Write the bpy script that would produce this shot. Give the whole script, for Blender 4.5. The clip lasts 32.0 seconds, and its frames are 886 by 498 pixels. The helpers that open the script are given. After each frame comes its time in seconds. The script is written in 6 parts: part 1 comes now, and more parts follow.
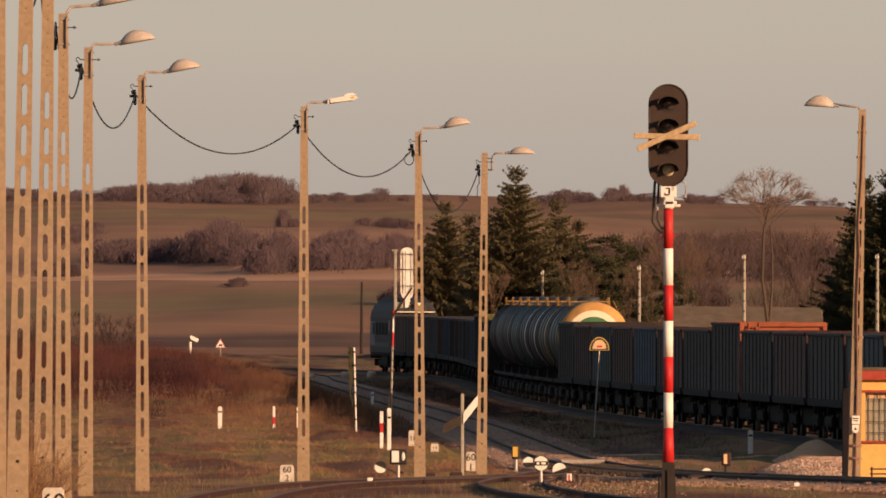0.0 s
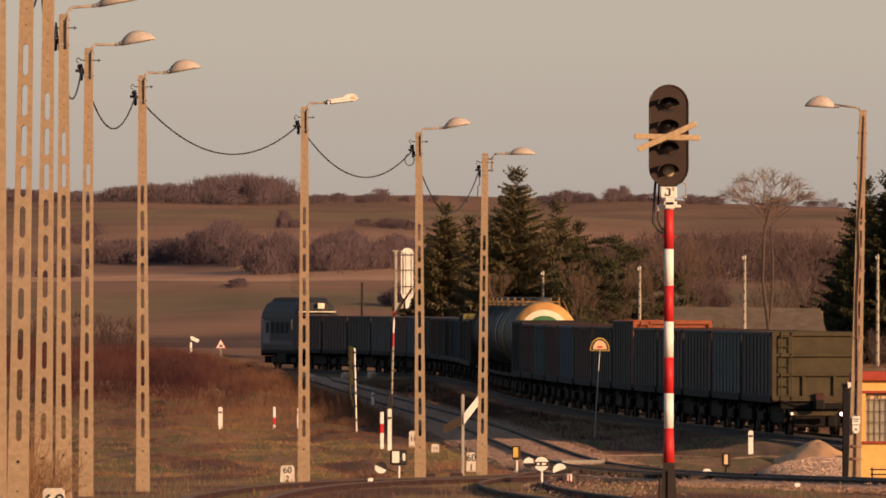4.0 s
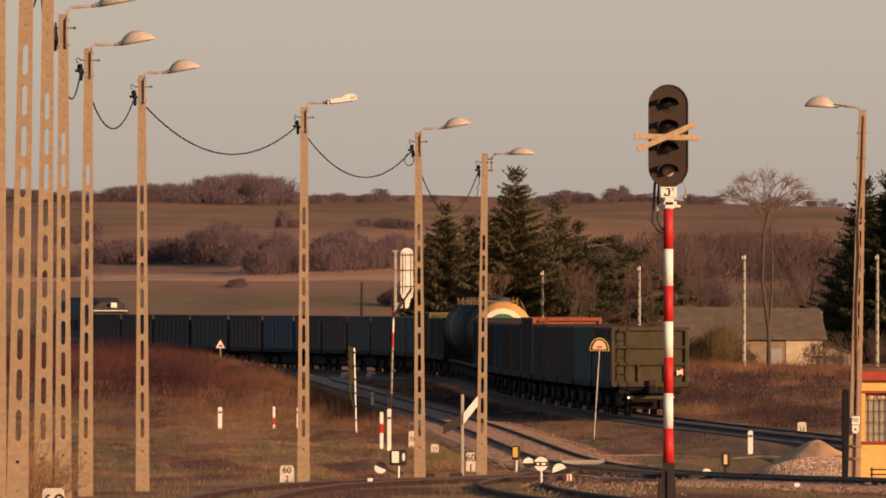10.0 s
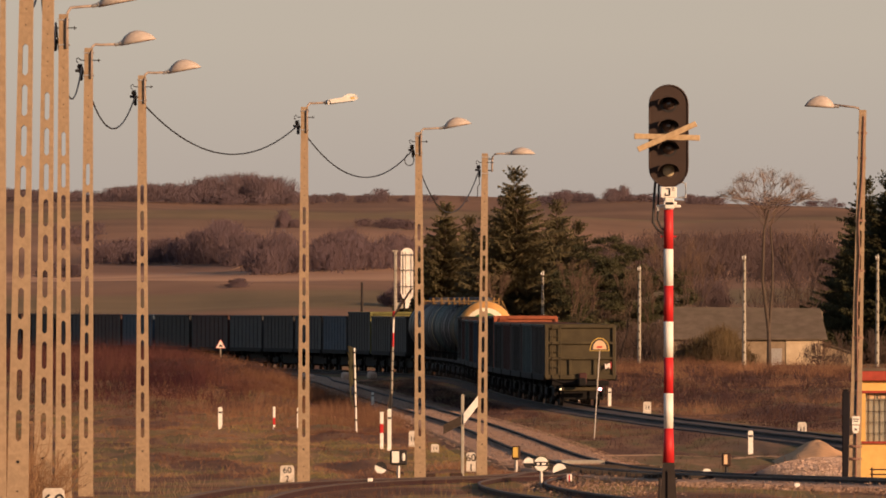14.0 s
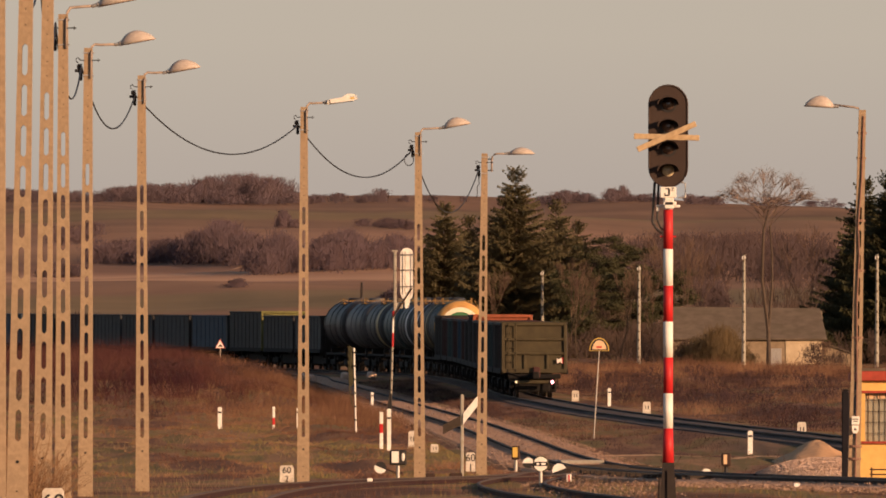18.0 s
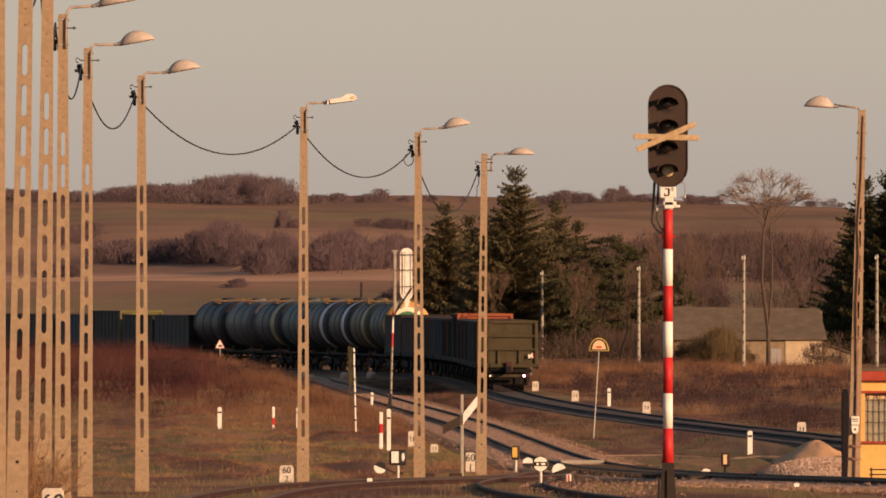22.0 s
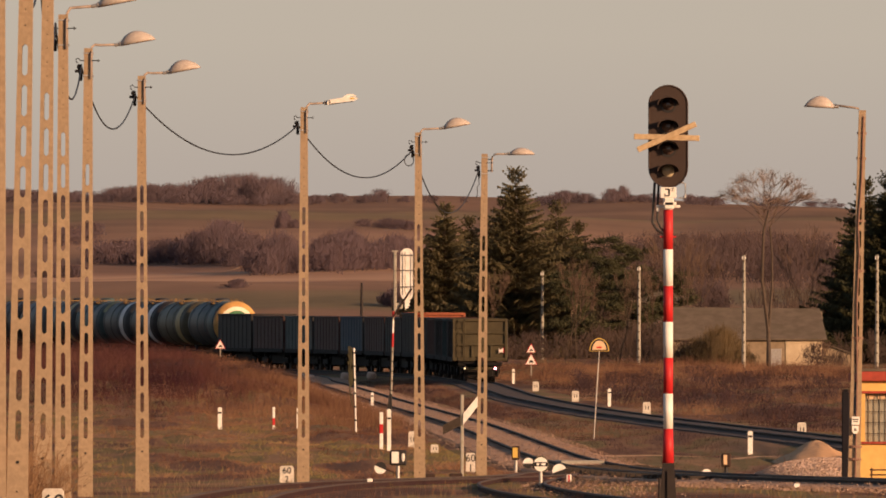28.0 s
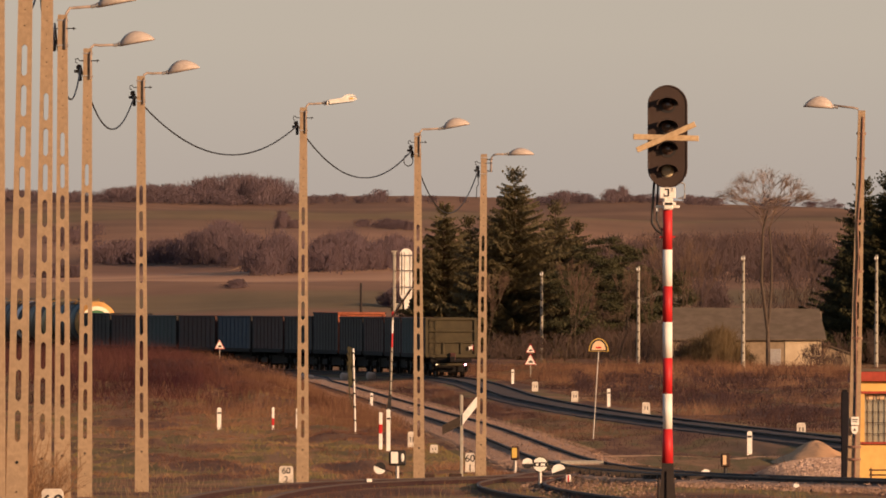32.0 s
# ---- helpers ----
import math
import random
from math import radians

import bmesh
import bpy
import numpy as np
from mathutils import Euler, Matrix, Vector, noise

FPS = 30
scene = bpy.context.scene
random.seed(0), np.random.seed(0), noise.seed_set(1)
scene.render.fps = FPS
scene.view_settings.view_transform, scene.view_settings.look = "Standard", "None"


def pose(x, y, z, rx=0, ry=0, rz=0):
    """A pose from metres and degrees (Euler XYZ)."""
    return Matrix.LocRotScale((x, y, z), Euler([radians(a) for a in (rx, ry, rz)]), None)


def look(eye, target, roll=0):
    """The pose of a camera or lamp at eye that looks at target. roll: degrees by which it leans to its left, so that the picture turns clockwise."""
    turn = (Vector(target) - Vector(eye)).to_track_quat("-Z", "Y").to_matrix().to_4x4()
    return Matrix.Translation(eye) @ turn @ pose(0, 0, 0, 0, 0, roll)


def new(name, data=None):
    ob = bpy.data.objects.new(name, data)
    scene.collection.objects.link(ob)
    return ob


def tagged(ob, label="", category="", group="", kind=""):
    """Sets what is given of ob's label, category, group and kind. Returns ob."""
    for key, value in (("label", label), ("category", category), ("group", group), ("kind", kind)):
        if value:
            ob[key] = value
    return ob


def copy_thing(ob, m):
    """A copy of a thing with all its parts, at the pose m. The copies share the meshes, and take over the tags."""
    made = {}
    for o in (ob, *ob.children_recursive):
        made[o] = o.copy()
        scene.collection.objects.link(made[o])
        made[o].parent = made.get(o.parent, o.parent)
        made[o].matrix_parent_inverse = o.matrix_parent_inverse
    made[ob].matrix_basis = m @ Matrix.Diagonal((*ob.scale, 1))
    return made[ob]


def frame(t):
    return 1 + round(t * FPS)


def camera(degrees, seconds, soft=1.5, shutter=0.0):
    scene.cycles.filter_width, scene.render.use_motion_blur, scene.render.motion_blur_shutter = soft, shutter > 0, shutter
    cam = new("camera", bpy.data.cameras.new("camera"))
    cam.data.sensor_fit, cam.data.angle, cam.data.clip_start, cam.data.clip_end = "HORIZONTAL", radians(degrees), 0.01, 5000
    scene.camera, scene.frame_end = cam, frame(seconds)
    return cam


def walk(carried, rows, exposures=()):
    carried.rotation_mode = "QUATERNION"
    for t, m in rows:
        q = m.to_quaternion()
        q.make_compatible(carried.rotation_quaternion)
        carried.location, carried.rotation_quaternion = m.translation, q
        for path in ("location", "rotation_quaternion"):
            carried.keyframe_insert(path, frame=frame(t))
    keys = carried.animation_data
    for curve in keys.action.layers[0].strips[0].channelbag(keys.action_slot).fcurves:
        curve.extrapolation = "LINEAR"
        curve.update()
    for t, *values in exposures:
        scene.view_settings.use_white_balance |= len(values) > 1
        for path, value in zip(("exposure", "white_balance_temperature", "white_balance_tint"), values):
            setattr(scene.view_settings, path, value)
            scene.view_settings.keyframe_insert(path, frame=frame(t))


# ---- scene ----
EXPO, KELVIN, TINT = 0.88, 6500, 15

# ---------------- camera ----------------
EYE = Vector((0.0, 0.0, 1.3))
LENS = 3.3637        # degrees across the picture
TILT = 0.6910        # degrees above the level


def aim(dx, dy):
    """The camera's pose, turned by dx, dy thousandths of a degree from rest."""
    return pose(*EYE, 90 + TILT + dy / 1000, 0, -dx / 1000)


cam = camera(LENS, 32.0, soft=1.75)
walk(cam, [(0, aim(0, 0)), (1, aim(-1.9, 1.5)), (3, aim(-2.1, 2.1)), (6, aim(0, 2.1)), (9, aim(0, 2.1)), (13, aim(-0.6, 2.1)), (14.5, aim(-0.9, 2.1)),
           (17, aim(0, 2.1)), (20, aim(1.5, 2.3)), (25, aim(1.5, 2.5)), (28, aim(0.6, 3.4)), (30, aim(2.2, 3.6)), (32, aim(3.0, 4.2))],
     [(0, EXPO, KELVIN, TINT), (32, EXPO, KELVIN, TINT)])

# ---------------- light ----------------
SUN_EL, SUN_AZ = 14.0, 51.0      # height of the sun; degrees to the right of straight behind the camera
way = Vector((-math.sin(radians(SUN_AZ)) * math.cos(radians(SUN_EL)), math.cos(radians(SUN_AZ)) * math.cos(radians(SUN_EL)), -math.sin(radians(SUN_EL))))
sun = new("sun", bpy.data.lights.new("sun", "SUN"))
sun.data.energy, sun.data.angle, sun.data.color = 3.75, radians(0.6), (1.0, 0.615, 0.345)
sun.matrix_world = look(-way * 100, (0, 0, 0))
world = bpy.data.worlds.new("world")
scene.world = world
world.use_nodes = True
wn = world.node_tree
sky = wn.nodes.new("ShaderNodeTexSky")
sky.sky_type, sky.sun_disc = "NISHITA", False
sky.sun_elevation, sky.sun_rotation = radians(SUN_EL), radians(180 - SUN_AZ)
sky.air_density, sky.dust_density, sky.ozone_density = 1.0, 1.0, 1.0
wn.nodes["Background"].inputs["Strength"].default_value = 0.05
haze = wn.nodes.new("ShaderNodeMix")       # thin winter haze over the whole sky
haze.data_type = "RGBA"
haze.inputs[0].default_value, haze.inputs[7].default_value = 0.8, (5.85, 5.12, 4.25, 1)
height = wn.nodes.new("ShaderNodeSeparateXYZ")    # the haze lies low and thins out towards the zenith
wn.links.new(wn.nodes.new("ShaderNodeTexCoord").outputs["Generated"], height.inputs[0])
thin = wn.nodes.new("ShaderNodeMapRange")
thin.interpolation_type = "SMOOTHSTEP"
thin.inputs[1].default_value, thin.inputs[2].default_value, thin.inputs[3].default_value, thin.inputs[4].default_value = 0.03, 0.16, 0.8, 0.05
wn.links.new(height.outputs["Z"], thin.inputs[0])
wn.links.new(thin.outputs[0], haze.inputs[0])
low = wn.nodes.new("ShaderNodeMix")        # dusky rose-grey foot of the sky, opposite the low sun
low.data_type = "RGBA"
low.inputs[6].default_value, low.inputs[7].default_value = (4.85, 4.2, 3.85, 1), (5.85, 5.12, 4.25, 1)
rise = wn.nodes.new("ShaderNodeMapRange")
rise.inputs[1].default_value, rise.inputs[2].default_value = 0.012, 0.026
wn.links.new(height.outputs["Z"], rise.inputs[0])
wn.links.new(rise.outputs[0], low.inputs[0])
wn.links.new(low.outputs[2], haze.inputs[7])
wn.links.new(sky.outputs[0], haze.inputs[6])
wn.links.new(haze.outputs[2], wn.nodes["Background"].inputs["Color"])

# ---------------- materials ----------------
def material(name, c1, c2=None, grain=8.0, rough=0.75, metal=0.0, bump=0.15, stain=None, stain_scale=0.6, amount=0.5, spec=0.3, glow=0.0):
    """Two-scale noise between two tones, with stains at a larger scale and a fine relief."""
    m = bpy.data.materials.new(name)
    m.use_nodes = True
    nt = m.node_tree
    b = nt.nodes["Principled BSDF"]
    co = nt.nodes.new("ShaderNodeTexCoord")
    n1 = nt.nodes.new("ShaderNodeTexNoise")
    n1.inputs["Scale"].default_value, n1.inputs["Detail"].default_value = grain, 5
    n2 = nt.nodes.new("ShaderNodeTexNoise")
    n2.inputs["Scale"].default_value, n2.inputs["Detail"].default_value = stain_scale, 4
    for n in (n1, n2):
        nt.links.new(co.outputs["Object"], n.inputs["Vector"])
    c2 = c2 or tuple(v * 0.75 for v in c1)
    mix = nt.nodes.new("ShaderNodeMix")
    mix.data_type = "RGBA"
    mix.inputs[6].default_value, mix.inputs[7].default_value = (*c1, 1), (*c2, 1)
    r1 = nt.nodes.new("ShaderNodeMapRange")
    r1.inputs[1].default_value, r1.inputs[2].default_value = 0.35, 0.65
    nt.links.new(n1.outputs["Fac"], r1.inputs[0])
    nt.links.new(r1.outputs[0], mix.inputs[0])
    mix2 = nt.nodes.new("ShaderNodeMix")
    mix2.data_type = "RGBA"
    st = stain or tuple(v * 0.6 for v in c1)
    mix2.inputs[7].default_value = (*st, 1)
    r2 = nt.nodes.new("ShaderNodeMapRange")
    r2.inputs[1].default_value, r2.inputs[2].default_value, r2.inputs[4].default_value = 0.45, 0.75, amount
    nt.links.new(n2.outputs["Fac"], r2.inputs[0])
    nt.links.new(r2.outputs[0], mix2.inputs[0])
    nt.links.new(mix.outputs[2], mix2.inputs[6])
    nt.links.new(mix2.outputs[2], b.inputs["Base Color"])
    b.inputs["Roughness"].default_value, b.inputs["Metallic"].default_value = rough, metal
    b.inputs["Specular IOR Level"].default_value = spec
    if bump:
        bp = nt.nodes.new("ShaderNodeBump")
        bp.inputs["Strength"].default_value, bp.inputs["Distance"].default_value = bump, 0.02
        nt.links.new(n1.outputs["Fac"], bp.inputs["Height"])
        nt.links.new(bp.outputs[0], b.inputs["Normal"])
    if glow:
        b.inputs["Emission Color"].default_value, b.inputs["Emission Strength"].default_value = (*c1, 1), glow
    return m


def ground_material():
    """Dry grass, earth and moss close by; strips of stubble, plough land and winter crop further out."""
    m = bpy.data.materials.new("dry_ground")
    m.use_nodes = True
    nt = m.node_tree
    b = nt.nodes["Principled BSDF"]
    geo = nt.nodes.new("ShaderNodeNewGeometry")
    sep = nt.nodes.new("ShaderNodeSeparateXYZ")
    nt.links.new(geo.outputs["Position"], sep.inputs[0])

    def noise_at(sx, sy, scale, detail=5):
        mp = nt.nodes.new("ShaderNodeMapping")
        mp.inputs["Scale"].default_value = (sx, sy, 1)
        nt.links.new(geo.outputs["Position"], mp.inputs[0])
        n = nt.nodes.new("ShaderNodeTexNoise")
        n.inputs["Scale"].default_value, n.inputs["Detail"].default_value = scale, detail
        nt.links.new(mp.outputs[0], n.inputs["Vector"])
        return n.outputs["Fac"]

    def ramp(src, stops):
        r = nt.nodes.new("ShaderNodeValToRGB")
        el = r.color_ramp.elements
        while len(el) < len(stops):
            el.new(0.5)
        for e, (p, c) in zip(el, stops):
            e.position, e.color = p, (*c, 1)
        nt.links.new(src, r.inputs[0])
        return r.outputs[0]

    def blend(fac, a, c):
        x = nt.nodes.new("ShaderNodeMix")
        x.data_type = "RGBA"
        for s, i in ((fac, 0), (a, 6), (c, 7)):
            if isinstance(s, float):
                x.inputs[i].default_value = s
            else:
                nt.links.new(s, x.inputs[i])
        return x.outputs[2]

    def span(src, a, c):
        r = nt.nodes.new("ShaderNodeMapRange")
        r.inputs[1].default_value, r.inputs[2].default_value = a, c
        nt.links.new(src, r.inputs[0])
        return r.outputs[0]

    straw = ramp(noise_at(0.3, 0.026, 1.0), [(0.38, (0.078, 0.040, 0.029)), (0.45, (0.135, 0.068, 0.044)), (0.50, (0.248, 0.136, 0.074)), (0.53, (0.161, 0.129, 0.051)), (0.57, (0.143, 0.120, 0.046)), (0.63, (0.285, 0.164, 0.088))])
    fine = ramp(noise_at(1, 0.2, 2.0, 4), [(0.35, (0.074, 0.039, 0.024)), (0.65, (0.239, 0.136, 0.072))])
    near = blend(0.3, straw, fine)
    # strips of fields run across the slope
    warp = nt.nodes.new("ShaderNodeMath")
    warp.operation = "MULTIPLY_ADD"
    warp.inputs[1].default_value = 120.0
    nt.links.new(noise_at(1, 0.3, 0.02, 5), warp.inputs[0])
    nt.links.new(sep.outputs["Y"], warp.inputs[2])
    slope = nt.nodes.new("ShaderNodeMath")
    slope.operation = "MULTIPLY_ADD"
    slope.inputs[1].default_value = -1.2
    nt.links.new(sep.outputs["X"], slope.inputs[0])
    nt.links.new(warp.outputs[0], slope.inputs[2])
    fields = ramp(span(slope.outputs[0], 1200, 3900), [
        (0.0, (0.215, 0.116, 0.073)), (0.10, (0.189, 0.103, 0.067)), (0.118, (0.075, 0.047, 0.042)), (0.19, (0.080, 0.050, 0.044)), (0.208, (0.267, 0.146, 0.090)), (0.305, (0.249, 0.142, 0.086)),
        (0.326, (0.181, 0.142, 0.071)), (0.385, (0.189, 0.142, 0.073)), (0.40, (0.241, 0.138, 0.086)), (0.45, (0.284, 0.163, 0.103)), (0.465, (0.232, 0.129, 0.086)), (0.475, (0.568, 0.344, 0.215)), (0.50, (0.396, 0.228, 0.146)), (0.515, (0.585, 0.353, 0.219)), (0.535, (0.361, 0.206, 0.133)),
        (0.55, (0.215, 0.120, 0.084)), (0.60, (0.198, 0.112, 0.079)), (0.63, (0.267, 0.155, 0.099)), (0.659, (0.404, 0.237, 0.150)), (0.69, (0.310, 0.176, 0.112)), (0.726, (0.232, 0.138, 0.086)), (0.752, (0.258, 0.155, 0.095)),
        (0.763, (0.215, 0.155, 0.079)), (0.812, (0.224, 0.159, 0.082)), (0.826, (0.155, 0.093, 0.060)), (0.848, (0.249, 0.146, 0.090)), (0.86, (0.181, 0.105, 0.067)), (0.90, (0.241, 0.138, 0.086)), (1.0, (0.215, 0.120, 0.073))])
    fleck = ramp(noise_at(1, 0.12, 0.06, 6), [(0.38, (0.07, 0.036, 0.026)), (0.62, (0.30, 0.17, 0.095))])
    fields = blend(0.22, fields, fleck)
    furrow = ramp(noise_at(0.06, 1, 0.022, 6), [(0.36, (0.085, 0.050, 0.032)), (0.5, (0.19, 0.112, 0.066)), (0.62, (0.31, 0.185, 0.105))])
    fields = blend(0.15, fields, furrow)
    col = blend(span(sep.outputs["Y"], 1080, 1300), near, fields)
    nt.links.new(col, b.inputs["Base Color"])
    b.inputs["Roughness"].default_value, b.inputs["Specular IOR Level"].default_value = 0.95, 0.1
    bp = nt.nodes.new("ShaderNodeBump")
    bp.inputs["Strength"].default_value, bp.inputs["Distance"].default_value = 0.35, 0.12
    nt.links.new(noise_at(1, 0.5, 2.2, 4), bp.inputs["Height"])
    nt.links.new(bp.outputs[0], b.inputs["Normal"])
    return m


def mottled(name, stops, sx=0.5, sy=0.035, fine=1.6):
    """Dry growth whose tone changes in patches drawn out along the tracks, with a finer scatter on top."""
    m = bpy.data.materials.new(name)
    m.use_nodes = True
    nt = m.node_tree
    b = nt.nodes["Principled BSDF"]
    geo = nt.nodes.new("ShaderNodeNewGeometry")
    facs = []
    for ax, ay, sc in ((sx, sy, 1.0), (fine, fine * 0.3, 1.0)):
        mp = nt.nodes.new("ShaderNodeMapping")
        mp.inputs["Scale"].default_value = (ax, ay, 0.3)
        nt.links.new(geo.outputs["Position"], mp.inputs[0])
        n = nt.nodes.new("ShaderNodeTexNoise")
        n.inputs["Scale"].default_value, n.inputs["Detail"].default_value = sc, 4
        nt.links.new(mp.outputs[0], n.inputs["Vector"])
        facs.append(n.outputs["Fac"])
    mx = nt.nodes.new("ShaderNodeMix")
    mx.inputs[0].default_value = 0.3
    nt.links.new(facs[0], mx.inputs[2])
    nt.links.new(facs[1], mx.inputs[3])
    r = nt.nodes.new("ShaderNodeValToRGB")
    el = r.color_ramp.elements
    while len(el) < len(stops):
        el.new(0.5)
    for e, (p, c) in zip(el, stops):
        e.position, e.color = p, (*c, 1)
    nt.links.new(mx.outputs[0], r.inputs[0])
    hs = nt.nodes.new("ShaderNodeHueSaturation")
    rnd = nt.nodes.new("ShaderNodeMapRange")
    rnd.inputs[3].default_value, rnd.inputs[4].default_value = 0.85, 1.15
    nt.links.new(geo.outputs["Random Per Island"], rnd.inputs[0])
    nt.links.new(rnd.outputs[0], hs.inputs["Value"])
    nt.links.new(r.outputs[0], hs.inputs["Color"])
    nt.links.new(hs.outputs[0], b.inputs["Base Color"])
    b.inputs["Roughness"].default_value, b.inputs["Specular IOR Level"].default_value = 0.95, 0.1
    return m


GROUND = ground_material()
CONCRETE = material("concrete", (0.34, 0.244, 0.153), (0.272, 0.194, 0.121), 14, 0.9, stain=(0.27, 0.21, 0.14), stain_scale=1.3, amount=0.55)
CONCRETE_GREY = material("weathered_concrete", (0.36, 0.33, 0.27), (0.28, 0.25, 0.20), 12, 0.9, stain=(0.16, 0.14, 0.11))
GALV = material("galvanised_steel", (0.42, 0.40, 0.37), (0.34, 0.31, 0.28), 20, 0.55, 0.6)
ARMSTEEL = material("dull_grey_pipe", (0.34, 0.27, 0.22), (0.27, 0.21, 0.17), 14, 0.8)
LAMPSHELL = material("grey_lamp_shell", (0.46, 0.39, 0.33), (0.39, 0.33, 0.28), 18, 0.5)
DIFFUSER = material("lamp_diffuser", (0.62, 0.55, 0.44), (0.5, 0.43, 0.33), 9, 0.35, bump=0)
DARK = material("black_paint", (0.018, 0.016, 0.016), (0.03, 0.025, 0.022), 9, 0.6)
SIGNALBACK = material("signal_board_paint", (0.036, 0.022, 0.017), (0.045, 0.028, 0.021), 3, 0.75, stain=(0.05, 0.032, 0.024))
BLACKCABLE = material("black_cable", (0.015, 0.014, 0.015), (0.02, 0.02, 0.02), 20, 0.6, bump=0)
RED = material("red_paint", (0.52, 0.022, 0.022), (0.45, 0.02, 0.02), 6, 0.55, stain=(0.30, 0.03, 0.025), amount=0.35)
WHITE = material("white_paint", (0.80, 0.77, 0.70), (0.72, 0.68, 0.60), 7, 0.6, stain=(0.45, 0.40, 0.33), stain_scale=2.0, amount=0.3)
OLDWHITE = material("weathered_white_paint", (0.66, 0.60, 0.51), (0.52, 0.46, 0.38), 16, 0.8, stain=(0.30, 0.25, 0.19), stain_scale=5.0, amount=0.6)
YELLOW = material("yellow_paint", (0.62, 0.42, 0.09), (0.52, 0.34, 0.07), 7, 0.6)
WOOD = material("raw_timber", (0.50, 0.37, 0.22), (0.38, 0.27, 0.15), 18, 0.85)
RAILRED = material("red_rust_rail_web", (0.036, 0.010, 0.010), (0.022, 0.007, 0.007), 8, 0.9)
RAILWEB = material("dark_rail_web", (0.016, 0.008, 0.008), (0.010, 0.006, 0.006), 8, 0.85)
EARTHBED = material("earthy_ballast", (0.115, 0.062, 0.041), (0.055, 0.031, 0.023), 5, 0.95, bump=0.3)
TREETWIG = material("sunlit_twigs", (0.22, 0.145, 0.10), (0.15, 0.10, 0.07), 1, 0.95, bump=0)
# pale base colour stands in for the reflection on the house panes
PALEGLASS = material("pane_with_painted_reflection", (0.34, 0.32, 0.25), (0.27, 0.25, 0.19), 3, 0.3, bump=0)
PIPEBROWN = material("red_brown_pipe_paint", (0.25, 0.14, 0.10), (0.18, 0.10, 0.07), 8, 0.8)
RUST = material("rusty_rail", (0.055, 0.030, 0.020), (0.035, 0.020, 0.015), 11, 0.85)
RAILTOP = material("worn_rail_head", (0.10, 0.07, 0.055), (0.05, 0.036, 0.03), 4, 0.7, 0.1)
SLEEPER = material("old_sleeper", (0.055, 0.04, 0.03), (0.038, 0.028, 0.02), 9, 0.95)
BALLAST = material("crushed_stone", (0.47, 0.285, 0.175), (0.27, 0.160, 0.098), 6.0, 0.95, bump=0.35, stain=(0.24, 0.16, 0.11), stain_scale=0.25, amount=0.5)
SAND = material("sand", (0.56, 0.33, 0.17), (0.48, 0.28, 0.145), 4, 0.95, bump=0.5)
CLEARLENS = material("clear_lens", (0.09, 0.055, 0.04), (0.05, 0.03, 0.025), 4, 0.12, bump=0, spec=1.0)
GLASS = material("lens_glass", (0.55, 0.45, 0.30), (0.4, 0.33, 0.2), 4, 0.08, bump=0, spec=0.8)
PLASTER = material("ochre_plaster", (0.76, 0.46, 0.14), (0.68, 0.40, 0.12), 6, 0.9, stain=(0.42, 0.25, 0.09))
ROOFRED = material("red_eave", (0.36, 0.055, 0.03), (0.28, 0.045, 0.025), 8, 0.7)
WINDOWGLASS = material("window_glass", (0.055, 0.06, 0.055), (0.09, 0.09, 0.075), 2, 0.15, bump=0, spec=0.6)
# plaster tone is darkened to include the shade of the bushes
BARNWALL = material("shade_toned_barn_plaster", (0.27, 0.20, 0.13), (0.19, 0.14, 0.09), 2.5, 0.95, stain=(0.2, 0.15, 0.1))
BARNROOF = material("asbestos_roof", (0.14, 0.105, 0.075), (0.10, 0.075, 0.052), 1.5, 0.95, stain=(0.10, 0.08, 0.05))
MAINBED = material("brown_grey_ballast", (0.085, 0.055, 0.043), (0.045, 0.030, 0.025), 6.0, 0.95, bump=0.3, stain=(0.05, 0.036, 0.03), stain_scale=0.25, amount=0.6)
NEEDLES = material("spruce_needles", (0.094, 0.080, 0.042), (0.120, 0.100, 0.052), 1.2, 0.9, bump=0, spec=0.1, stain=(0.115, 0.085, 0.048), stain_scale=0.9)
PINE = material("pine_needles", (0.052, 0.052, 0.026), (0.072, 0.066, 0.034), 1.2, 0.9, bump=0, spec=0.1)
BARK = material("bark", (0.10, 0.070, 0.045), (0.065, 0.045, 0.03), 9, 0.95)
BIRCHDIM = material("grey_brown_bark", (0.088, 0.062, 0.045), (0.06, 0.044, 0.032), 5, 0.95)
TWIG = material("bare_twigs", (0.135, 0.085, 0.058), (0.09, 0.056, 0.040), 0.5, 0.95, bump=0)
# purple-grey tint puts distance haze into the crest twigs' colour
TWIGFAR = material("haze_tinted_far_twigs", (0.125, 0.088, 0.096), (0.095, 0.068, 0.074), 0.05, 0.95, bump=0)
STRAWDARK = mottled("brown_weed_stems", [(0.40, (0.030, 0.016, 0.018)), (0.47, (0.056, 0.030, 0.026)), (0.53, (0.105, 0.058, 0.040)), (0.60, (0.19, 0.108, 0.066))], 0.3, 0.02)
STRAWTAN = mottled("tan_grass_stems", [(0.38, (0.060, 0.029, 0.019)), (0.5, (0.129, 0.067, 0.040)), (0.62, (0.198, 0.109, 0.062))], 0.3, 0.03)
BRUSH = mottled("russet_stems", [(0.36, (0.024, 0.009, 0.014)), (0.46, (0.049, 0.018, 0.020)), (0.54, (0.073, 0.029, 0.026)), (0.64, (0.112, 0.057, 0.041))], 0.25, 0.02)
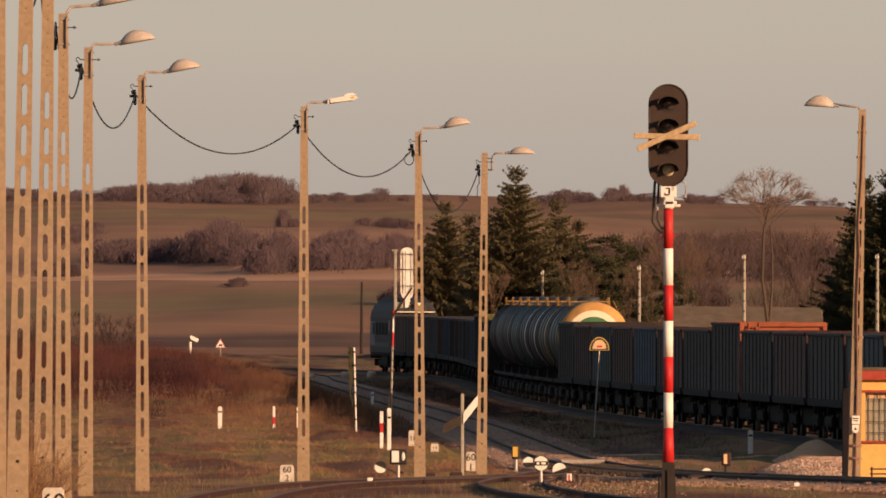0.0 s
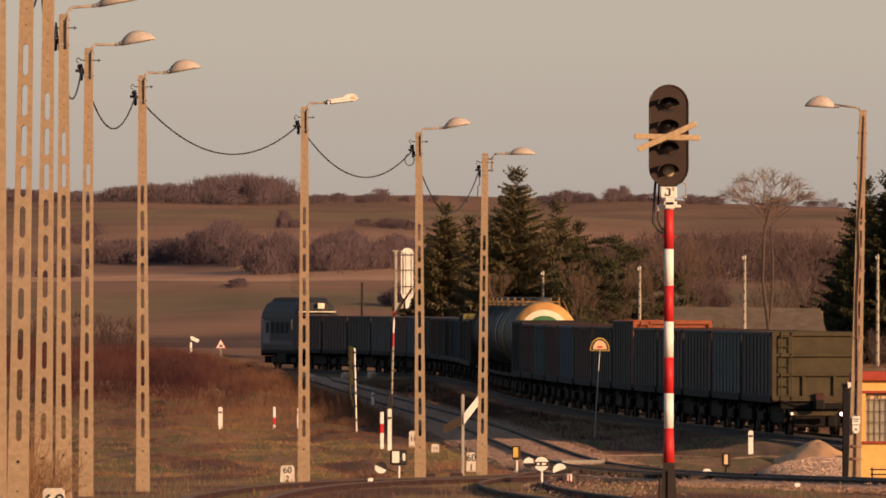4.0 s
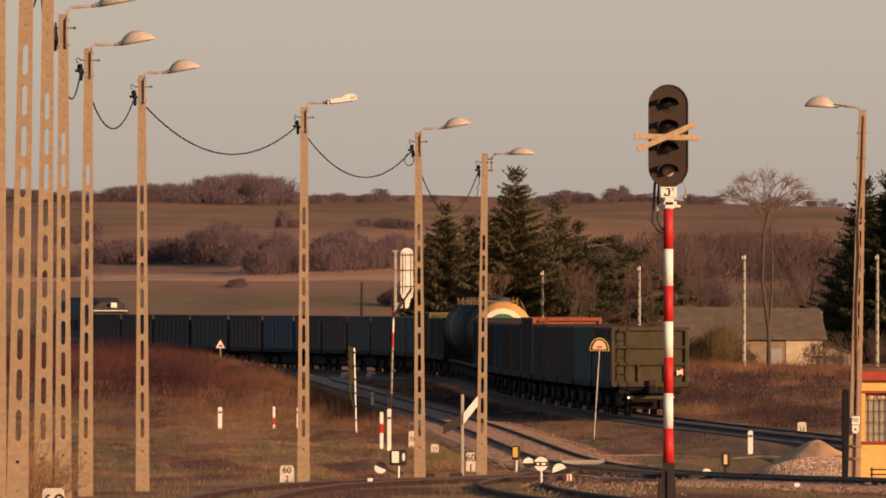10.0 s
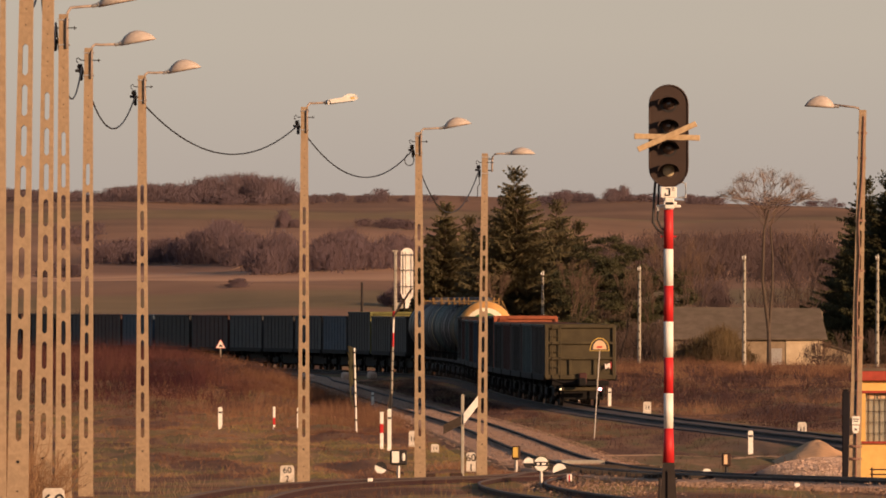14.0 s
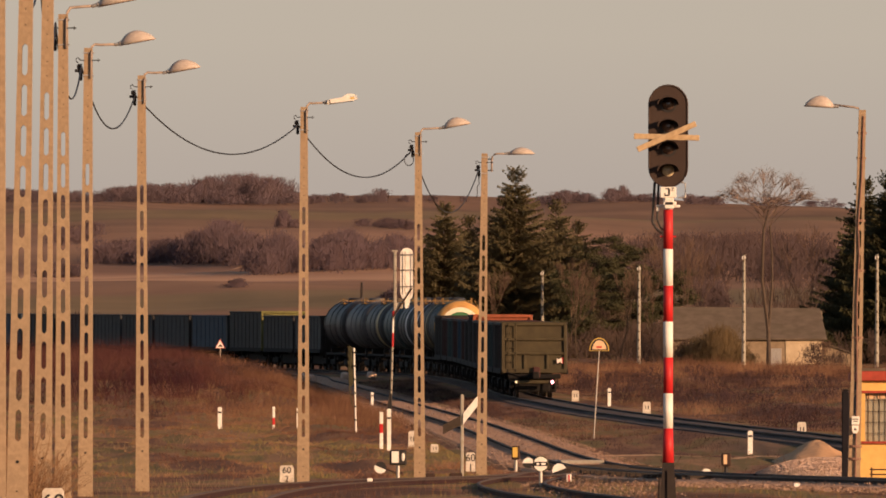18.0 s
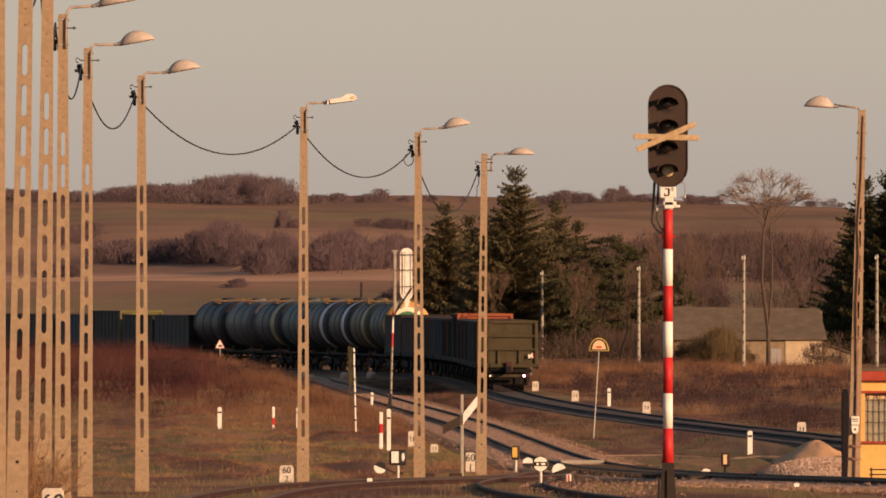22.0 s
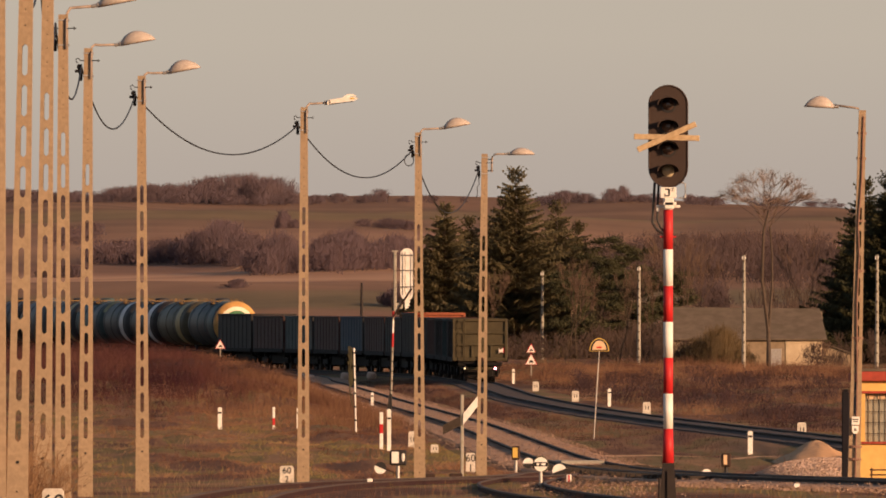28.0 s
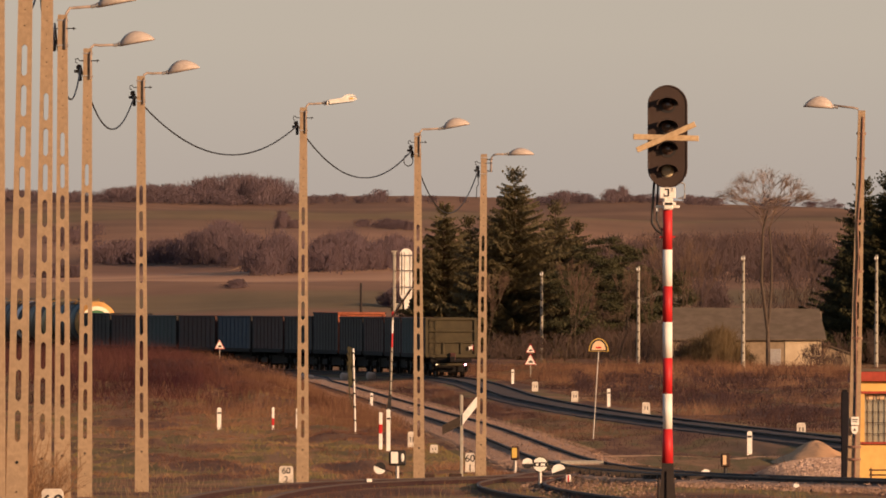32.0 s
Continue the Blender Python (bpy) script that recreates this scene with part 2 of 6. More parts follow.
STRAW = mottled("dry_grass_blades", [(0.38, (0.070, 0.034, 0.026)), (0.45, (0.125, 0.062, 0.042)), (0.50, (0.25, 0.136, 0.074)), (0.53, (0.17, 0.135, 0.052)), (0.57, (0.15, 0.125, 0.048)), (0.63, (0.29, 0.166, 0.090))], 0.3, 0.026)
CANE = material("wiry_dry_stems", (0.26, 0.15, 0.075), (0.14, 0.075, 0.04), 0.8, 0.95, bump=0)
SCRUB = material("dark_thicket_twigs", (0.072, 0.047, 0.036), (0.05, 0.033, 0.026), 0.05, 0.95, bump=0)
BANKTWIG = material("dark_bramble_stems", (0.050, 0.026, 0.028), (0.032, 0.018, 0.020), 0.6, 0.95, bump=0)
OLIVETWIG = material("olive_brown_twigs", (0.115, 0.078, 0.036), (0.07, 0.048, 0.024), 0.6, 0.95, bump=0)
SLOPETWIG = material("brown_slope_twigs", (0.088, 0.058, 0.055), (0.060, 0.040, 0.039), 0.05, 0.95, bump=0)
# paler purple tone, with the haze over the hillside mixed in
MIDTWIG = material("haze_tinted_hill_twigs", (0.118, 0.080, 0.087), (0.078, 0.054, 0.061), 0.05, 0.95, bump=0)

# ---------------- building helpers ----------------
class Shape:
    """Collects faces for one mesh."""

    def __init__(self):
        self.v, self.f = [], []

    def add(self, verts, faces):
        k = len(self.v)
        self.v.extend(verts)
        self.f.extend(tuple(i + k for i in f) for f in faces)
        return self

    def box(self, x, y, z, sx, sy, sz, c=0.0, m=None):
        """A box round its centre, with its edges chamfered by c."""
        hx, hy, hz = sx / 2, sy / 2, sz / 2
        if c <= 0:
            vs = [(i * hx, j * hy, k * hz) for i in (-1, 1) for j in (-1, 1) for k in (-1, 1)]
            fs = [(0, 1, 3, 2), (4, 6, 7, 5), (0, 4, 5, 1), (2, 3, 7, 6), (0, 2, 6, 4), (1, 5, 7, 3)]
        else:
            c = min(c, hx * 0.9, hy * 0.9, hz * 0.9)
            vs, ix = [], {}
            for i in (-1, 1):
                for j in (-1, 1):
                    for k in (-1, 1):
                        for a in range(3):
                            p = [i * (hx - c), j * (hy - c), k * (hz - c)]
                            p[a] = (i * hx, j * hy, k * hz)[a]
                            ix[(i, j, k, a)] = len(vs)
                            vs.append(tuple(p))
            fs = []
            for s in (-1, 1):
                q = [(-1, -1), (1, -1), (1, 1), (-1, 1)]
                fs.append(tuple(ix[(s, a, b, 0)] for a, b in (q if s > 0 else q[::-1])))
                fs.append(tuple(ix[(a, s, b, 1)] for a, b in (q[::-1] if s > 0 else q)))
                fs.append(tuple(ix[(a, b, s, 2)] for a, b in (q if s > 0 else q[::-1])))
            for s in (-1, 1):
                for t in (-1, 1):
                    fs.append((ix[(-1, s, t, 1)], ix[(1, s, t, 1)], ix[(1, s, t, 2)], ix[(-1, s, t, 2)]))
                    fs.append((ix[(s, -1, t, 0)], ix[(s, 1, t, 0)], ix[(s, 1, t, 2)], ix[(s, -1, t, 2)]))
                    fs.append((ix[(s, t, -1, 0)], ix[(s, t, 1, 0)], ix[(s, t, 1, 1)], ix[(s, t, -1, 1)]))
                    for u in (-1, 1):
                        fs.append(tuple(ix[(s, t, u, a)] for a in range(3)))
        if m is not None:
            vs = [tuple(m @ Vector(p)) for p in vs]
        return self.add([(p[0] + x, p[1] + y, p[2] + z) for p in vs], fs)

    def tube(self, pts, r, n=8, r2=None, caps=True):
        """A round bar along points, tapering from r to r2."""
        pts = [Vector(p) for p in pts]
        r2 = r if r2 is None else r2
        rings = []
        for i, p in enumerate(pts):
            d = (pts[min(i + 1, len(pts) - 1)] - pts[max(i - 1, 0)]).normalized()
            a = d.cross(Vector((0, 0, 1)) if abs(d.z) < 0.9 else Vector((1, 0, 0))).normalized()
            b = d.cross(a)
            rr = r + (r2 - r) * i / max(1, len(pts) - 1)
            rings.append([tuple(p + (a * math.cos(2 * math.pi * k / n) + b * math.sin(2 * math.pi * k / n)) * rr) for k in range(n)])
        vs = [v for g in rings for v in g]
        fs = [(i * n + k, i * n + (k + 1) % n, (i + 1) * n + (k + 1) % n, (i + 1) * n + k) for i in range(len(pts) - 1) for k in range(n)]
        if caps:
            fs += [tuple(range(n))[::-1], tuple((len(pts) - 1) * n + k for k in range(n))]
        return self.add(vs, fs)

    def prism(self, outline, depth, plane="xz", at=(0, 0, 0), close=True):
        """A flat outline, given thickness along the third axis, centred on it."""
        n = len(outline)

        def place(a, b, d):
            return {"xz": (a, d, b), "xy": (a, b, d), "yz": (d, a, b)}[plane]
        vs = [tuple(Vector(place(a, b, s * depth / 2)) + Vector(at)) for s in (-1, 1) for a, b in outline]
        fs = [(i, (i + 1) % n, n + (i + 1) % n, n + i) for i in range(n)]
        if close:
            fs += [tuple(range(n))[::-1], tuple(range(n, 2 * n))]
        return self.add(vs, fs)

    def lathe(self, profile, n=24, axis="z", at=(0, 0, 0)):
        """Turns (radius, height) rows round an axis."""
        vs = []
        for r, h in profile:
            for k in range(n):
                a, b = r * math.cos(2 * math.pi * k / n), r * math.sin(2 * math.pi * k / n)
                vs.append(tuple(Vector({"z": (a, b, h), "y": (a, h, b), "x": (h, a, b)}[axis]) + Vector(at)))
        fs = [(i * n + k, i * n + (k + 1) % n, (i + 1) * n + (k + 1) % n, (i + 1) * n + k) for i in range(len(profile) - 1) for k in range(n)]
        return self.add(vs, fs)

    def mesh(self, name, mat, smooth=False):
        me = bpy.data.meshes.new(name)
        me.from_pydata(self.v, [], self.f)
        me.validate()
        bm = bmesh.new()
        bm.from_mesh(me)
        if len(self.f) < 20000:
            bmesh.ops.recalc_face_normals(bm, faces=bm.faces)
        for f in bm.faces:
            f.smooth = smooth
        bm.to_mesh(me)
        bm.free()
        me.materials.append(mat)
        return me


def part(name, shape, mat, parent, label="", smooth=False, at=None):
    ob = new(name, shape.mesh(name, mat, smooth))
    ob.parent = parent
    if at is not None:
        ob.matrix_basis = at
    return tagged(ob, label)


def thing(name, label, category, x=0, y=0, z=0, rz=0, group="", kind=""):
    ob = new(name)
    ob.empty_display_size = 0.3
    ob.matrix_basis = pose(x, y, z, 0, 0, rz)
    return tagged(ob, label, category, group, kind)


def solid(name, shape, mat, label, category, group="", kind="", smooth=False, at=None):
    ob = new(name, shape.mesh(name, mat, smooth))
    if at is not None:
        ob.matrix_basis = at
    return tagged(ob, label, category, group, kind)


def glide(knots):
    """A smooth curve through (along, across) knots."""
    ys, xs = [k[0] for k in knots], [k[1] for k in knots]
    ms = [(xs[min(i + 1, len(xs) - 1)] - xs[max(i - 1, 0)]) / (ys[min(i + 1, len(xs) - 1)] - ys[max(i - 1, 0)]) for i in range(len(xs))]

    def at(y):
        if y <= ys[0]:
            return xs[0] + ms[0] * (y - ys[0])
        if y >= ys[-1]:
            return xs[-1] + ms[-1] * (y - ys[-1])
        i = max(k for k in range(len(ys) - 1) if ys[k] <= y)
        h = ys[i + 1] - ys[i]
        t = (y - ys[i]) / h
        return ((2 * t ** 3 - 3 * t ** 2 + 1) * xs[i] + (t ** 3 - 2 * t ** 2 + t) * h * ms[i] + (-2 * t ** 3 + 3 * t ** 2) * xs[i + 1] + (t ** 3 - t ** 2) * h * ms[i + 1])
    return at


# ---------------- plan: tracks and levels ----------------
main_line = glide([(250, 34), (320, 27.5), (380, 22.6), (440, 18.0), (503, 13.8), (546, 11.25), (588, 8.94), (643, 6.48), (727, 3.98), (790, 3.0), (852, 2.1), (907, 0.54), (948, -2.06),
                   (989, -6.8), (1022, -12.1), (1052, -18.2), (1084, -24.3), (1150, -38), (1400, -92), (1700, -150)])
side_line = glide([(220, 22), (280, 16), (340, 10), (399, 5.9), (450, 3.9), (577, 1.2), (680, -1.6), (768, -4.0), (880, -7.0), (975, -10.5), (1084, -29.5), (1150, -43)])
yard_line = glide([(200, -3.5), (265, -3.85), (307, -3.65), (344, -2.8), (369, -1.3), (385, 0.6), (400, 2.2), (425, 3.6), (446, 4.0)])
cross_line = glide([(200, 4.8), (260, 2.9), (290, 2.1), (330, 1.6), (360, 1.7), (400, 2.6), (436, 3.8)])
level = glide([(-300, 0), (200, 0), (380, 0), (410, 0.04), (430, 0.11), (460, 0.30), (500, 0.655), (800, 3.328), (1150, 6.447), (1400, 9.06), (1600, 11.07), (1900, 15.75), (2200, 21.3), (2500, 27.6), (2800, 35.2), (3100, 43.4), (3400, 51.6), (3600, 56.7), (3800, 59.5), (4100, 56), (4900, 40)])


def smooth(a, b, v):
    t = max(0.0, min(1.0, (v - a) / (b - a)))
    return t * t * (3 - 2 * t)


def ground_z(x, y):
    z = level(y)
    if 380 < y < 1200 and -80 < x < 60:
        d = side_line(y) - 2.0 - x                      # the bank beside the siding
        z += 1.32 * smooth(0, 5, d) * smooth(610, 730, y) * (1 - smooth(880, 1050, y))
        dip = min(x - side_line(y) - 1.9, main_line(y) - 2.1 - x)      # hollow between the two tracks
        z -= 0.28 * smooth(0, 1.0, dip) * smooth(484, 498, y) * (1 - smooth(518, 541, y))
        z += 0.15 * (1 - smooth(2.4, 6.5, abs(x - main_line(y)))) * smooth(470, 540, y)
        e = x - main_line(y) - 4.0                      # rough land past the main line
        z += 0.5 * smooth(0, 9, e) * smooth(470, 560, y)
        g = min(abs(x - side_line(y)), abs(x - main_line(y)))
        z += (0.26 * noise.noise((x * 0.28, y * 0.05, 0)) + 0.17 * noise.noise((x * 0.8, y * 0.12, 4)) + 0.18 * noise.noise((x * 0.2, y * 0.09, 9))) * smooth(2.5, 6, g) * smooth(400, 440, y)
    elif y >= 1200:
        z += -0.029 * max(0, min(x, 200)) * smooth(2300, 3400, y) + smooth(1200, 1700, y) * (2.2 * noise.noise((x * 0.008, y * 0.003, 2)) + 1.2 * noise.noise((x * 0.03, y * 0.006, 7)))
    return z


def build_ground():
    xs = sorted(set([-2600, -1500, -900, -500, -320, -220, -170] + [sgn * v for sgn in (-1, 1) for v in range(70, 136, 6)] + [170, 220, 320, 500, 900, 1500, 2600] + [round(-66 + 1.2 * i, 2) for i in range(111)] + [round(-24 + 0.6 * i, 2) for i in range(80)]))
    ys = sorted(set([-1500, -600, -200, 0, 100, 180, 220, 260] + list(range(280, 700, 4)) + list(range(700, 1200, 7)) + list(range(1200, 2400, 25)) + list(range(2400, 3900, 40)) + [3950, 4100, 4400, 4900]))
    s = Shape()
    s.v = [(x, y, ground_z(x, y)) for y in ys for x in xs]
    n = len(xs)
    s.f = [(j * n + i, j * n + i + 1, (j + 1) * n + i + 1, (j + 1) * n + i) for j in range(len(ys) - 1) for i in range(n - 1)]
    solid("ground", s, GROUND, "dry grass, stubble and plough land rising to a low hill", "ground", kind="structure", smooth=True)


build_ground()


def rail_z(y, lift):
    return level(y) + lift


def build_track(name, line, y0, y1, lift, label, bank=1.9, bed_mat=BALLAST, web_mat=RAILWEB, sink=0.0):
    """A track: two rails on sleepers in a bed of stone."""
    th = thing(name, label, "railway track", kind="structure")
    n = max(8, int((y1 - y0) / 4))
    ys = [y0 + (y1 - y0) * i / n for i in range(n + 1)]

    def cross(y):
        d = Vector((line(y + 1) - line(y - 1), 2.0)).normalized()
        return Vector((d.y, -d.x))
    for side in (-1, 1):
        head, web = Shape(), Shape()
        for sh, prof in ((head, [(-0.036, -0.035), (0.036, -0.035), (0.036, -0.006), (0.028, 0.0), (-0.028, 0.0), (-0.036, -0.006)]), (web, [(-0.07, -0.17), (0.07, -0.17), (0.07, -0.15), (0.012, -0.13), (0.012, -0.035), (-0.012, -0.035), (-0.012, -0.13), (-0.07, -0.15)])):
            k = len(prof)
            for y in ys:
                c = cross(y)
                for a, z in prof:
                    sh.v.append((line(y) + c.x * (side * 0.76 + a), y + c.y * (side * 0.76 + a), rail_z(y, lift) + z))
            sh.f = [(j * k + i, j * k + (i + 1) % k, (j + 1) * k + (i + 1) % k, (j + 1) * k + i) for j in range(n) for i in range(k)]
        rail = part("rail", web, web_mat, th, "rusty steel rail")
        part("rail_head", head, RAILTOP, rail, "worn shiny rail head")
    bed = Shape()
    prof = [(a, z - sink) for a, z in ((-bank - 0.2, -0.6), (-bank, -0.16), (-0.84, -0.11), (-0.66, -0.075), (0.66, -0.075), (0.84, -0.11), (bank, -0.17), (bank + 0.9, -0.75))]
    k = len(prof)
    for j, y in enumerate(ys):
        c = cross(y)
        for i, (a, z) in enumerate(prof):
            w = 0.12 * noise.noise((y * 0.11, i * 3.1, 1)) if i in (0, 1, 6, 7) else 0
            bed.v.append((line(y) + c.x * (a + w), y + c.y * a, rail_z(y, lift) + z + 0.03 * noise.noise((y * 0.4, i * 2.0, 5))))
    bed.f = [(j * k + i, j * k + i + 1, (j + 1) * k + i + 1, (j + 1) * k + i) for j in range(n) for i in range(k - 1)]
    part("ballast", bed, bed_mat, th, "crushed stone bed")
    ties = Shape()
    y = y0 + 0.3
    while y < y1:
        c = cross(y)
        ties.box(line(y), y, rail_z(y, lift) - 0.24, 2.6, 0.25, 0.15, 0, Matrix.Rotation(math.atan2(c.y, c.x), 3, "Z"))
        y += 0.62
    tagged(part("sleepers", ties, SLEEPER, th, "dark old sleepers"), kind="stuff")
    return th


build_track("main_track", main_line, 300, 1330, 0.35, "main line curving away over a dark stone bed", 1.5, MAINBED)
build_track("siding_track", side_line, 250, 1140, 0.24, "side track with sunlit pale ballast")
build_track("yard_track", yard_line, 220, 444, 0.14, "rusty yard track curving off the turnout", 1.0, EARTHBED, RAILRED, 0.085)
build_track("crossing_track", cross_line, 220, 432, 0.13, "rusty yard track joining the turnout", 1.0, EARTHBED, RAILRED, 0.085)

def turnout():
    """Dark timbers and check rails where the yard tracks join the siding."""
    th = thing("turnout", "dark oily timbers and check rails of the turnout", "railway turnout", kind="structure")
    ties = Shape()
    y = 374.0
    while y < 436:
        ties.box(side_line(y), y, rail_z(y, 0.24) - 0.085, 2.7 + 0.5 * math.sin(y), 0.34, 0.1, 0, Matrix.Rotation(0.07, 3, "Z"))
        y += 0.55
    tagged(part("timbers", ties, SLEEPER, th, "dark oily timbers"), kind="stuff")
    for off in (-0.68, -0.58, 0.58, 0.68):
        rail = Shape()
        rail.tube([(side_line(378 + 4 * i) + off * (1 + 0.12 * (i in (0, 12))), 378 + 4 * i, rail_z(378 + 4 * i, 0.24) - 0.045) for i in range(13)], 0.05, 6)
        part("check_rail", rail, RAILWEB, th, "dark check rail")


turnout()

# ---------------- train ----------------
def paint(name, c, worn=0.5):
    return material(name, c, tuple(v * 0.7 for v in c), 2.2, 0.7, stain=tuple(0.5 * v + s for v, s in zip(c, (0.014, 0.009, 0.006))), stain_scale=0.8, amount=worn)


PAINTS = {"olive": paint("olive_wagon_paint", (0.062, 0.048, 0.022)), "brown": paint("maroon_wagon_paint", (0.055, 0.020, 0.016)), "dark": paint("sooty_wagon_paint", (0.022, 0.019, 0.018)),
          "blue": paint("blue_wagon_paint", (0.030, 0.056, 0.088)), "teal": paint("teal_wagon_paint", (0.038, 0.062, 0.064)), "grey": paint("slate_wagon_paint", (0.038, 0.038, 0.040)),
          "worn": paint("worn_grey_paint", (0.075, 0.070, 0.068)), "orange": paint("orange_wagon_paint", (0.32, 0.088, 0.038)), "green": paint("yellow_green_paint", (0.15, 0.14, 0.04))}
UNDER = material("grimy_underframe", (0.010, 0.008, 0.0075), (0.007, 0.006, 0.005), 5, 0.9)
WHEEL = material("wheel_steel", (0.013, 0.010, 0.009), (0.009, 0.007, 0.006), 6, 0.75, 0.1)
REDLAMP = material("red_tail_lamp", (1.0, 0.30, 0.34), None, 3, 0.3, bump=0, glow=6.0)
WHITELAMP = material("white_tail_lamp", (1.0, 0.75, 0.4), None, 3, 0.3, bump=0, glow=0.7)
REFLECTOR = material("tail_marker_white", (0.85, 0.75, 0.68), (0.8, 0.68, 0.6), 5, 0.4, bump=0)


def bogie(parent, y):
    # the wide low box is added to close the bright gap between wheels
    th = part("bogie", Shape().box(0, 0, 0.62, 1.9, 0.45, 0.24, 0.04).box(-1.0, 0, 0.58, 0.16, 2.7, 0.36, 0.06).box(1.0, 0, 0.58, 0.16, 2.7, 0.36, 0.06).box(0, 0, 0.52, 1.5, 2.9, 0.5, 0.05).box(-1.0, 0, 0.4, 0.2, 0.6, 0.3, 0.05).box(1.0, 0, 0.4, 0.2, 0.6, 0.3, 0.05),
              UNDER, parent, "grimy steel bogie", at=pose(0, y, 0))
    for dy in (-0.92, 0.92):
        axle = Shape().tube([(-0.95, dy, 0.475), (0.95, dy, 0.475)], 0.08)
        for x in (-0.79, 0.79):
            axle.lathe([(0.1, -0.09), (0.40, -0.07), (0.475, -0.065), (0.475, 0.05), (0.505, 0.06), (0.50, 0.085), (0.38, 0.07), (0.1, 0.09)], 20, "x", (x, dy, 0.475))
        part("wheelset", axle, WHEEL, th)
    return th


def coupler(parent, y, s):
    part("coupler", Shape().box(0, y + s * 0.25, 1.05, 0.22, 0.62, 0.24, 0.03).box(0.06, y + s * 0.58, 1.05, 0.34, 0.24, 0.34, 0.05), UNDER, parent)


def gondola(side, end, top=3.54, tail=False, label="", rim=None):
    """An open high-sided goods wagon, ribbed on its sides and ends."""
    th = thing("open_wagon", label, "railway wagon", group="wagons of the train")
    W, L, z0 = 3.13, 12.75, 1.22
    for x in (-1, 1):
        wall = part("side_wall", Shape().box(x * (W / 2 - 0.075), 0, (z0 + top) / 2, 0.08, L, top - z0, 0.015), PAINTS[side], th)
        ribs = [(-L / 2 + 0.12, 0.22)] + [(-L / 2 + 0.12 + (L - 0.24) * i / 8, 0.15) for i in range(1, 8)] + [(L / 2 - 0.12, 0.22)]
        for y, w in ribs:
            part("rib", Shape().box(x * (W / 2 - 0.035), y, (z0 + top) / 2 - 0.06, 0.07, w, top - z0 - 0.14, 0.02), PAINTS[side] if w < 0.2 else PAINTS["worn"], wall)
        part("top_rail", Shape().box(x * (W / 2 - 0.04), 0, top - 0.05, 0.16, L, 0.12, 0.03), PAINTS[side], wall)
        part("sill", Shape().box(x * (W / 2 - 0.06), 0, z0 + 0.02, 0.18, L, 0.26, 0.03), UNDER, wall)
    for y in (-1, 1):
        wall = part("end_wall", Shape().box(0, y * (L / 2 - 0.04), (z0 + top) / 2, W - 0.2, 0.07, top - z0, 0.012), PAINTS[end], th)
        e = y * (L / 2 + 0.03)
        for x in (-1.47, 1.47):
            part("corner_post", Shape().box(x, e, (z0 + top) / 2, 0.16, 0.14, top - z0, 0.02), PAINTS[end], wall)
        for z, h in ((top - 0.06, 0.16), (z0 + (top - z0) * 0.66, 0.12), (z0 + (top - z0) * 0.37, 0.11), (z0 + 0.04, 0.2)):
            part("end_beam", Shape().box(0, e, z, W - 0.1, 0.13, h, 0.02), PAINTS[rim if rim and z > top - 0.1 else end], wall)
        for x in (-0.45, 0.62):
            part("end_stake", Shape().box(x, e, z0 + (top - z0) * 0.19, 0.12, 0.11, (top - z0) * 0.33, 0.02), PAINTS[end], wall)
        lad = Shape()
        for x in (-1.22, -0.86):
            lad.box(x, e + y * 0.09, (z0 + top) / 2, 0.045, 0.04, top - z0 + 0.02, 0.008)
        for i in range(7):
            lad.box(-1.04, e + y * 0.09, z0 + 0.15 + i * (top - z0 - 0.3) / 6, 0.34, 0.03, 0.035)
        part("ladder", lad, PAINTS[end], wall)
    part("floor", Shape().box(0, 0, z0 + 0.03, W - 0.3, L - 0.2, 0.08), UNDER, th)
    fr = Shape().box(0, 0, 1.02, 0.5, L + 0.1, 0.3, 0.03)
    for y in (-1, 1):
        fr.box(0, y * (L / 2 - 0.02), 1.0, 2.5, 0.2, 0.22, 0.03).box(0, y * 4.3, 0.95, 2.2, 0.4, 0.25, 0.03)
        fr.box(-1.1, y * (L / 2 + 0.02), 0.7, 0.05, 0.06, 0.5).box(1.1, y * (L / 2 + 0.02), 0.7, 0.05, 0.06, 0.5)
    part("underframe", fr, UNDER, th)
    # the long middle block is an added filler that hides lit ground beyond
    part("brake_gear", Shape().box(0, 0, 0.66, 1.7, 5.4, 0.6, 0.06).box(0.3, 2.6, 0.7, 1.2, 0.9, 0.36, 0.08).tube([(-0.8, -3.2, 0.55), (-0.8, 3.2, 0.55)], 0.05, 8).tube([(0.6, -3.2, 0.5), (0.6, 3.2, 0.5)], 0.05, 8), UNDER, th, "grimy brake rods, air tank and gap-filling block")
    part("load", Shape().lathe([(1.9, 0), (1.7, 0.18), (1.1, 0.34), (0.4, 0.4), (0.01, 0.41)], 16, "z", (0, 0, 0)), UNDER, th, "dark bulk load", smooth=True, at=Matrix.Translation((0, 0, 2.6)) @ Matrix.Diagonal((0.78, 3.2, 1, 1)))
    for y in (-1, 1):
        bogie(th, y * 4.32)
        coupler(th, y * (L / 2 + 0.02), y)
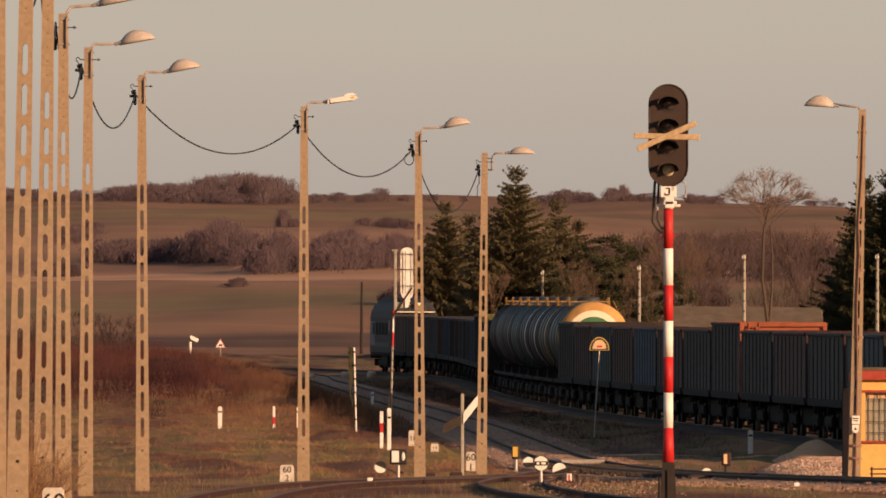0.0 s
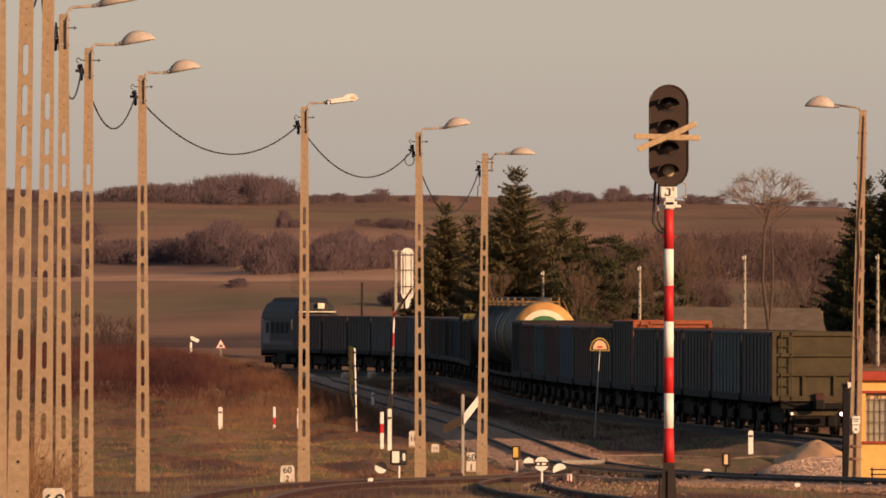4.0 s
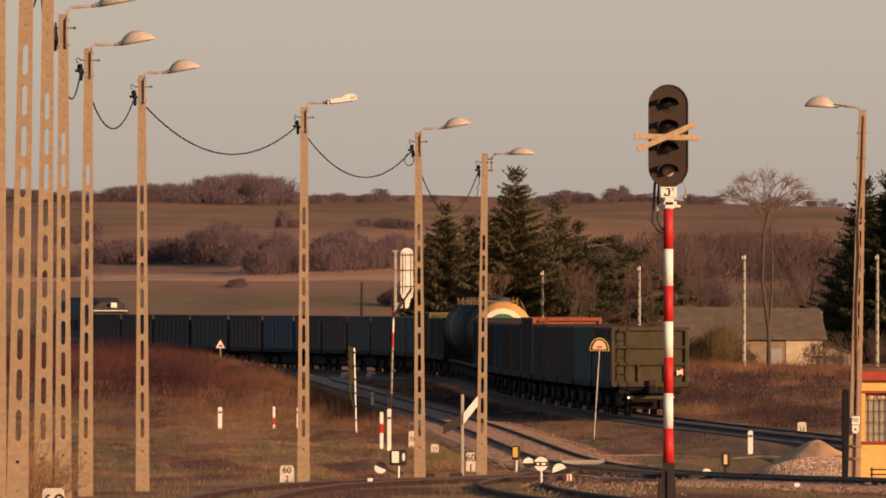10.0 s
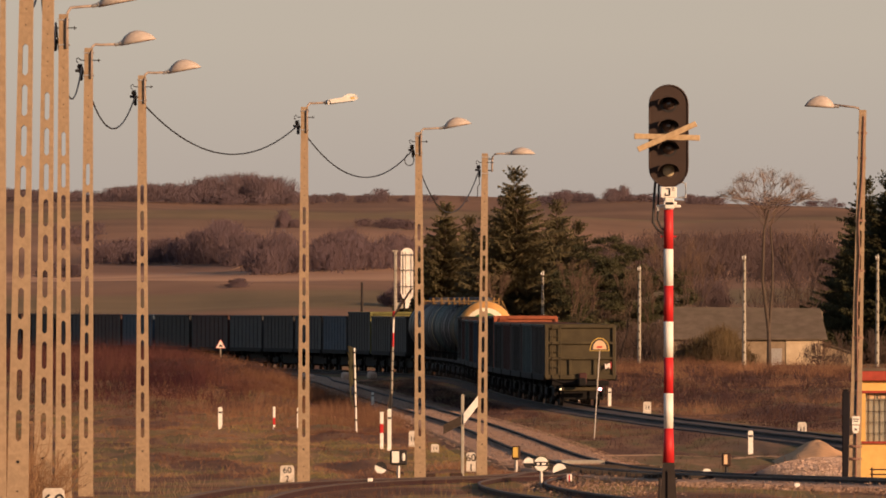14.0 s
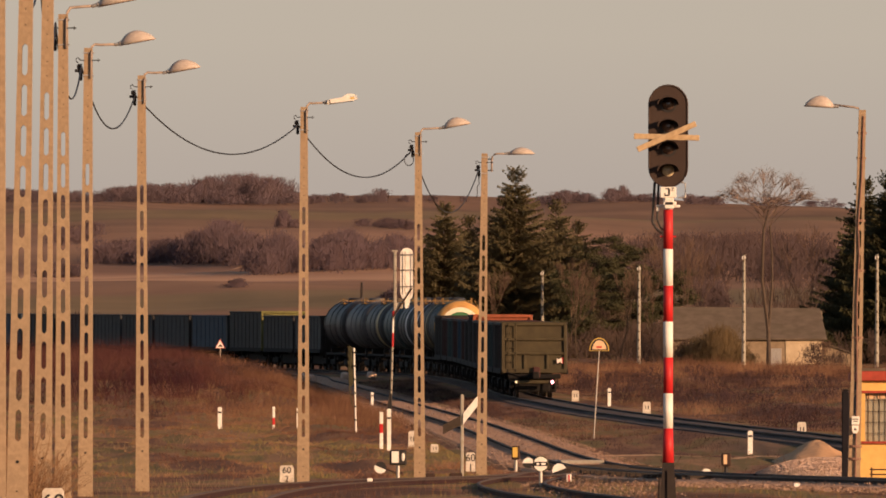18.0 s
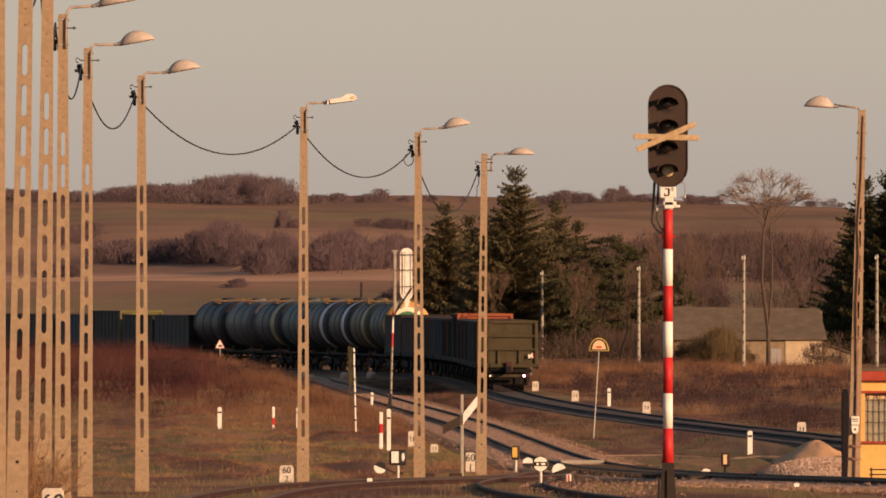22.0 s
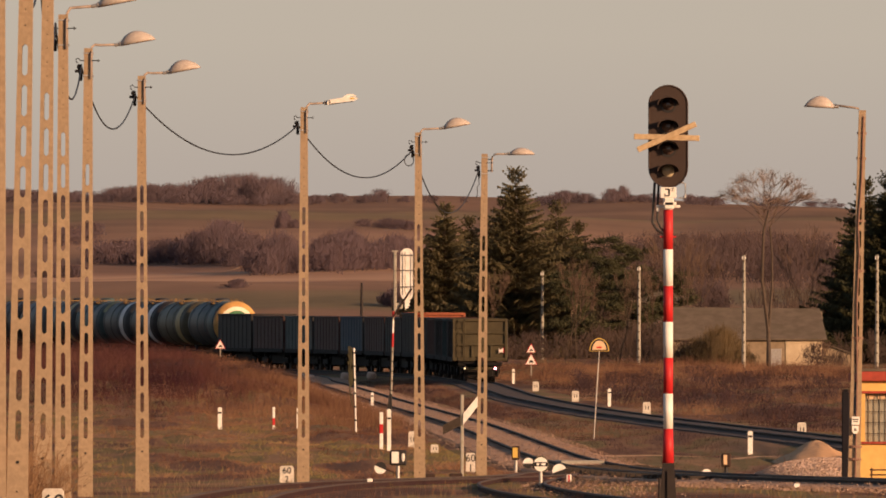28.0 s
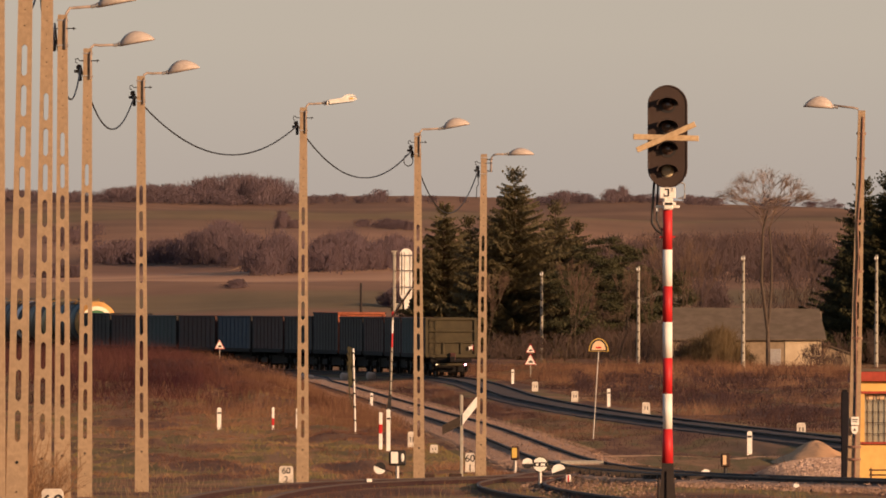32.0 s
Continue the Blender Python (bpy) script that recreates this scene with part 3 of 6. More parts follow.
    if tail:
        e = -L / 2 - 0.05
        part("buffer_beam", Shape().box(0.0, e - 0.06, 0.74, 1.9, 0.12, 0.16, 0.03), PAINTS["olive"], th, "olive step beam between the lamps")
        part("hose_box", Shape().box(0.1, e - 0.12, 1.2, 0.36, 0.22, 0.5, 0.05), PAINTS["brown"], th, "red-brown coupling cover")
        for x, m in ((-0.86, WHITELAMP), (0.86, REDLAMP)):
            lamp = part("tail_lamp", Shape().lathe([(0.01, -0.07), (0.085, -0.07), (0.1, -0.03), (0.1, 0.1), (0.01, 0.1)], 14, "y", (x, e - 0.14, 0.74)), DARK, th, "small round tail lamp")
            part("lens", Shape().lathe([(0.001, -0.1), (0.04, -0.095), (0.072 if x > 0 else 0.05, -0.072)], 14, "y", (x, e - 0.14, 0.74)), m, lamp)
        mark = Shape().prism([(1.06, 1.86), (1.14, 1.80), (1.30, 1.90), (1.31, 1.62), (1.22, 1.70), (1.09, 1.60)], 0.02, "xz", (0, e - 0.1, 0))
        part("tail_marker", mark, REFLECTOR, th, "white and red tail marker plate")
        part("marker_edge", Shape().box(1.335, e - 0.1, 1.76, 0.035, 0.025, 0.3), RED, th)
        part("hand_brake_pipe", Shape().tube([(-1.3, e - 0.05, 1.2), (-0.7, e - 0.1, 1.02), (0.0, e - 0.1, 0.92)], 0.03, 6), UNDER, th)
    return th


DISCWHITE = material("tank_ring_white", (0.78, 0.70, 0.52), (0.7, 0.62, 0.45), 3, 0.6, bump=0)
DISCGREEN = material("tank_disc_green", (0.055, 0.17, 0.07), (0.045, 0.14, 0.06), 3, 0.6, bump=0)


def tank_coat(name, c):
    m = paint(name, c)
    b = m.node_tree.nodes["Principled BSDF"]
    b.inputs["Roughness"].default_value, b.inputs["Specular IOR Level"].default_value = 0.55, 0.3
    return m


# pale and straw band paints are brightened to carry glare on barrel tops
TANKPAINT = {"slate": tank_coat("slate_tank_paint", (0.042, 0.044, 0.047)), "teal": tank_coat("blue_grey_tank_paint", (0.045, 0.075, 0.078)), "pale": tank_coat("pale_band_with_glare", (0.70, 0.67, 0.66)), "black": tank_coat("black_tank_paint", (0.030, 0.026, 0.027)), "olive": tank_coat("olive_tank_paint", (0.075, 0.066, 0.042)),
             "cream": tank_coat("cream_tank_paint", (0.62, 0.33, 0.10)), "ochre": paint("ochre_walkway_paint", (0.30, 0.17, 0.05)), "straw": tank_coat("straw_band_with_glare", (0.40, 0.30, 0.13)), "grey": tank_coat("grey_tank_paint", (0.095, 0.092, 0.092))}


def tanker(coat, band, marked=False, label=""):
    """A four-axle tank wagon: barrel, straps, dome, walkway and ladders."""
    th = thing("tank_wagon", label, "railway wagon", group="wagons of the train")
    R, L, zc = 1.53, 10.3, 2.98
    prof = [(0.01, -L / 2), (0.7, -L / 2 + 0.03), (1.15, -L / 2 + 0.12), (1.42, -L / 2 + 0.28), (R, -L / 2 + 0.55), (R, L / 2 - 0.55), (1.42, L / 2 - 0.28), (1.15, L / 2 - 0.12), (0.7, L / 2 - 0.03), (0.01, L / 2)]
    part("barrel", Shape().lathe(prof, 40, "y", (0, 0, zc)), TANKPAINT[coat], th, smooth=True)
    for y in (-4.1, -1.3, 1.3, 4.1):
        part("strap", Shape().lathe([(R - 0.02, -0.07), (R + 0.035, -0.06), (R + 0.035, 0.06), (R - 0.02, 0.07)], 40, "y", (0, y, zc)), TANKPAINT[band if marked else coat], th)
    part("painted_band", Shape().lathe([(R + 0.004, -0.85), (R + 0.006, -0.84), (R + 0.006, 0.84), (R + 0.004, 0.85)], 40, "y", (0, -3.1, zc)), TANKPAINT[band], th, smooth=True)
    part("dome", Shape().lathe([(0.5, 0), (0.5, 0.2), (0.42, 0.27), (0.01, 0.3)], 20, "z", (0, 0, zc + R - 0.06)), TANKPAINT[coat], th, smooth=True)
    OCHRE = TANKPAINT["ochre"]
    deck = part("walkway", Shape().box(0.7, 0, zc + R - 0.14, 0.4, 1.8, 0.05).box(-0.7, 0, zc + R - 0.14, 0.4, 1.8, 0.05).box(0, -1.0, zc + R + 0.02, 1.7, 0.3, 0.05).box(0, 1.0, zc + R + 0.02, 1.7, 0.3, 0.05), OCHRE, th, "ochre walkway")
    rail = Shape()
    for x in (-1.0, 1.0):
        rail.tube([(x * 0.85, -1.1, zc + R + 0.2), (x * 0.85, -0.3, zc + R + 0.2)], 0.018, 6)
        for y in (-1.1, -0.3, 1.1):
            rail.tube([(x * 0.85, y, zc + R - 0.25), (x * 0.85, y, zc + R + 0.2)], 0.02, 6)
    part("handrail", rail, OCHRE, deck)
    for x in (1,):
        lad = Shape()
        for y in (-0.2, 0.2):
            lad.tube([(x * 0.98, y - 1.9, zc + R + 0.05), (x * 1.62, y - 1.9, zc + 0.2), (x * 1.55, y - 1.9, 1.2)], 0.025, 6)
        for i in range(9):
            z = 1.35 + i * 0.33
            xx = x * (1.57 + 0.03 * i if z < 3.2 else 1.62 - 0.64 * (z - 3.2) / 1.35)
            lad.tube([(xx, -2.1, z), (xx, -1.7, z)], 0.018, 5)
        part("ladder", lad, OCHRE if marked else UNDER, th)
    if marked:
        e = -L / 2
        part("end_face", Shape().lathe([(R + 0.012, e + 0.56), (1.43, e + 0.27), (1.16, e + 0.108)], 40, "y", (0, 0, zc)), TANKPAINT["cream"], th, "ochre painted end ring", smooth=True)
        part("end_ring", Shape().lathe([(1.18, e + 0.105), (0.95, e + 0.055), (0.90, e + 0.05)], 40, "y", (0, 0, zc)), DISCWHITE, th, "cream ring on the tank end", smooth=True)
        part("end_disc", Shape().lathe([(0.91, e + 0.045), (0.5, e + 0.0), (0.01, e - 0.012)], 40, "y", (0, 0, zc)), DISCGREEN, th, "green disc on the tank end", smooth=True)
        part("end_lettering", Shape().box(0, e - 0.03, zc + 0.42, 0.9, 0.02, 0.07), DISCWHITE, th, "line of unreadable white lettering")
    fr = Shape().box(0, 0, 1.05, 0.45, 10.7, 0.32, 0.03)
    for y in (-1, 1):
        fr.box(0, y * 5.25, 1.02, 2.6, 0.22, 0.3, 0.03).box(0, y * 3.7, 1.3, 2.3, 0.6, 0.4, 0.05)
        fr.tube([(-1.2, y * 5.3, 1.1), (-1.2, y * 5.3, 2.1), (1.2, y * 5.3, 2.1), (1.2, y * 5.3, 1.1)], 0.025, 6)
    for x in (-1.25, 1.25):
        fr.box(x, 0, 1.1, 0.1, 10.5, 0.14, 0.02)
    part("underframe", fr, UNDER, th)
    for y in (-1, 1):
        bogie(th, y * 3.7)
        coupler(th, y * 5.3, y)
    return th


# dark body and roof tones are raised to hold distance haze in the paint
LOCOBODY = paint("haze_lifted_loco_body", (0.030, 0.030, 0.034))
LOCOGREY = paint("loco_pale_grey", (0.085, 0.078, 0.088))
LOCOPANEL = paint("loco_panel_grey", (0.20, 0.185, 0.20))
LOCOROOF = paint("haze_lifted_sooty_roof", (0.028, 0.029, 0.034))
# pale tone paints the sun's gleam on gutters and lamp housing
SUNGLEAM = material("painted_gleam", (0.85, 0.75, 0.55), (0.7, 0.6, 0.42), 4, 0.4, bump=0)


def locomotive():
    th = thing("diesel_locomotive", "dark diesel locomotive with pale grey cab and arched sooty roof", "locomotive")
    W, L = 2.95, 15.8
    section = [(-W / 2, 1.25), (-W / 2, 3.45), (-1.40, 3.85), (-1.18, 4.28), (-0.8, 4.54), (0, 4.64), (0.8, 4.54), (1.18, 4.28), (1.40, 3.85), (W / 2, 3.45), (W / 2, 1.25)]
    body = part("body", Shape().prism(section, L - 2.6, "xz"), LOCOBODY, th)
    for s in (-1, 1):
        cab = Shape()
        k = len(section)
        for t, ky, kz in ((0.0, 1.0, 1.0), (0.75, 0.99, 0.995), (1.15, 0.965, 0.975), (1.32, 0.91, 0.94)):
            for x, z in section:
                lean = 0.35 * max(0, (z - 2.5) / 1.9) if t > 0.5 else 0
                cab.v.append((x * ky, s * (L / 2 - 1.3 + t - lean), 1.25 + (z - 1.25) * kz))
        cab.f = [(j * k + i, j * k + (i + 1) % k, (j + 1) * k + (i + 1) % k, (j + 1) * k + i) for j in range(3) for i in range(k)] + [tuple(3 * k + i for i in range(k))]
        c = part("cab", cab, LOCOGREY if s > 0 else LOCOBODY, th, "grey driver's cab" if s > 0 else "dark driver's cab")
        for x in (-0.6, 0.6):
            part("windscreen", Shape().box(x, s * (L / 2 - 0.13), 3.15, 0.85, 0.1, 0.6, 0.03), WINDOWGLASS, c)
        part("headlamp", Shape().lathe([(0.01, 0), (0.16, 0.0), (0.18, 0.1), (0.01, 0.12)], 16, "y", (0, s * (L / 2 - 0.28), 3.95)), DIFFUSER if s > 0 else WINDOWGLASS, c)
        for x in (-1, 1):
            part("cab_window", Shape().box(x * 1.46, s * (L / 2 - 1.5), 2.95, 0.06, 0.8, 0.7, 0.03), WINDOWGLASS, c)
        part("buffer_beam", Shape().box(0, s * (L / 2 + 0.06), 1.1, 2.7, 0.25, 0.5, 0.04).box(0, s * (L / 2 + 0.1), 0.6, 2.2, 0.1, 0.45, 0.03), UNDER, th)
        bogie(th, s * 4.3)
        coupler(th, s * (L / 2), s)
    for x in (-1, 1):
        part("grey_panel", Shape().box(x * (W / 2 + 0.015), 4.9, 2.45, 0.03, 3.2, 1.5, 0.01), LOCOPANEL, body, "pale grey side panel")
        part("grey_stripe", Shape().box(x * (W / 2 + 0.01), 0, 1.75, 0.03, L - 2.8, 0.28), LOCOGREY, body)
        for i in range(5):
            part("grille", Shape().box(x * (W / 2 + 0.012), -4.2 + i * 2.1, 2.75, 0.04, 1.3, 0.75, 0.015), UNDER, body)
        part("gutter_rail", Shape().box(x * 1.42, -3.4, 3.42, 0.06, 5.0, 0.06), SUNGLEAM, body, "roof gutter painted pale as if sunlit")
    part("roof_hatch", Shape().prism([(-6.9, 4.45), (-6.2, 4.70), (-4.4, 4.76), (4.0, 4.76), (5.8, 4.68), (6.6, 4.45), (5.0, 4.3), (-5.0, 4.3)], 1.7, "yz"), LOCOROOF, th, "raised sooty roof section")
    part("roof_fan", Shape().lathe([(0.9, 0), (0.9, 0.22), (0.7, 0.25), (0.01, 0.2)], 20, "z", (0, -3.4, 4.30)), LOCOROOF, th)
    part("exhaust_stack", Shape().box(0, 4.3, 4.5, 0.5, 0.9, 0.36, 0.06), UNDER, th)
    part("sunlit_plate", Shape().box(0.25, -7.72, 4.2, 0.46, 0.3, 0.36, 0.03), SUNGLEAM, th, "lamp housing with painted gleam at the roof end")
    part("end_gutter", Shape().box(0.0, -7.8, 3.8, 2.5, 0.3, 0.07, 0.02), SUNGLEAM, th, "rain gutter over the end windows, painted pale as if sunlit")
    part("fuel_tank", Shape().box(0, 0, 0.75, 2.4, 4.2, 0.75, 0.1), UNDER, th)
    part("underframe", Shape().box(0, 0, 1.15, 2.7, L - 0.2, 0.25, 0.03), UNDER, th)
    return th


GL, TL = 13.92, 11.6
colours = {0: ("dark", "olive"), 1: ("teal", "dark"), 2: ("dark", "brown"), 3: ("brown", "brown"), 4: ("dark", "dark"), 5: ("dark", "orange"), 6: ("dark", "dark"), 7: ("brown", "brown"), 8: ("blue", "dark"),
           9: ("brown", "brown"), 10: ("teal", "dark"), 11: ("brown", "brown"), 12: ("dark", "dark"),
           13: ("grey", "dark"), 14: ("dark", "dark"), 15: ("dark", "green"), 16: ("blue", "grey"), 17: ("grey", "dark"), 18: ("dark", "dark")}
front = ["grey", "brown", "dark", "blue", "brown", "grey", "dark", "brown", "brown", "dark"]
word = {"olive": "olive", "brown": "maroon", "dark": "sooty black", "blue": "blue", "teal": "teal", "grey": "slate grey", "orange": "orange", "green": "yellow-green"}
train = []       # (thing, distance of its middle ahead of the train's rear, half the wheelbase)
reach, kept = 0.0, {}


def next_gondola(i):
    side, end = colours.get(i, (front[(i - 19) % len(front)],) * 2)
    tall = i in (5, 12, 15)
    key = (side, end, i if tall else 0, i == 0)
    if key not in kept:
        if i == 0:
            text = "open freight wagon with ribbed olive end and tail lamps"
        elif tall:
            text = f"taller dark open wagon with {word[end]} end wall"
        else:
            text = f"{word[side]} high-sided open freight wagon on rails"
        kept[key] = gondola(side, end, {5: 3.82, 12: 3.66, 15: 3.82}.get(i, 3.54), i == 0, text)
        return kept[key]
    return copy_thing(kept[key], Matrix())


n = 0
for i in range(13):
    train.append((next_gondola(n), reach + GL / 2, 4.32))
    reach += GL
    n += 1
for i, (coat, band) in enumerate([("slate", "teal"), ("olive", "straw"), ("black", "pale"), ("slate", "pale"), ("teal", "grey"), ("slate", "straw"), ("grey", "slate"), ("black", "slate")]):
    text = "tank wagon with ochre end, cream ring and green disc" if i == 0 else {"slate": "slate grey", "black": "sooty black", "teal": "blue-green", "olive": "olive brown", "grey": "pale grey"}[coat] + " tank wagon with straps and roof walkway"
    train.append((tanker(coat, band, i == 0, text), reach + TL / 2, 3.7))
    reach += TL
for i in range(15):
    train.append((next_gondola(n), reach + GL / 2, 4.32))
    reach += GL
    n += 1
train.append((locomotive(), reach + 7.7, 4.3))


# ---------------- exhaust ----------------
def exhaust():
    """Thin dark diesel smoke: a few faint puffs that drift with the locomotive."""
    m = material("thin_smoke", (0.035, 0.028, 0.027), (0.03, 0.024, 0.023), 1.5, 1.0, bump=0, spec=0.0)
    m.node_tree.nodes["Principled BSDF"].inputs["Alpha"].default_value = 0.05
    th = thing("exhaust_smoke", "faint dark diesel smoke above the locomotive roof", "smoke")
    rnd = random.Random(8)
    for i in range(3):
        t = 0.25 + i / 3
        r = 0.35 + 0.9 * t + rnd.uniform(-0.1, 0.2)
        n, rows = 14, 8
        s = Shape()
        for j in range(rows + 1):
            for k in range(n):
                b, a = math.pi * j / rows, 2 * math.pi * k / n
                d = Vector((math.sin(b) * math.cos(a), math.sin(b) * math.sin(a), math.cos(b)))
                s.v.append(tuple(d * r * (1 + 0.35 * noise.noise(d * 1.6 + Vector((i, 0, 0))))))
        s.f = [(j * n + k, j * n + (k + 1) % n, (j + 1) * n + (k + 1) % n, (j + 1) * n + k) for j in range(rows) for k in range(n)]
        puff = part("puff", s, m, th, smooth=True, at=pose(rnd.uniform(-0.4, 0.4) + 0.5 * t, 3.8 - 2.0 * t, 4.7 + 3.2 * t))
        puff.visible_shadow = False
    return th


train.append((exhaust(), train[-1][1], 4.3))

# ---------------- lamp posts ----------------
def lettering(name, text, size, mat, parent, at, label=""):
    cu = bpy.data.curves.new(name, "FONT")
    cu.body, cu.size, cu.extrude, cu.align_x, cu.align_y = text, size, 0.004, "CENTER", "CENTER"
    tmp = bpy.data.objects.new(name, cu)
    me = bpy.data.meshes.new_from_object(tmp)
    bpy.data.objects.remove(tmp)
    me.materials.append(mat)
    ob = new(name, me)
    ob.parent, ob.matrix_basis = parent, at
    return tagged(ob, label)


def lamp_head(parent, x, z, tilt, length=0.70, slim=1.0):
    """A street lantern: a half-dome shell, pointed at its tip, over a flat bowl, reaching along x."""
    n, rows = 14, 13
    sh, bowl = Shape(), Shape()
    for j in range(rows):
        t = j / (rows - 1)
        k = math.sin(math.pi * (0.06 + 0.94 * t ** 0.92)) if j < rows - 1 else 0.0
        w, h = 0.16 * k ** 0.7 + 0.012, 0.265 * slim * k ** 0.74 + 0.006
        for i in range(n + 1):
            a = math.pi * i / n
            sh.v.append((t * length, -w * math.cos(a), h * math.sin(a)))
            bowl.v.append((t * length * 0.96 + 0.015, -w * 0.9 * math.cos(a), 0.004 - 0.018 * math.sin(a)))
    fs = [(j * (n + 1) + i, j * (n + 1) + i + 1, (j + 1) * (n + 1) + i + 1, (j + 1) * (n + 1) + i) for j in range(rows - 1) for i in range(n)]
    sh.f = fs + [tuple(range(n + 1)), tuple((rows - 1) * (n + 1) + i for i in range(n + 1))] + [(j * (n + 1) + n, j * (n + 1), (j + 1) * (n + 1), (j + 1) * (n + 1) + n) for j in range(rows - 1)]
    bowl.f = list(fs)
    m = pose(x, 0, z, 0, -tilt, 0)
    head = part("lamp_head", sh, LAMPSHELL, parent, "grey arched lantern shell", smooth=True, at=m)
    part("diffuser", bowl, DIFFUSER, head, "cloudy lamp bowl", smooth=True)
    part("rim", Shape().tube([(0.0, -0.02, 0.0), (length * 0.25, -0.135, 0.0), (length * 0.5, -0.165, 0.0), (length * 0.8, -0.115, 0.0), (length, 0, 0.0)], 0.007, 6), PIPEBROWN, head, "dark seal of the bowl")
    part("socket", Shape().tube([(-0.13, 0, 0.03), (-0.02, 0, 0.035)], 0.036, 10).tube([(-0.03, 0, 0.035), (0.03, 0, 0.04)], 0.052, 10), GALV, head, smooth=False)


def flat_lantern(parent, x, z, tilt):
    """An older flat lantern of white sheet metal, its cover hanging open."""
    m = pose(x, 0, z, 0, -tilt, 0)
    body = part("lamp_head", Shape().prism([(0.0, -0.035), (0.62, -0.02), (0.74, 0.03), (0.70, 0.075), (0.5, 0.10), (0.06, 0.085), (0.0, 0.05)], 0.2, "xz"), WHITE, parent, "flat white lantern with its cover open", at=m)
    part("cover", Shape().prism([(0.36, 0.10), (0.5, 0.165), (0.64, 0.15), (0.72, 0.09), (0.62, 0.10)], 0.16, "xz"), WHITE, body, "open lamp cover")
    part("seam", Shape().box(0.33, -0.105, -0.022, 0.56, 0.012, 0.016).box(0.06, -0.105, 0.02, 0.014, 0.012, 0.1), BLACKCABLE, body)
    part("reflector", Shape().box(0.6, -0.1, 0.05, 0.1, 0.02, 0.04, 0.005), YELLOW, body)
    part("socket", Shape().tube([(-0.08, 0, 0.02), (0.03, 0, 0.03)], 0.05, 10), GALV, body)


def lamp_post(x, y, lean, turn, reach=0.72, rise=0.16, slim=0.85, tall=9.12, piped=False, head="dome"):
    """A precast concrete post with a row of oblong openings, an arm and a lantern."""
    th = thing("lamp_post", "tall slotted concrete lamp post with curved arm and lantern" if not piped else "tall concrete lamp post with cable pipe and lantern", "street lamp", x, y, ground_z(x, y) - 0.05, turn, group="lamp posts along the tracks")
    th.matrix_basis = pose(x, y, ground_z(x, y) - 0.05, 0, math.degrees(math.atan2(lean * (1 if abs(turn) < 90 else -1), tall)), turn)
    d = 0.105

    def half(z):
        return 0.150 - 0.066 * z / tall
    s = Shape()

    def slab(x0a, x1a, x0b, x1b, za, zb, dy):
        s.add([(x0a, -dy, za), (x1a, -dy, za), (x1a, dy, za), (x0a, dy, za), (x0b, -dy, zb), (x1b, -dy, zb), (x1b, dy, zb), (x0b, dy, zb)],
              [(0, 3, 2, 1), (4, 5, 6, 7), (0, 1, 5, 4), (1, 2, 6, 5), (2, 3, 7, 6), (3, 0, 4, 7)])
    za, zb, inner = 1.15, 6.8, 0.04
    k = 10
    pitch = (zb - za) / k
    for sx in (-1, 1):
        a, b = sorted((sx * half(za), sx * inner)), sorted((sx * half(zb), sx * inner))
        slab(a[0], a[1], b[0], b[1], za, zb, d)
    for i in range(k + 1):
        z = za + i * pitch
        lo, hi = z - 0.065, z + 0.065
        slab(-inner, inner, -inner, inner, max(lo, za), min(hi, zb), d)
        for zz, q in ((hi, 1),) * (i < k) + ((lo, -1),) * (i > 0):            # rounded ends of the openings
            for sx in (-1, 1):
                s.add([(sx * inner, -d, zz), (sx * inner, d, zz), (sx * inner, d, zz + q * 0.035), (sx * inner, -d, zz + q * 0.035), (sx * inner * 0.3, -d, zz), (sx * inner * 0.3, d, zz)],
                      [(0, 1, 2, 3), (0, 4, 5, 1), (3, 2, 5, 4), (0, 3, 4), (1, 5, 2)])
    slab(-half(0), half(0), -half(za), half(za), 0, za, d)
    slab(-half(zb), half(zb), -half(tall), half(tall), zb, tall, d)
    part("post", s, CONCRETE, th, "sunlit precast concrete")
    for i in range(6):
        part("bolt_hole", Shape().lathe([(0.001, -0.006), (0.009, -0.005), (0.009, 0.02)], 8, "y", (0, -d, 7.0 + 0.22 * i)), DARK, th)
    for z, r in ((0.93, 0.022), (0.52, 0.012), (0.28, 0.012)):
        part("bolt_hole", Shape().lathe([(0.001, -0.012), (r, -0.01), (r, 0.02)], 10, "y", (0, -d, z)), DARK, th)
    if not piped:
        for z in (tall - 0.1, tall - 0.55):
            part("clamp", Shape().box(0.0, -d, z, 0.2, 0.02, 0.03, 0.004).box(0.1, 0, z, 0.02, 0.24, 0.03, 0.004), GALV, th)
        part("clamp_bolt", Shape().tube([(0.06, -d - 0.02, tall - 0.25), (0.24, -d - 0.02, tall - 0.25)], 0.011, 6).tube([(0.2, -d - 0.02, tall - 0.28), (0.2, -d - 0.02, tall - 0.22)], 0.012, 6), BLACKCABLE, th)
        part("hook", Shape().tube([(-0.08, -d, tall - 0.25), (-0.16, -d, tall - 0.25), (-0.2, -d, tall - 0.2), (-0.24, -d, tall - 0.22), (-0.24, -d, tall - 0.28), (-0.2, -d, tall - 0.3)], 0.012, 6), BLACKCABLE, th)
        part("insulator", Shape().lathe([(0.01, 0.1), (0.05, 0.09), (0.03, 0.05), (0.06, 0.03), (0.03, -0.01), (0.055, -0.04), (0.02, -0.09)], 10, "z", (-0.17, 0, tall - 0.42)), DARK, th, "dark cable insulator")
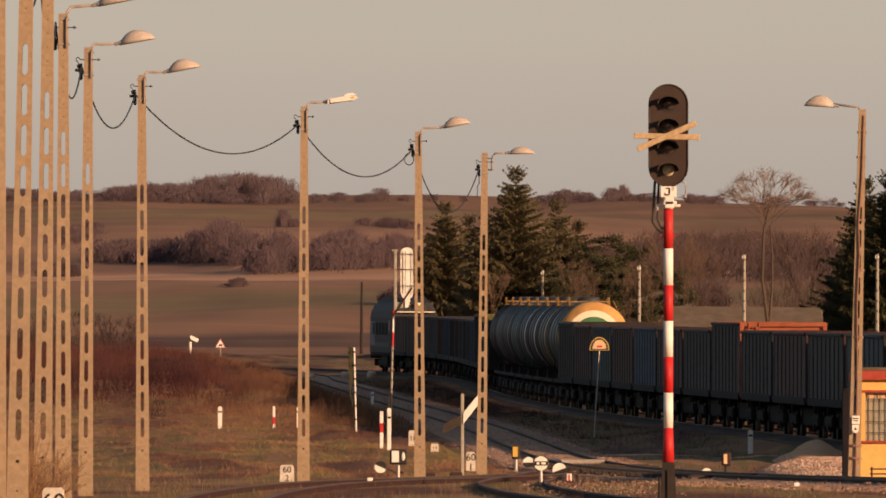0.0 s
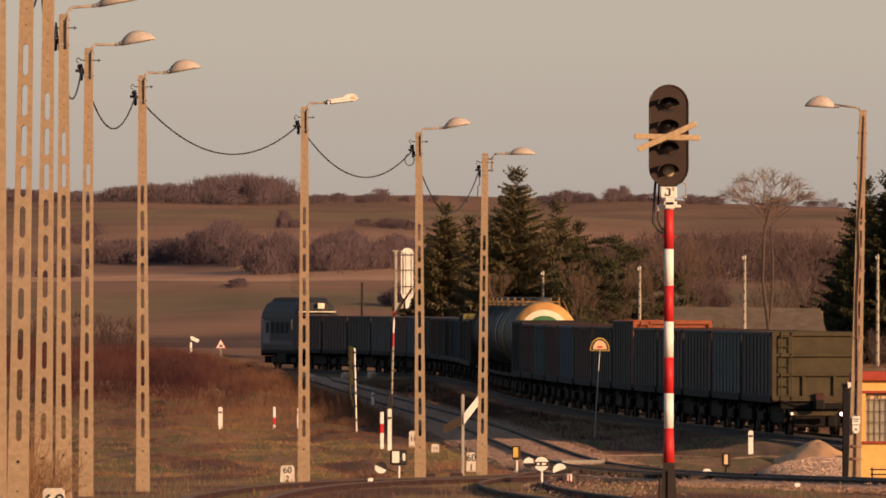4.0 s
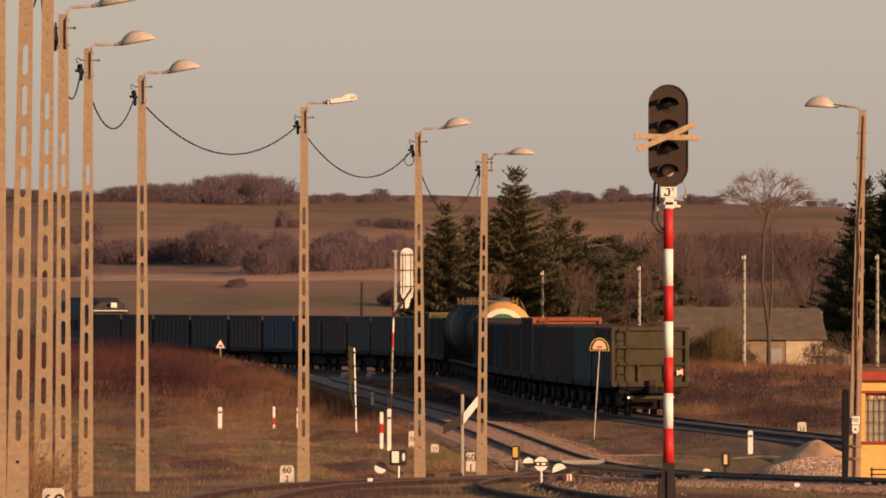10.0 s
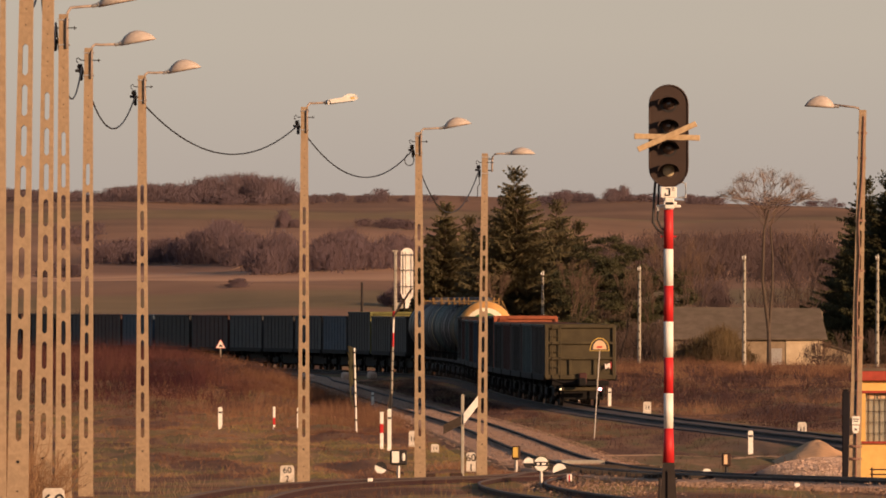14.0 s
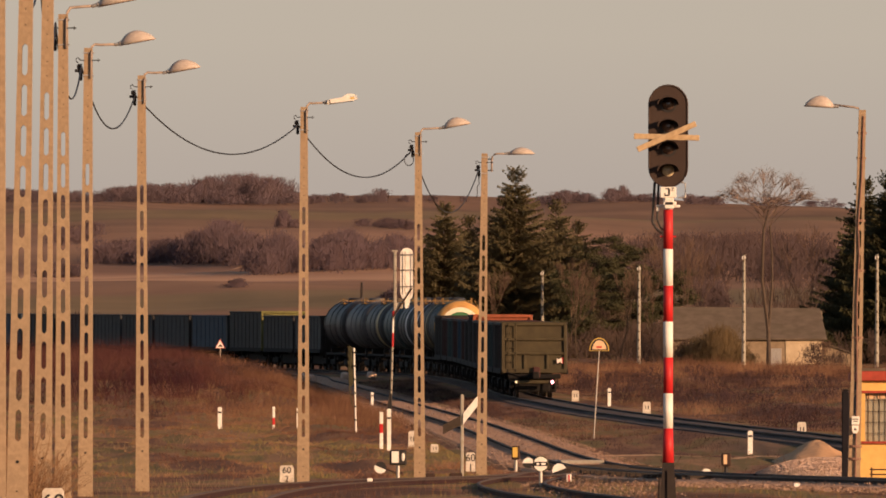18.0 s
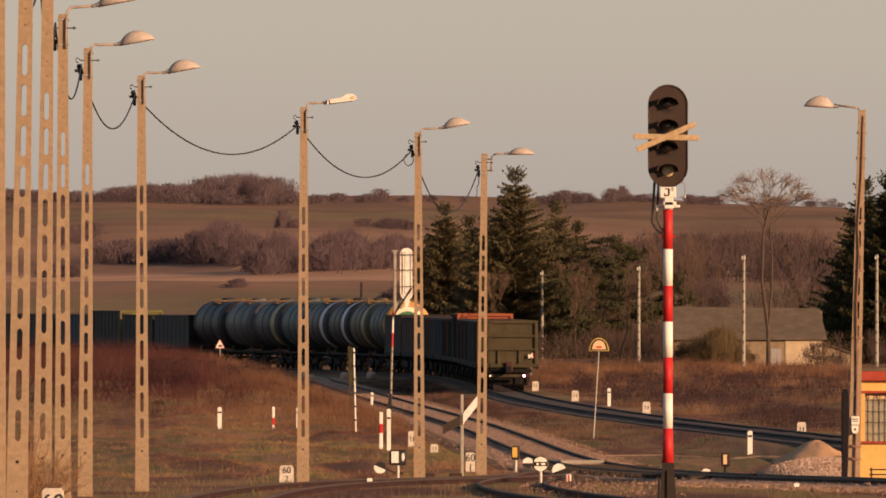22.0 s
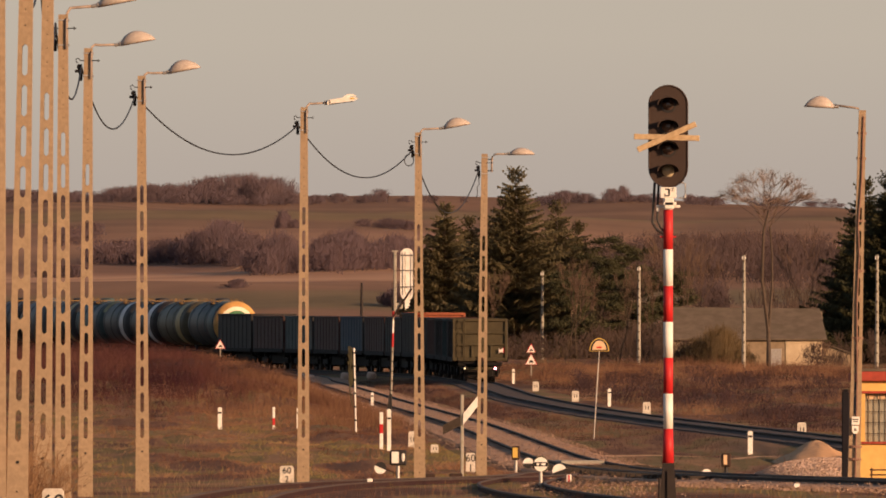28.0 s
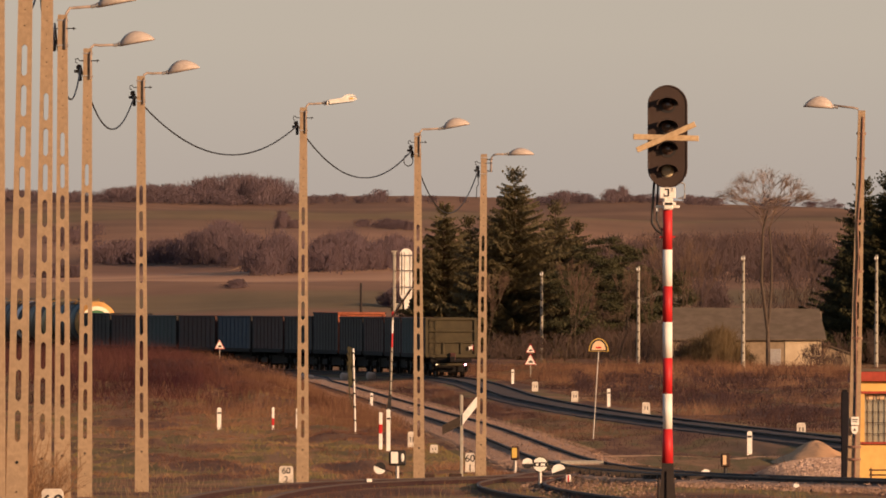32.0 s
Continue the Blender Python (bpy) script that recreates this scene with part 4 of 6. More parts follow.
        part("cable_grip", Shape().box(-0.15, 0, tall - 0.56, 0.07, 0.07, 0.2, 0.02).box(-0.22, 0, tall - 0.46, 0.1, 0.05, 0.06, 0.01).box(-0.2, 0, tall - 0.38, 0.06, 0.05, 0.07, 0.01), DARK, th, "dark cable clamp")
    else:
        for z in (0.7, 1.0, 3.6, 5.2, 6.4, 7.9, 8.5):
            part("pipe_clip", Shape().lathe([(0.165 - 0.007 * z, -0.03), (0.175 - 0.007 * z, -0.025), (0.175 - 0.007 * z, 0.025), (0.165 - 0.007 * z, 0.03)], 14, "z", (0, 0, z)), PIPEBROWN, th)
        part("cable_pipe", Shape().tube([(-0.03, 0.15, 0), (-0.02, 0.14, 2.6), (0.03, 0.14, 4.4), (0.0, 0.14, 5.6), (0.04, 0.13, 6.3), (-0.02, 0.13, 7.4), (-0.03, 0.12, 8.9)], 0.021, 8), PIPEBROWN, th, "red-brown cable pipe")
        part("warning_plate", Shape().box(0.0, 0.21, 1.62, 0.19, 0.02, 0.2, 0.008), WHITE, th, "small pale cream plate with dark bars")
        part("plate_bars", Shape().box(0.0, 0.223, 1.65, 0.14, 0.006, 0.025).box(0.0, 0.223, 1.6, 0.11, 0.006, 0.02), DARK, th)
        part("warning_shield", Shape().prism([(-0.08, 1.5), (0.08, 1.5), (0.08, 1.38), (0.04, 1.31), (-0.04, 1.31), (-0.08, 1.38)], 0.02, "xz", (0, 0.21, 0)), WHITE, th, "small white shield with a dark triangle")
        part("shield_mark", Shape().prism([(-0.035, 1.38), (0.035, 1.38), (0, 1.45)], 0.006, "xz", (0, 0.223, 0)), DARK, th)
    top = tall
    if head == "bracket":
        arm = [(0.2, -0.02, top - 0.5), (0.2, -0.02, top - 0.2), (0.215, 0, top - 0.09), (0.27, 0, top - 0.02), (0.36, 0, top), (reach, 0, top + rise)]
        part("arm_bracket", Shape().box(0.14, 0, top - 0.47, 0.2, 0.05, 0.03).box(0.14, 0, top - 0.15, 0.2, 0.05, 0.03), BLACKCABLE, th)
    elif piped:
        arm = [(0.05, 0, top - 0.3), (0.06, 0, top - 0.05), (0.10, 0, top + 0.04), (0.2, 0, top + rise), (reach, 0, top + rise + 0.05)]
    else:
        arm = [(0.05, -d - 0.012, top - 0.62), (0.05, -d - 0.012, top - 0.1), (0.07, -d * 0.7, top + 0.02), (0.13, -0.02, top + rise * 0.55 + 0.03), (0.24, 0, top + rise * 0.8), (reach, 0, top + rise)]
    part("arm", Shape().tube(arm, 0.026, 8), ARMSTEEL, th, "bent steel arm", smooth=True)
    if head == "flat":
        flat_lantern(th, reach, top + rise - 0.02, 7)
    else:
        lamp_head(th, reach, top + rise - 0.02, {"dome": 11, "bracket": 2}[head] if not piped else 2, slim=slim)
    return th


posts = [(1.07, 419, 0.09, 0.70, 0.0, 0.7), (-0.60, 392, -0.04, 0.68, 0.11, 0.85), (-3.34, 361, 0.02, 0.56, 0.11, 0.45), (-6.55, 329, -0.02, 0.60, 0.07, 0.88), (-7.18, 303, 0.06, 0.66, 0.08, 0.88),
         (-6.82, 271, 0.0, 0.65, 0.16, 0.88), (-6.36, 239.5, 0.10, 0.65, 0.16, 0.88), (-5.92, 209.6, 0.16, 0.65, 0.16, 0.88), (-5.42, 182, 0.05, 0.65, 0.16, 0.88)]
for x, y, lean, reach_, rise_, slim_ in posts:
    lamp_post(x, y, lean, 0, reach_, rise_, slim_, {419: 9.0, 303: 9.06, 271: 8.85}.get(y, 9.12), False, {419: "bracket", 361: "flat"}.get(y, "dome"))
lamp_post(9.83, 361, 0.21, 180, 0.70, 0.06, 1.0, 9.05, piped=True)
for (xa, ya, la, *_), (xb, yb, lb, *_) in zip(posts, posts[1:]):
    a, b = Vector((xa + la - 0.14, ya, 8.64)), Vector((xb + lb - 0.14, yb, 8.64))
    sag = 1.45 if ya == 419 else 0.98
    pts = [a.lerp(b, i / 24) - Vector((0, 0, 4 * sag * (i / 24) * (1 - i / 24))) for i in range(25)]
    solid("overhead_cable", Shape().tube(pts, 0.017, 6), BLACKCABLE, "black cable sagging between two lamp posts", "cable", group="cables between lamp posts")
for x, y, lean, *_ in posts[:2]:
    if y < 400:
        loop = [(x + lean - 0.24 + 0.12 * math.sin(a), y - 0.05, 8.36 + 0.15 * math.cos(a)) for a in [0.5 + 2 * math.pi * i / 18 for i in range(18)]]
    else:
        loop = [(x + lean - 0.13 - 0.03 * math.sin(i * 0.5) - 0.012 * i * (i > 5), y - 0.05, 8.55 - 0.075 * i) for i in range(11)]
    solid("cable_loop", Shape().tube(loop, 0.014, 6), BLACKCABLE, "spare loop of black cable at the post top", "cable", group="cable loops")


# ---------------- colour light signal ----------------
def light_signal():
    th = thing("colour_light_signal", "out-of-use four-lamp railway signal on red and white mast", "railway signal", 2.89, 193.5, 0)
    R = 0.246
    out = [(R * math.cos(a), 5.495 + R * math.sin(a)) for a in [math.pi * i / 14 for i in range(15)]] + [(R * math.cos(a), 4.685 + R * math.sin(a)) for a in [math.pi + math.pi * i / 14 for i in range(15)]]
    head = part("signal_head", Shape().prism(out, 0.16, "xz", (0, 0.02, 0)), SIGNALBACK, th, "dark brown rounded signal board")
    rim = Shape()
    rim.tube([(x, -0.062, z) for x, z in out + out[:1]], 0.012, 6)
    part("head_rim", rim, SIGNALBACK, head)
    for z in (5.50, 5.215, 4.93, 4.645):
        cup = part("lamp_unit", Shape().lathe([(0.112, -0.058), (0.11, -0.064), (0.01, -0.066)], 22, "y", (0, 0, z)), DARK if z > 4.7 else SIGNALBACK, head, "dark lamp surround")
        part("lens", Shape().lathe([(0.078, -0.067), (0.068, -0.080), (0.045, -0.096), (0.02, -0.104), (0.001, -0.106)], 22, "y", (0, 0, z)), GLASS if z < 4.7 else CLEARLENS, cup, "cloudy pale signal lens" if z < 4.7 else "clear signal lens", smooth=True)
        hood = Shape()
        for j, (dy, k) in enumerate(((-0.06, 1.0), (-0.17, 1.03), (-0.28, 1.06))):
            for i in range(15):
                a = math.radians(-4 + 188 * i / 14)
                hood.v.append((0.135 * k * math.cos(a), dy, z + 0.092 * k * math.sin(a)))
                hood.v.append((0.123 * k * math.cos(a), dy, z + 0.080 * k * math.sin(a)))
        hood.f = [f for j in range(2) for i in range(14) for f in ((j * 30 + 2 * i, j * 30 + 2 * i + 2, (j + 1) * 30 + 2 * i + 2, (j + 1) * 30 + 2 * i), (j * 30 + 2 * i + 1, (j + 1) * 30 + 2 * i + 1, (j + 1) * 30 + 2 * i + 3, j * 30 + 2 * i + 3))]
        hood.f += [(60 + 2 * i, 60 + 2 * i + 2, 60 + 2 * i + 3, 60 + 2 * i + 1) for i in range(14)]
        part("hood", hood, SIGNALBACK, cup, "dark lamp hood")
    for ang, z, ln, dy in ((-1.5, 5.07, 0.84, -0.37), (24.0, 5.075, 0.82, -0.395)):
        part("cross_plank", Shape().box(0, 0, 0, ln, 0.022, 0.072, 0.005), WOOD, th, "raw timber slat nailed across", at=pose(-0.025, dy, z, 0, -ang, 0))
    plate = part("number_plate", Shape().box(0, -0.1, 4.365, 0.205, 0.02, 0.14, 0.008).box(0.01, -0.1, 4.225, 0.12, 0.02, 0.14, 0.012).box(0.02, -0.1, 4.225, 0.17, 0.02, 0.05, 0.01), WHITE, th, "white plate with black letter and figure")
    part("plate_letter", Shape().box(0.012, -0.113, 4.372, 0.02, 0.006, 0.085).box(-0.012, -0.113, 4.412, 0.05, 0.006, 0.014).box(-0.018, -0.113, 4.327, 0.055, 0.006, 0.016).box(-0.043, -0.113, 4.342, 0.014, 0.006, 0.026), DARK, plate, "black letter J")
    lettering("plate_figure", "2", 0.06, DARK, plate, pose(0.055, -0.113, 4.405, 90, 0, 0))
    z = [4.44, 4.15, 3.64, 3.17, 2.71, 2.25, 1.79, 1.34, 0.89]
    for i, (a, b) in enumerate(zip(z, z[1:])):
        part("mast_band", Shape().tube([(0, 0, b), (0, 0, a)], 0.062 if i < 7 else 0.075, 18, 0.062), WHITE if i % 2 == 0 else RED, th, "white band of the mast" if i % 2 == 0 else "red band of the mast", smooth=True)
    part("bracket", Shape().box(0, -0.02, 4.19, 0.31, 0.03, 0.035, 0.006).box(-0.13, -0.02, 4.16, 0.03, 0.03, 0.06), WHITE, th, "white step bracket")
    part("base", Shape().prism([(-0.115, 0), (0.115, 0), (0.1, 0.5), (0.072, 0.9), (-0.072, 0.9), (-0.1, 0.5)], 0.2, "xz").box(0, 0, 0.1, 0.36, 0.36, 0.2, 0.03).box(0, -0.11, 0.45, 0.03, 0.03, 0.7), UNDERDARK, th, "dark signal foot")
    part("cable_box", Shape().box(-0.115, -0.06, 0.56, 0.035, 0.1, 0.3, 0.01), UNDERDARK, th)
    part("conduit", Shape().tube([(-0.17, 0.06, 4.5), (-0.19, 0.02, 4.2), (-0.2, 0.0, 3.98), (-0.15, 0, 3.9), (-0.07, 0, 3.84)], 0.017, 8), DARK, th, "black cable conduit")
    part("conduit", Shape().tube([(-0.12, 0.06, 4.5), (-0.13, 0.02, 4.3), (-0.14, 0.0, 4.02), (-0.1, 0, 3.92), (-0.05, 0, 3.88)], 0.014, 8), DARK, th, "black cable conduit")
    part("step_rod", Shape().tube([(0.17, 0.02, 4.5), (0.22, 0.02, 4.48), (0.22, 0.02, 4.3), (0.13, 0.02, 4.3)], 0.011, 6), GALV, th, "bent steel rod")
    for x in (-0.1, 0.1):
        part("mast_bolt", Shape().tube([(x, 0, 3.8), (x * 0.5, 0, 3.8)], 0.012, 6), RED, th)
    return th


TAR = material("black_tar", (0.010, 0.008, 0.012), (0.007, 0.006, 0.008), 7, 0.9)
UNDERDARK = material("dark_foot_and_wall_shade", (0.03, 0.022, 0.018), (0.022, 0.016, 0.014), 6, 0.8)
light_signal()


# ---------------- lineside things ----------------
def put(name, label, category, x, y, rz=0, group="", dz=0.0):
    return thing(name, label, category, x, y, ground_z(x, y) - 0.03 + dz, rz, group)


def white_post(x, y, h, w=0.14, bands=()):
    red = bool(bands)
    th = put("marker_post", "short red and white banded marker post in grass" if red else "short white concrete marker post beside the track", "marker post", x, y, group="lineside marker posts")
    z, cols = 0, [WHITE] if not red else None
    if red:
        for i, (a, b) in enumerate(zip((0,) + bands, bands + (h,))):
            part("post_band", Shape().box(0, 0, (a + b) / 2, w, w, b - a, 0.012), WHITE if i % 2 == 0 else RED, th, "white band" if i % 2 == 0 else "red band")
    else:
        part("post", Shape().prism([(-w / 2, 0), (w / 2, 0), (w / 2, h - w * 0.25), (w * 0.25, h), (-w * 0.25, h), (-w / 2, h - w * 0.25)], w * 0.8, "xz"), WHITE, th)
        part("dark_mark", Shape().box(0, -w * 0.42, h * 0.78, w * 0.8, 0.01, 0.07), DARK, th)
    return th


for x, y, h, w in ((10.35, 508, 0.85, 0.165), (7.55, 684, 0.85, 0.15), (4.05, 866, 0.88, 0.15), (-8.66, 586, 0.95, 0.16), (-5.56, 579, 0.80, 0.10), (-3.26, 697, 0.74, 0.13), (-1.76, 494, 1.40, 0.13)):
    white_post(x, y, h, w)
white_post(-6.57, 586, 0.95, 0.10, (0.25, 0.52))
white_post(-2.04, 500, 1.25, 0.12, (0.55, 0.85))


def number_block(x, y, w, h, text):
    th = put("kilometre_stone", "white kilometre stone with black figures" if text else "small white lineside block with dark bars", "kilometre stone", x, y, group="kilometre stones")
    part("block", Shape().prism([(-w / 2, 0), (w / 2, 0), (w / 2 * 0.94, h * 0.9), (w * 0.36, h), (-w * 0.36, h), (-w / 2 * 0.94, h * 0.9)], w * 0.55, "xz"), OLDWHITE, th)
    f = -w * 0.275 - 0.006
    if text:
        for i, t in enumerate(text):
            lettering("numeral", t, h * (0.5 if len(text) > 1 else 0.8), DARK, th, pose(0, f, h * (0.72 - 0.48 * i) if len(text) > 1 else h * 0.5, 90, 0, 0))
    else:
        part("bar", Shape().box(-w * 0.15, f, h * 0.55, w * 0.10, 0.01, h * 0.28), DARK, th)
        part("bar", Shape().box(w * 0.2, f, h * 0.55, w * 0.12, 0.01, h * 0.28), DARK, th)


for x, y, w, h, t in ((-3.99, 386, 0.37, 0.46, ("60", "2")), (0.80, 434, 0.28, 0.58, ("60", "1")), (-1.04, 513, 0.27, 0.60, ()), (-0.27, 495, 0.26, 0.30, ()), (-5.99, 232, 0.35, 0.46, ("60",)),
                     (12.75, 536, 0.33, 0.54, ()), (8.65, 640, 0.34, 0.54, ()), (6.3, 717, 0.34, 0.54, ()), (4.9, 796, 0.34, 0.54, ())):
    number_block(x, y, w, h, t)


def triangle_sign(x, y, z, w, two):
    th = put("warning_sign", "two white warning triangles on a short pole" if two else "white warning triangle on a short pole", "railway sign", x, y, group="warning triangles")
    part("pole", Shape().tube([(0, 0.03, 0), (0, 0.03, z)], 0.035, 8), CONCRETE_GREY, th)
    for i in range(2 if two else 1):
        k, zz = (1.0, z - 0.1) if i == 0 else (0.8, z + w * 0.86)
        tri = part("triangle_plate", Shape().prism([(-w * k / 2, zz), (w * k / 2, zz), (0, zz + w * k * 0.92)], 0.02, "xz"), WHITE, th, "white triangular plate")
        part("triangle_symbol", Shape().prism([(-w * k * 0.22, zz + w * k * 0.16), (w * k * 0.22, zz + w * k * 0.16), (w * k * 0.12, zz + w * k * 0.34), (-w * k * 0.06, zz + w * k * 0.36)], 0.01, "xz", (0, -0.016, 0)), DARK, tri)
        for a, b in (((-0.5, 0), (0.5, 0)), ((0.5, 0), (0, 0.92)), ((0, 0.92), (-0.5, 0))):
            part("edge_strip", Shape().tube([(a[0] * w * k * 0.92, -0.014, zz + a[1] * w * k * 0.94 + 0.02), (b[0] * w * k * 0.92, -0.014, zz + b[1] * w * k * 0.94 + 0.02)], 0.014, 5), RED, tri)


triangle_sign(5.42, 926, 1.22, 0.74, True)
triangle_sign(-13.35, 905, 1.13, 0.62, False)
flag = put("white_flag_post", "small white post with slanted plate beyond the train", "railway sign", -18.0, 1075)
part("post", Shape().tube([(0, 0, 0), (0, 0, 1.9)], 0.09, 8), WHITE, flag)
part("plate", Shape().prism([(-0.05, 2.3), (0.1, 2.35), (0.62, 2.08), (0.5, 1.86), (0.05, 2.05)], 0.03, "xz"), WHITE, flag)


def speed_sign():
    th = put("half_moon_sign", "half-moon track sign with dark border on a thin pole", "railway sign", 5.55, 543)
    part("pole", Shape().tube([(-0.12, 0, 0), (0.08, 0.02, 3.24)], 0.02, 8), GALV, th)
    for r, m, d, lb in ((0.36, YELLOW, 0, "pale rim"), (0.32, DARK, 0.012, "black border"), (0.25, CREAM, 0.024, "faded cream face")):
        part("sign_plate", Shape().prism([(r * math.cos(math.pi * i / 16), 3.20 + (0.36 - r) * 0.5 + r * 1.32 * math.sin(math.pi * i / 16)) for i in range(17)], 0.02, "xz", (0.08, -d - 0.01, 0)), m, th, lb)
    part("sign_bars", Shape().box(0.08, -0.05, 3.34, 0.2, 0.008, 0.06), RED, th, "unreadable red bar")


CREAM = material("faded_cream", (0.72, 0.50, 0.30), (0.64, 0.42, 0.24), 6, 0.6)
speed_sign()


def tall_mast():
    th = put("shunting_mast", "slender red and white mast with long white shield", "railway signal", -1.74, 495.2)
    bands = ((0, 1.39, DARK, "black"), (1.39, 1.89, DARK, "black"), (1.89, 3.43, CONCRETE_GREY, "worn grey"), (3.43, 3.89, RED, "red"), (3.89, 4.32, WHITE, "white"), (4.32, 4.43, CONCRETE_GREY, "worn grey"), (4.43, 4.60, RED, "red"))
    for a, b, m, tone in bands:
        wide = 0.045 if tone in ("red", "white") and a > 3.9 else 0.032
        part("mast_band", Shape().tube([(0.026 * a, 0, a), (0.026 * b, 0, b)], wide, 10), m, th, tone + " band of the mast")
    part("fin", Shape().prism([(-0.10, 1.36), (0.03, 1.36), (0.03, 2.0), (-0.01, 1.95)], 0.03, "xz"), DARK, th, "black fin on the mast")
    part("cable", Shape().tube([(0.01, -0.03, 1.9), (0.045, -0.03, 3.4)], 0.013, 6), BLACKCABLE, th)
    for i in range(5):
        part("clip", Shape().box(0.05 + 0.0085 * i, -0.02, 2.0 + 0.32 * i, 0.1, 0.05, 0.03), DARK, th)
    part("upper_mast", Shape().box(0.17, 0, 5.59, 0.105, 0.1, 1.98, 0.02).box(0.17, 0, 6.58, 0.2, 0.08, 0.05), CONCRETE_GREY, th, "grey upper mast")
    r = 0.215
    out = [(0.56 + r * math.cos(math.pi * i / 12), 6.46 + r * math.sin(math.pi * i / 12)) for i in range(13)] + [(0.345, 5.2), (0.40, 5.04), (0.49, 4.98), (0.50, 4.68), (0.62, 4.72), (0.60, 4.78), (0.66, 4.80), (0.62, 4.86), (0.68, 4.90), (0.65, 4.98), (0.73, 5.04), (0.775, 5.2)]
    shield = part("white_shield", Shape().prism(out, 0.1, "xz"), WHITE, th, "long white shield with round top and ragged foot")
    for zz in (6.45, 5.95, 5.41):
        part("shield_band", Shape().box(0.52, -0.10, zz, 0.62, 0.015, 0.02), RUST, shield)
    for xx in (0.40, 0.50, 0.76):
        part("shield_bar", Shape().tube([(xx, -0.115, 5.15), (xx, -0.115, 6.55)], 0.011, 6), RUST, shield)
    part("lower_plate", Shape().box(0.3, 0.02, 4.78, 0.26, 0.06, 0.2, 0.02), CONCRETE_GREY, th)
    part("strut", Shape().tube([(0.1, -0.06, 4.4), (0.46, -0.06, 4.95), (0.72, -0.06, 5.35)], 0.03, 6), RUST, th, "dark bent strut")


tall_mast()


def boom():
    th = put("raised_barrier", "raised white barrier boom with ragged hanging skirt", "level crossing barrier", -3.28, 560)
    part("boom", Shape().tube([(0.06, 0, 0), (-0.02, 0, 3.2)], 0.03, 8, 0.035), WHITE, th)
    for i in range(6):
        part("boom_ring", Shape().tube([(0.04 - 0.012 * i, 0, 0.5 + 0.5 * i), (0.04 - 0.012 * i, 0, 0.56 + 0.5 * i)], 0.054, 8), DARK, th)
    s = Shape()
    rnd = random.Random(4)
    for i in range(26):
        z = 1.75 + 1.35 * rnd.random() ** 0.8
        x = -0.07 - 0.16 * rnd.random()
        s.add([(-0.03, 0.02, z), (x, 0.05, z - 0.12), (x - 0.05, -0.04, z + rnd.uniform(0.1, 0.3)), (-0.05, 0.0, z + 0.08)], [(0, 1, 2, 3)])
    s.tube([(-0.05, 0, 1.0), (-0.16, 0.02, 1.5), (-0.2, 0, 2.2), (-0.12, 0, 3.0), (-0.2, 0, 3.28)], 0.022, 5)
    part("skirt", s, STRAWGREEN, th, "ragged dry weeds on the boom")


STRAWGREEN = material("dead_vine", (0.075, 0.068, 0.035), (0.04, 0.036, 0.02), 6, 0.95)
boom()


def slant_board():
    th = put("slanted_board", "slanted board, half white and half dark, on a post", "railway sign", 0.52, 408)
    part("post", Shape().box(0, 0, 1.15, 0.09, 0.09, 2.3, 0.015), CONCRETE_GREY, th)
    for s, m in ((1, WHITE), (-1, SLEEPER)):
        a, b = (0.03, 1.78), (0.42, 2.26)
        if s < 0:
            a, b = (-0.03, 1.72), (-0.52, 1.42)
        part("board", Shape().prism([(a[0], a[1]), (b[0], b[1]), (b[0], b[1] - 0.28), (a[0], a[1] - 0.3)] if s > 0 else [(a[0], a[1]), (b[0], b[1] + 0.05), (b[0], b[1] - 0.2), (a[0], a[1] - 0.26)], 0.03, "xz", (0, -0.07, 0)), m, th, "white half" if s > 0 else "dark half")


slant_board()


def lantern(x, y, h, w, face):
    th = put("switch_lantern", "black switch lantern box with pale face on a stub post", "switch lantern", x, y, group="switch lanterns")
    part("post", Shape().tube([(0, 0, 0), (0, 0, h * 0.5)], 0.05, 8), DARK if face == "one" else GALV, th)
    part("box", Shape().box(0, 0, h * 0.74, w, 0.26, h * 0.50, 0.03), DARK if face == "two" else RUST, th)
    if face == "two":
        part("pane", Shape().box(-w * 0.17, -0.135, h * 0.75, w * 0.42, 0.012, h * 0.38, 0.003), WHITE, th)
        part("lens", Shape().lathe([(0.05, 0), (0.03, -0.012), (0.001, -0.014)], 14, "y", (0, 0, 0)), WHITE, th, at=Matrix.Translation((w * 0.3, -0.13, h * 0.75)) @ Matrix.Diagonal((0.9, 1, 2.3, 1)))
    else:
        part("pane", Shape().box(-w * 0.1, -0.135, h * 0.75, w * (0.6 if face == "yellow" else 0.36), 0.012, h * 0.36, 0.003), YELLOW if face == "yellow" else CREAM, th)


lantern(-1.21, 408, 0.82, 0.46, "two")
lantern(2.10, 434, 0.80, 0.24, "yellow")
lantern(7.66, 408, 0.72, 0.26, "one")


def weight(x, y, r, tilt, z=0.22):
    th = put("switch_weight", "round point-lever weight, half white and half black", "switch lever", x, y, group="point-lever weights")
    for s, m in ((1, WHITE), (-1, DARK)):
        part("half_disc", Shape().prism([(r * math.cos(math.pi * i / 14), s * r * math.sin(math.pi * i / 14)) for i in range(15)], 0.12, "xz"), m, th, "white half" if s > 0 else "black half", at=pose(0, 0, z, 0, tilt, 0))
    part("lever", Shape().tube([(0, 0.02, z), (0.5, 0.02, 0.12)], 0.025, 6), RUST, th)
    part("stand", Shape().box(0.5, 0.02, 0.08, 0.3, 0.3, 0.16, 0.03), RUST, th)


weight(-1.76, 425, 0.17, 205, 0.28)
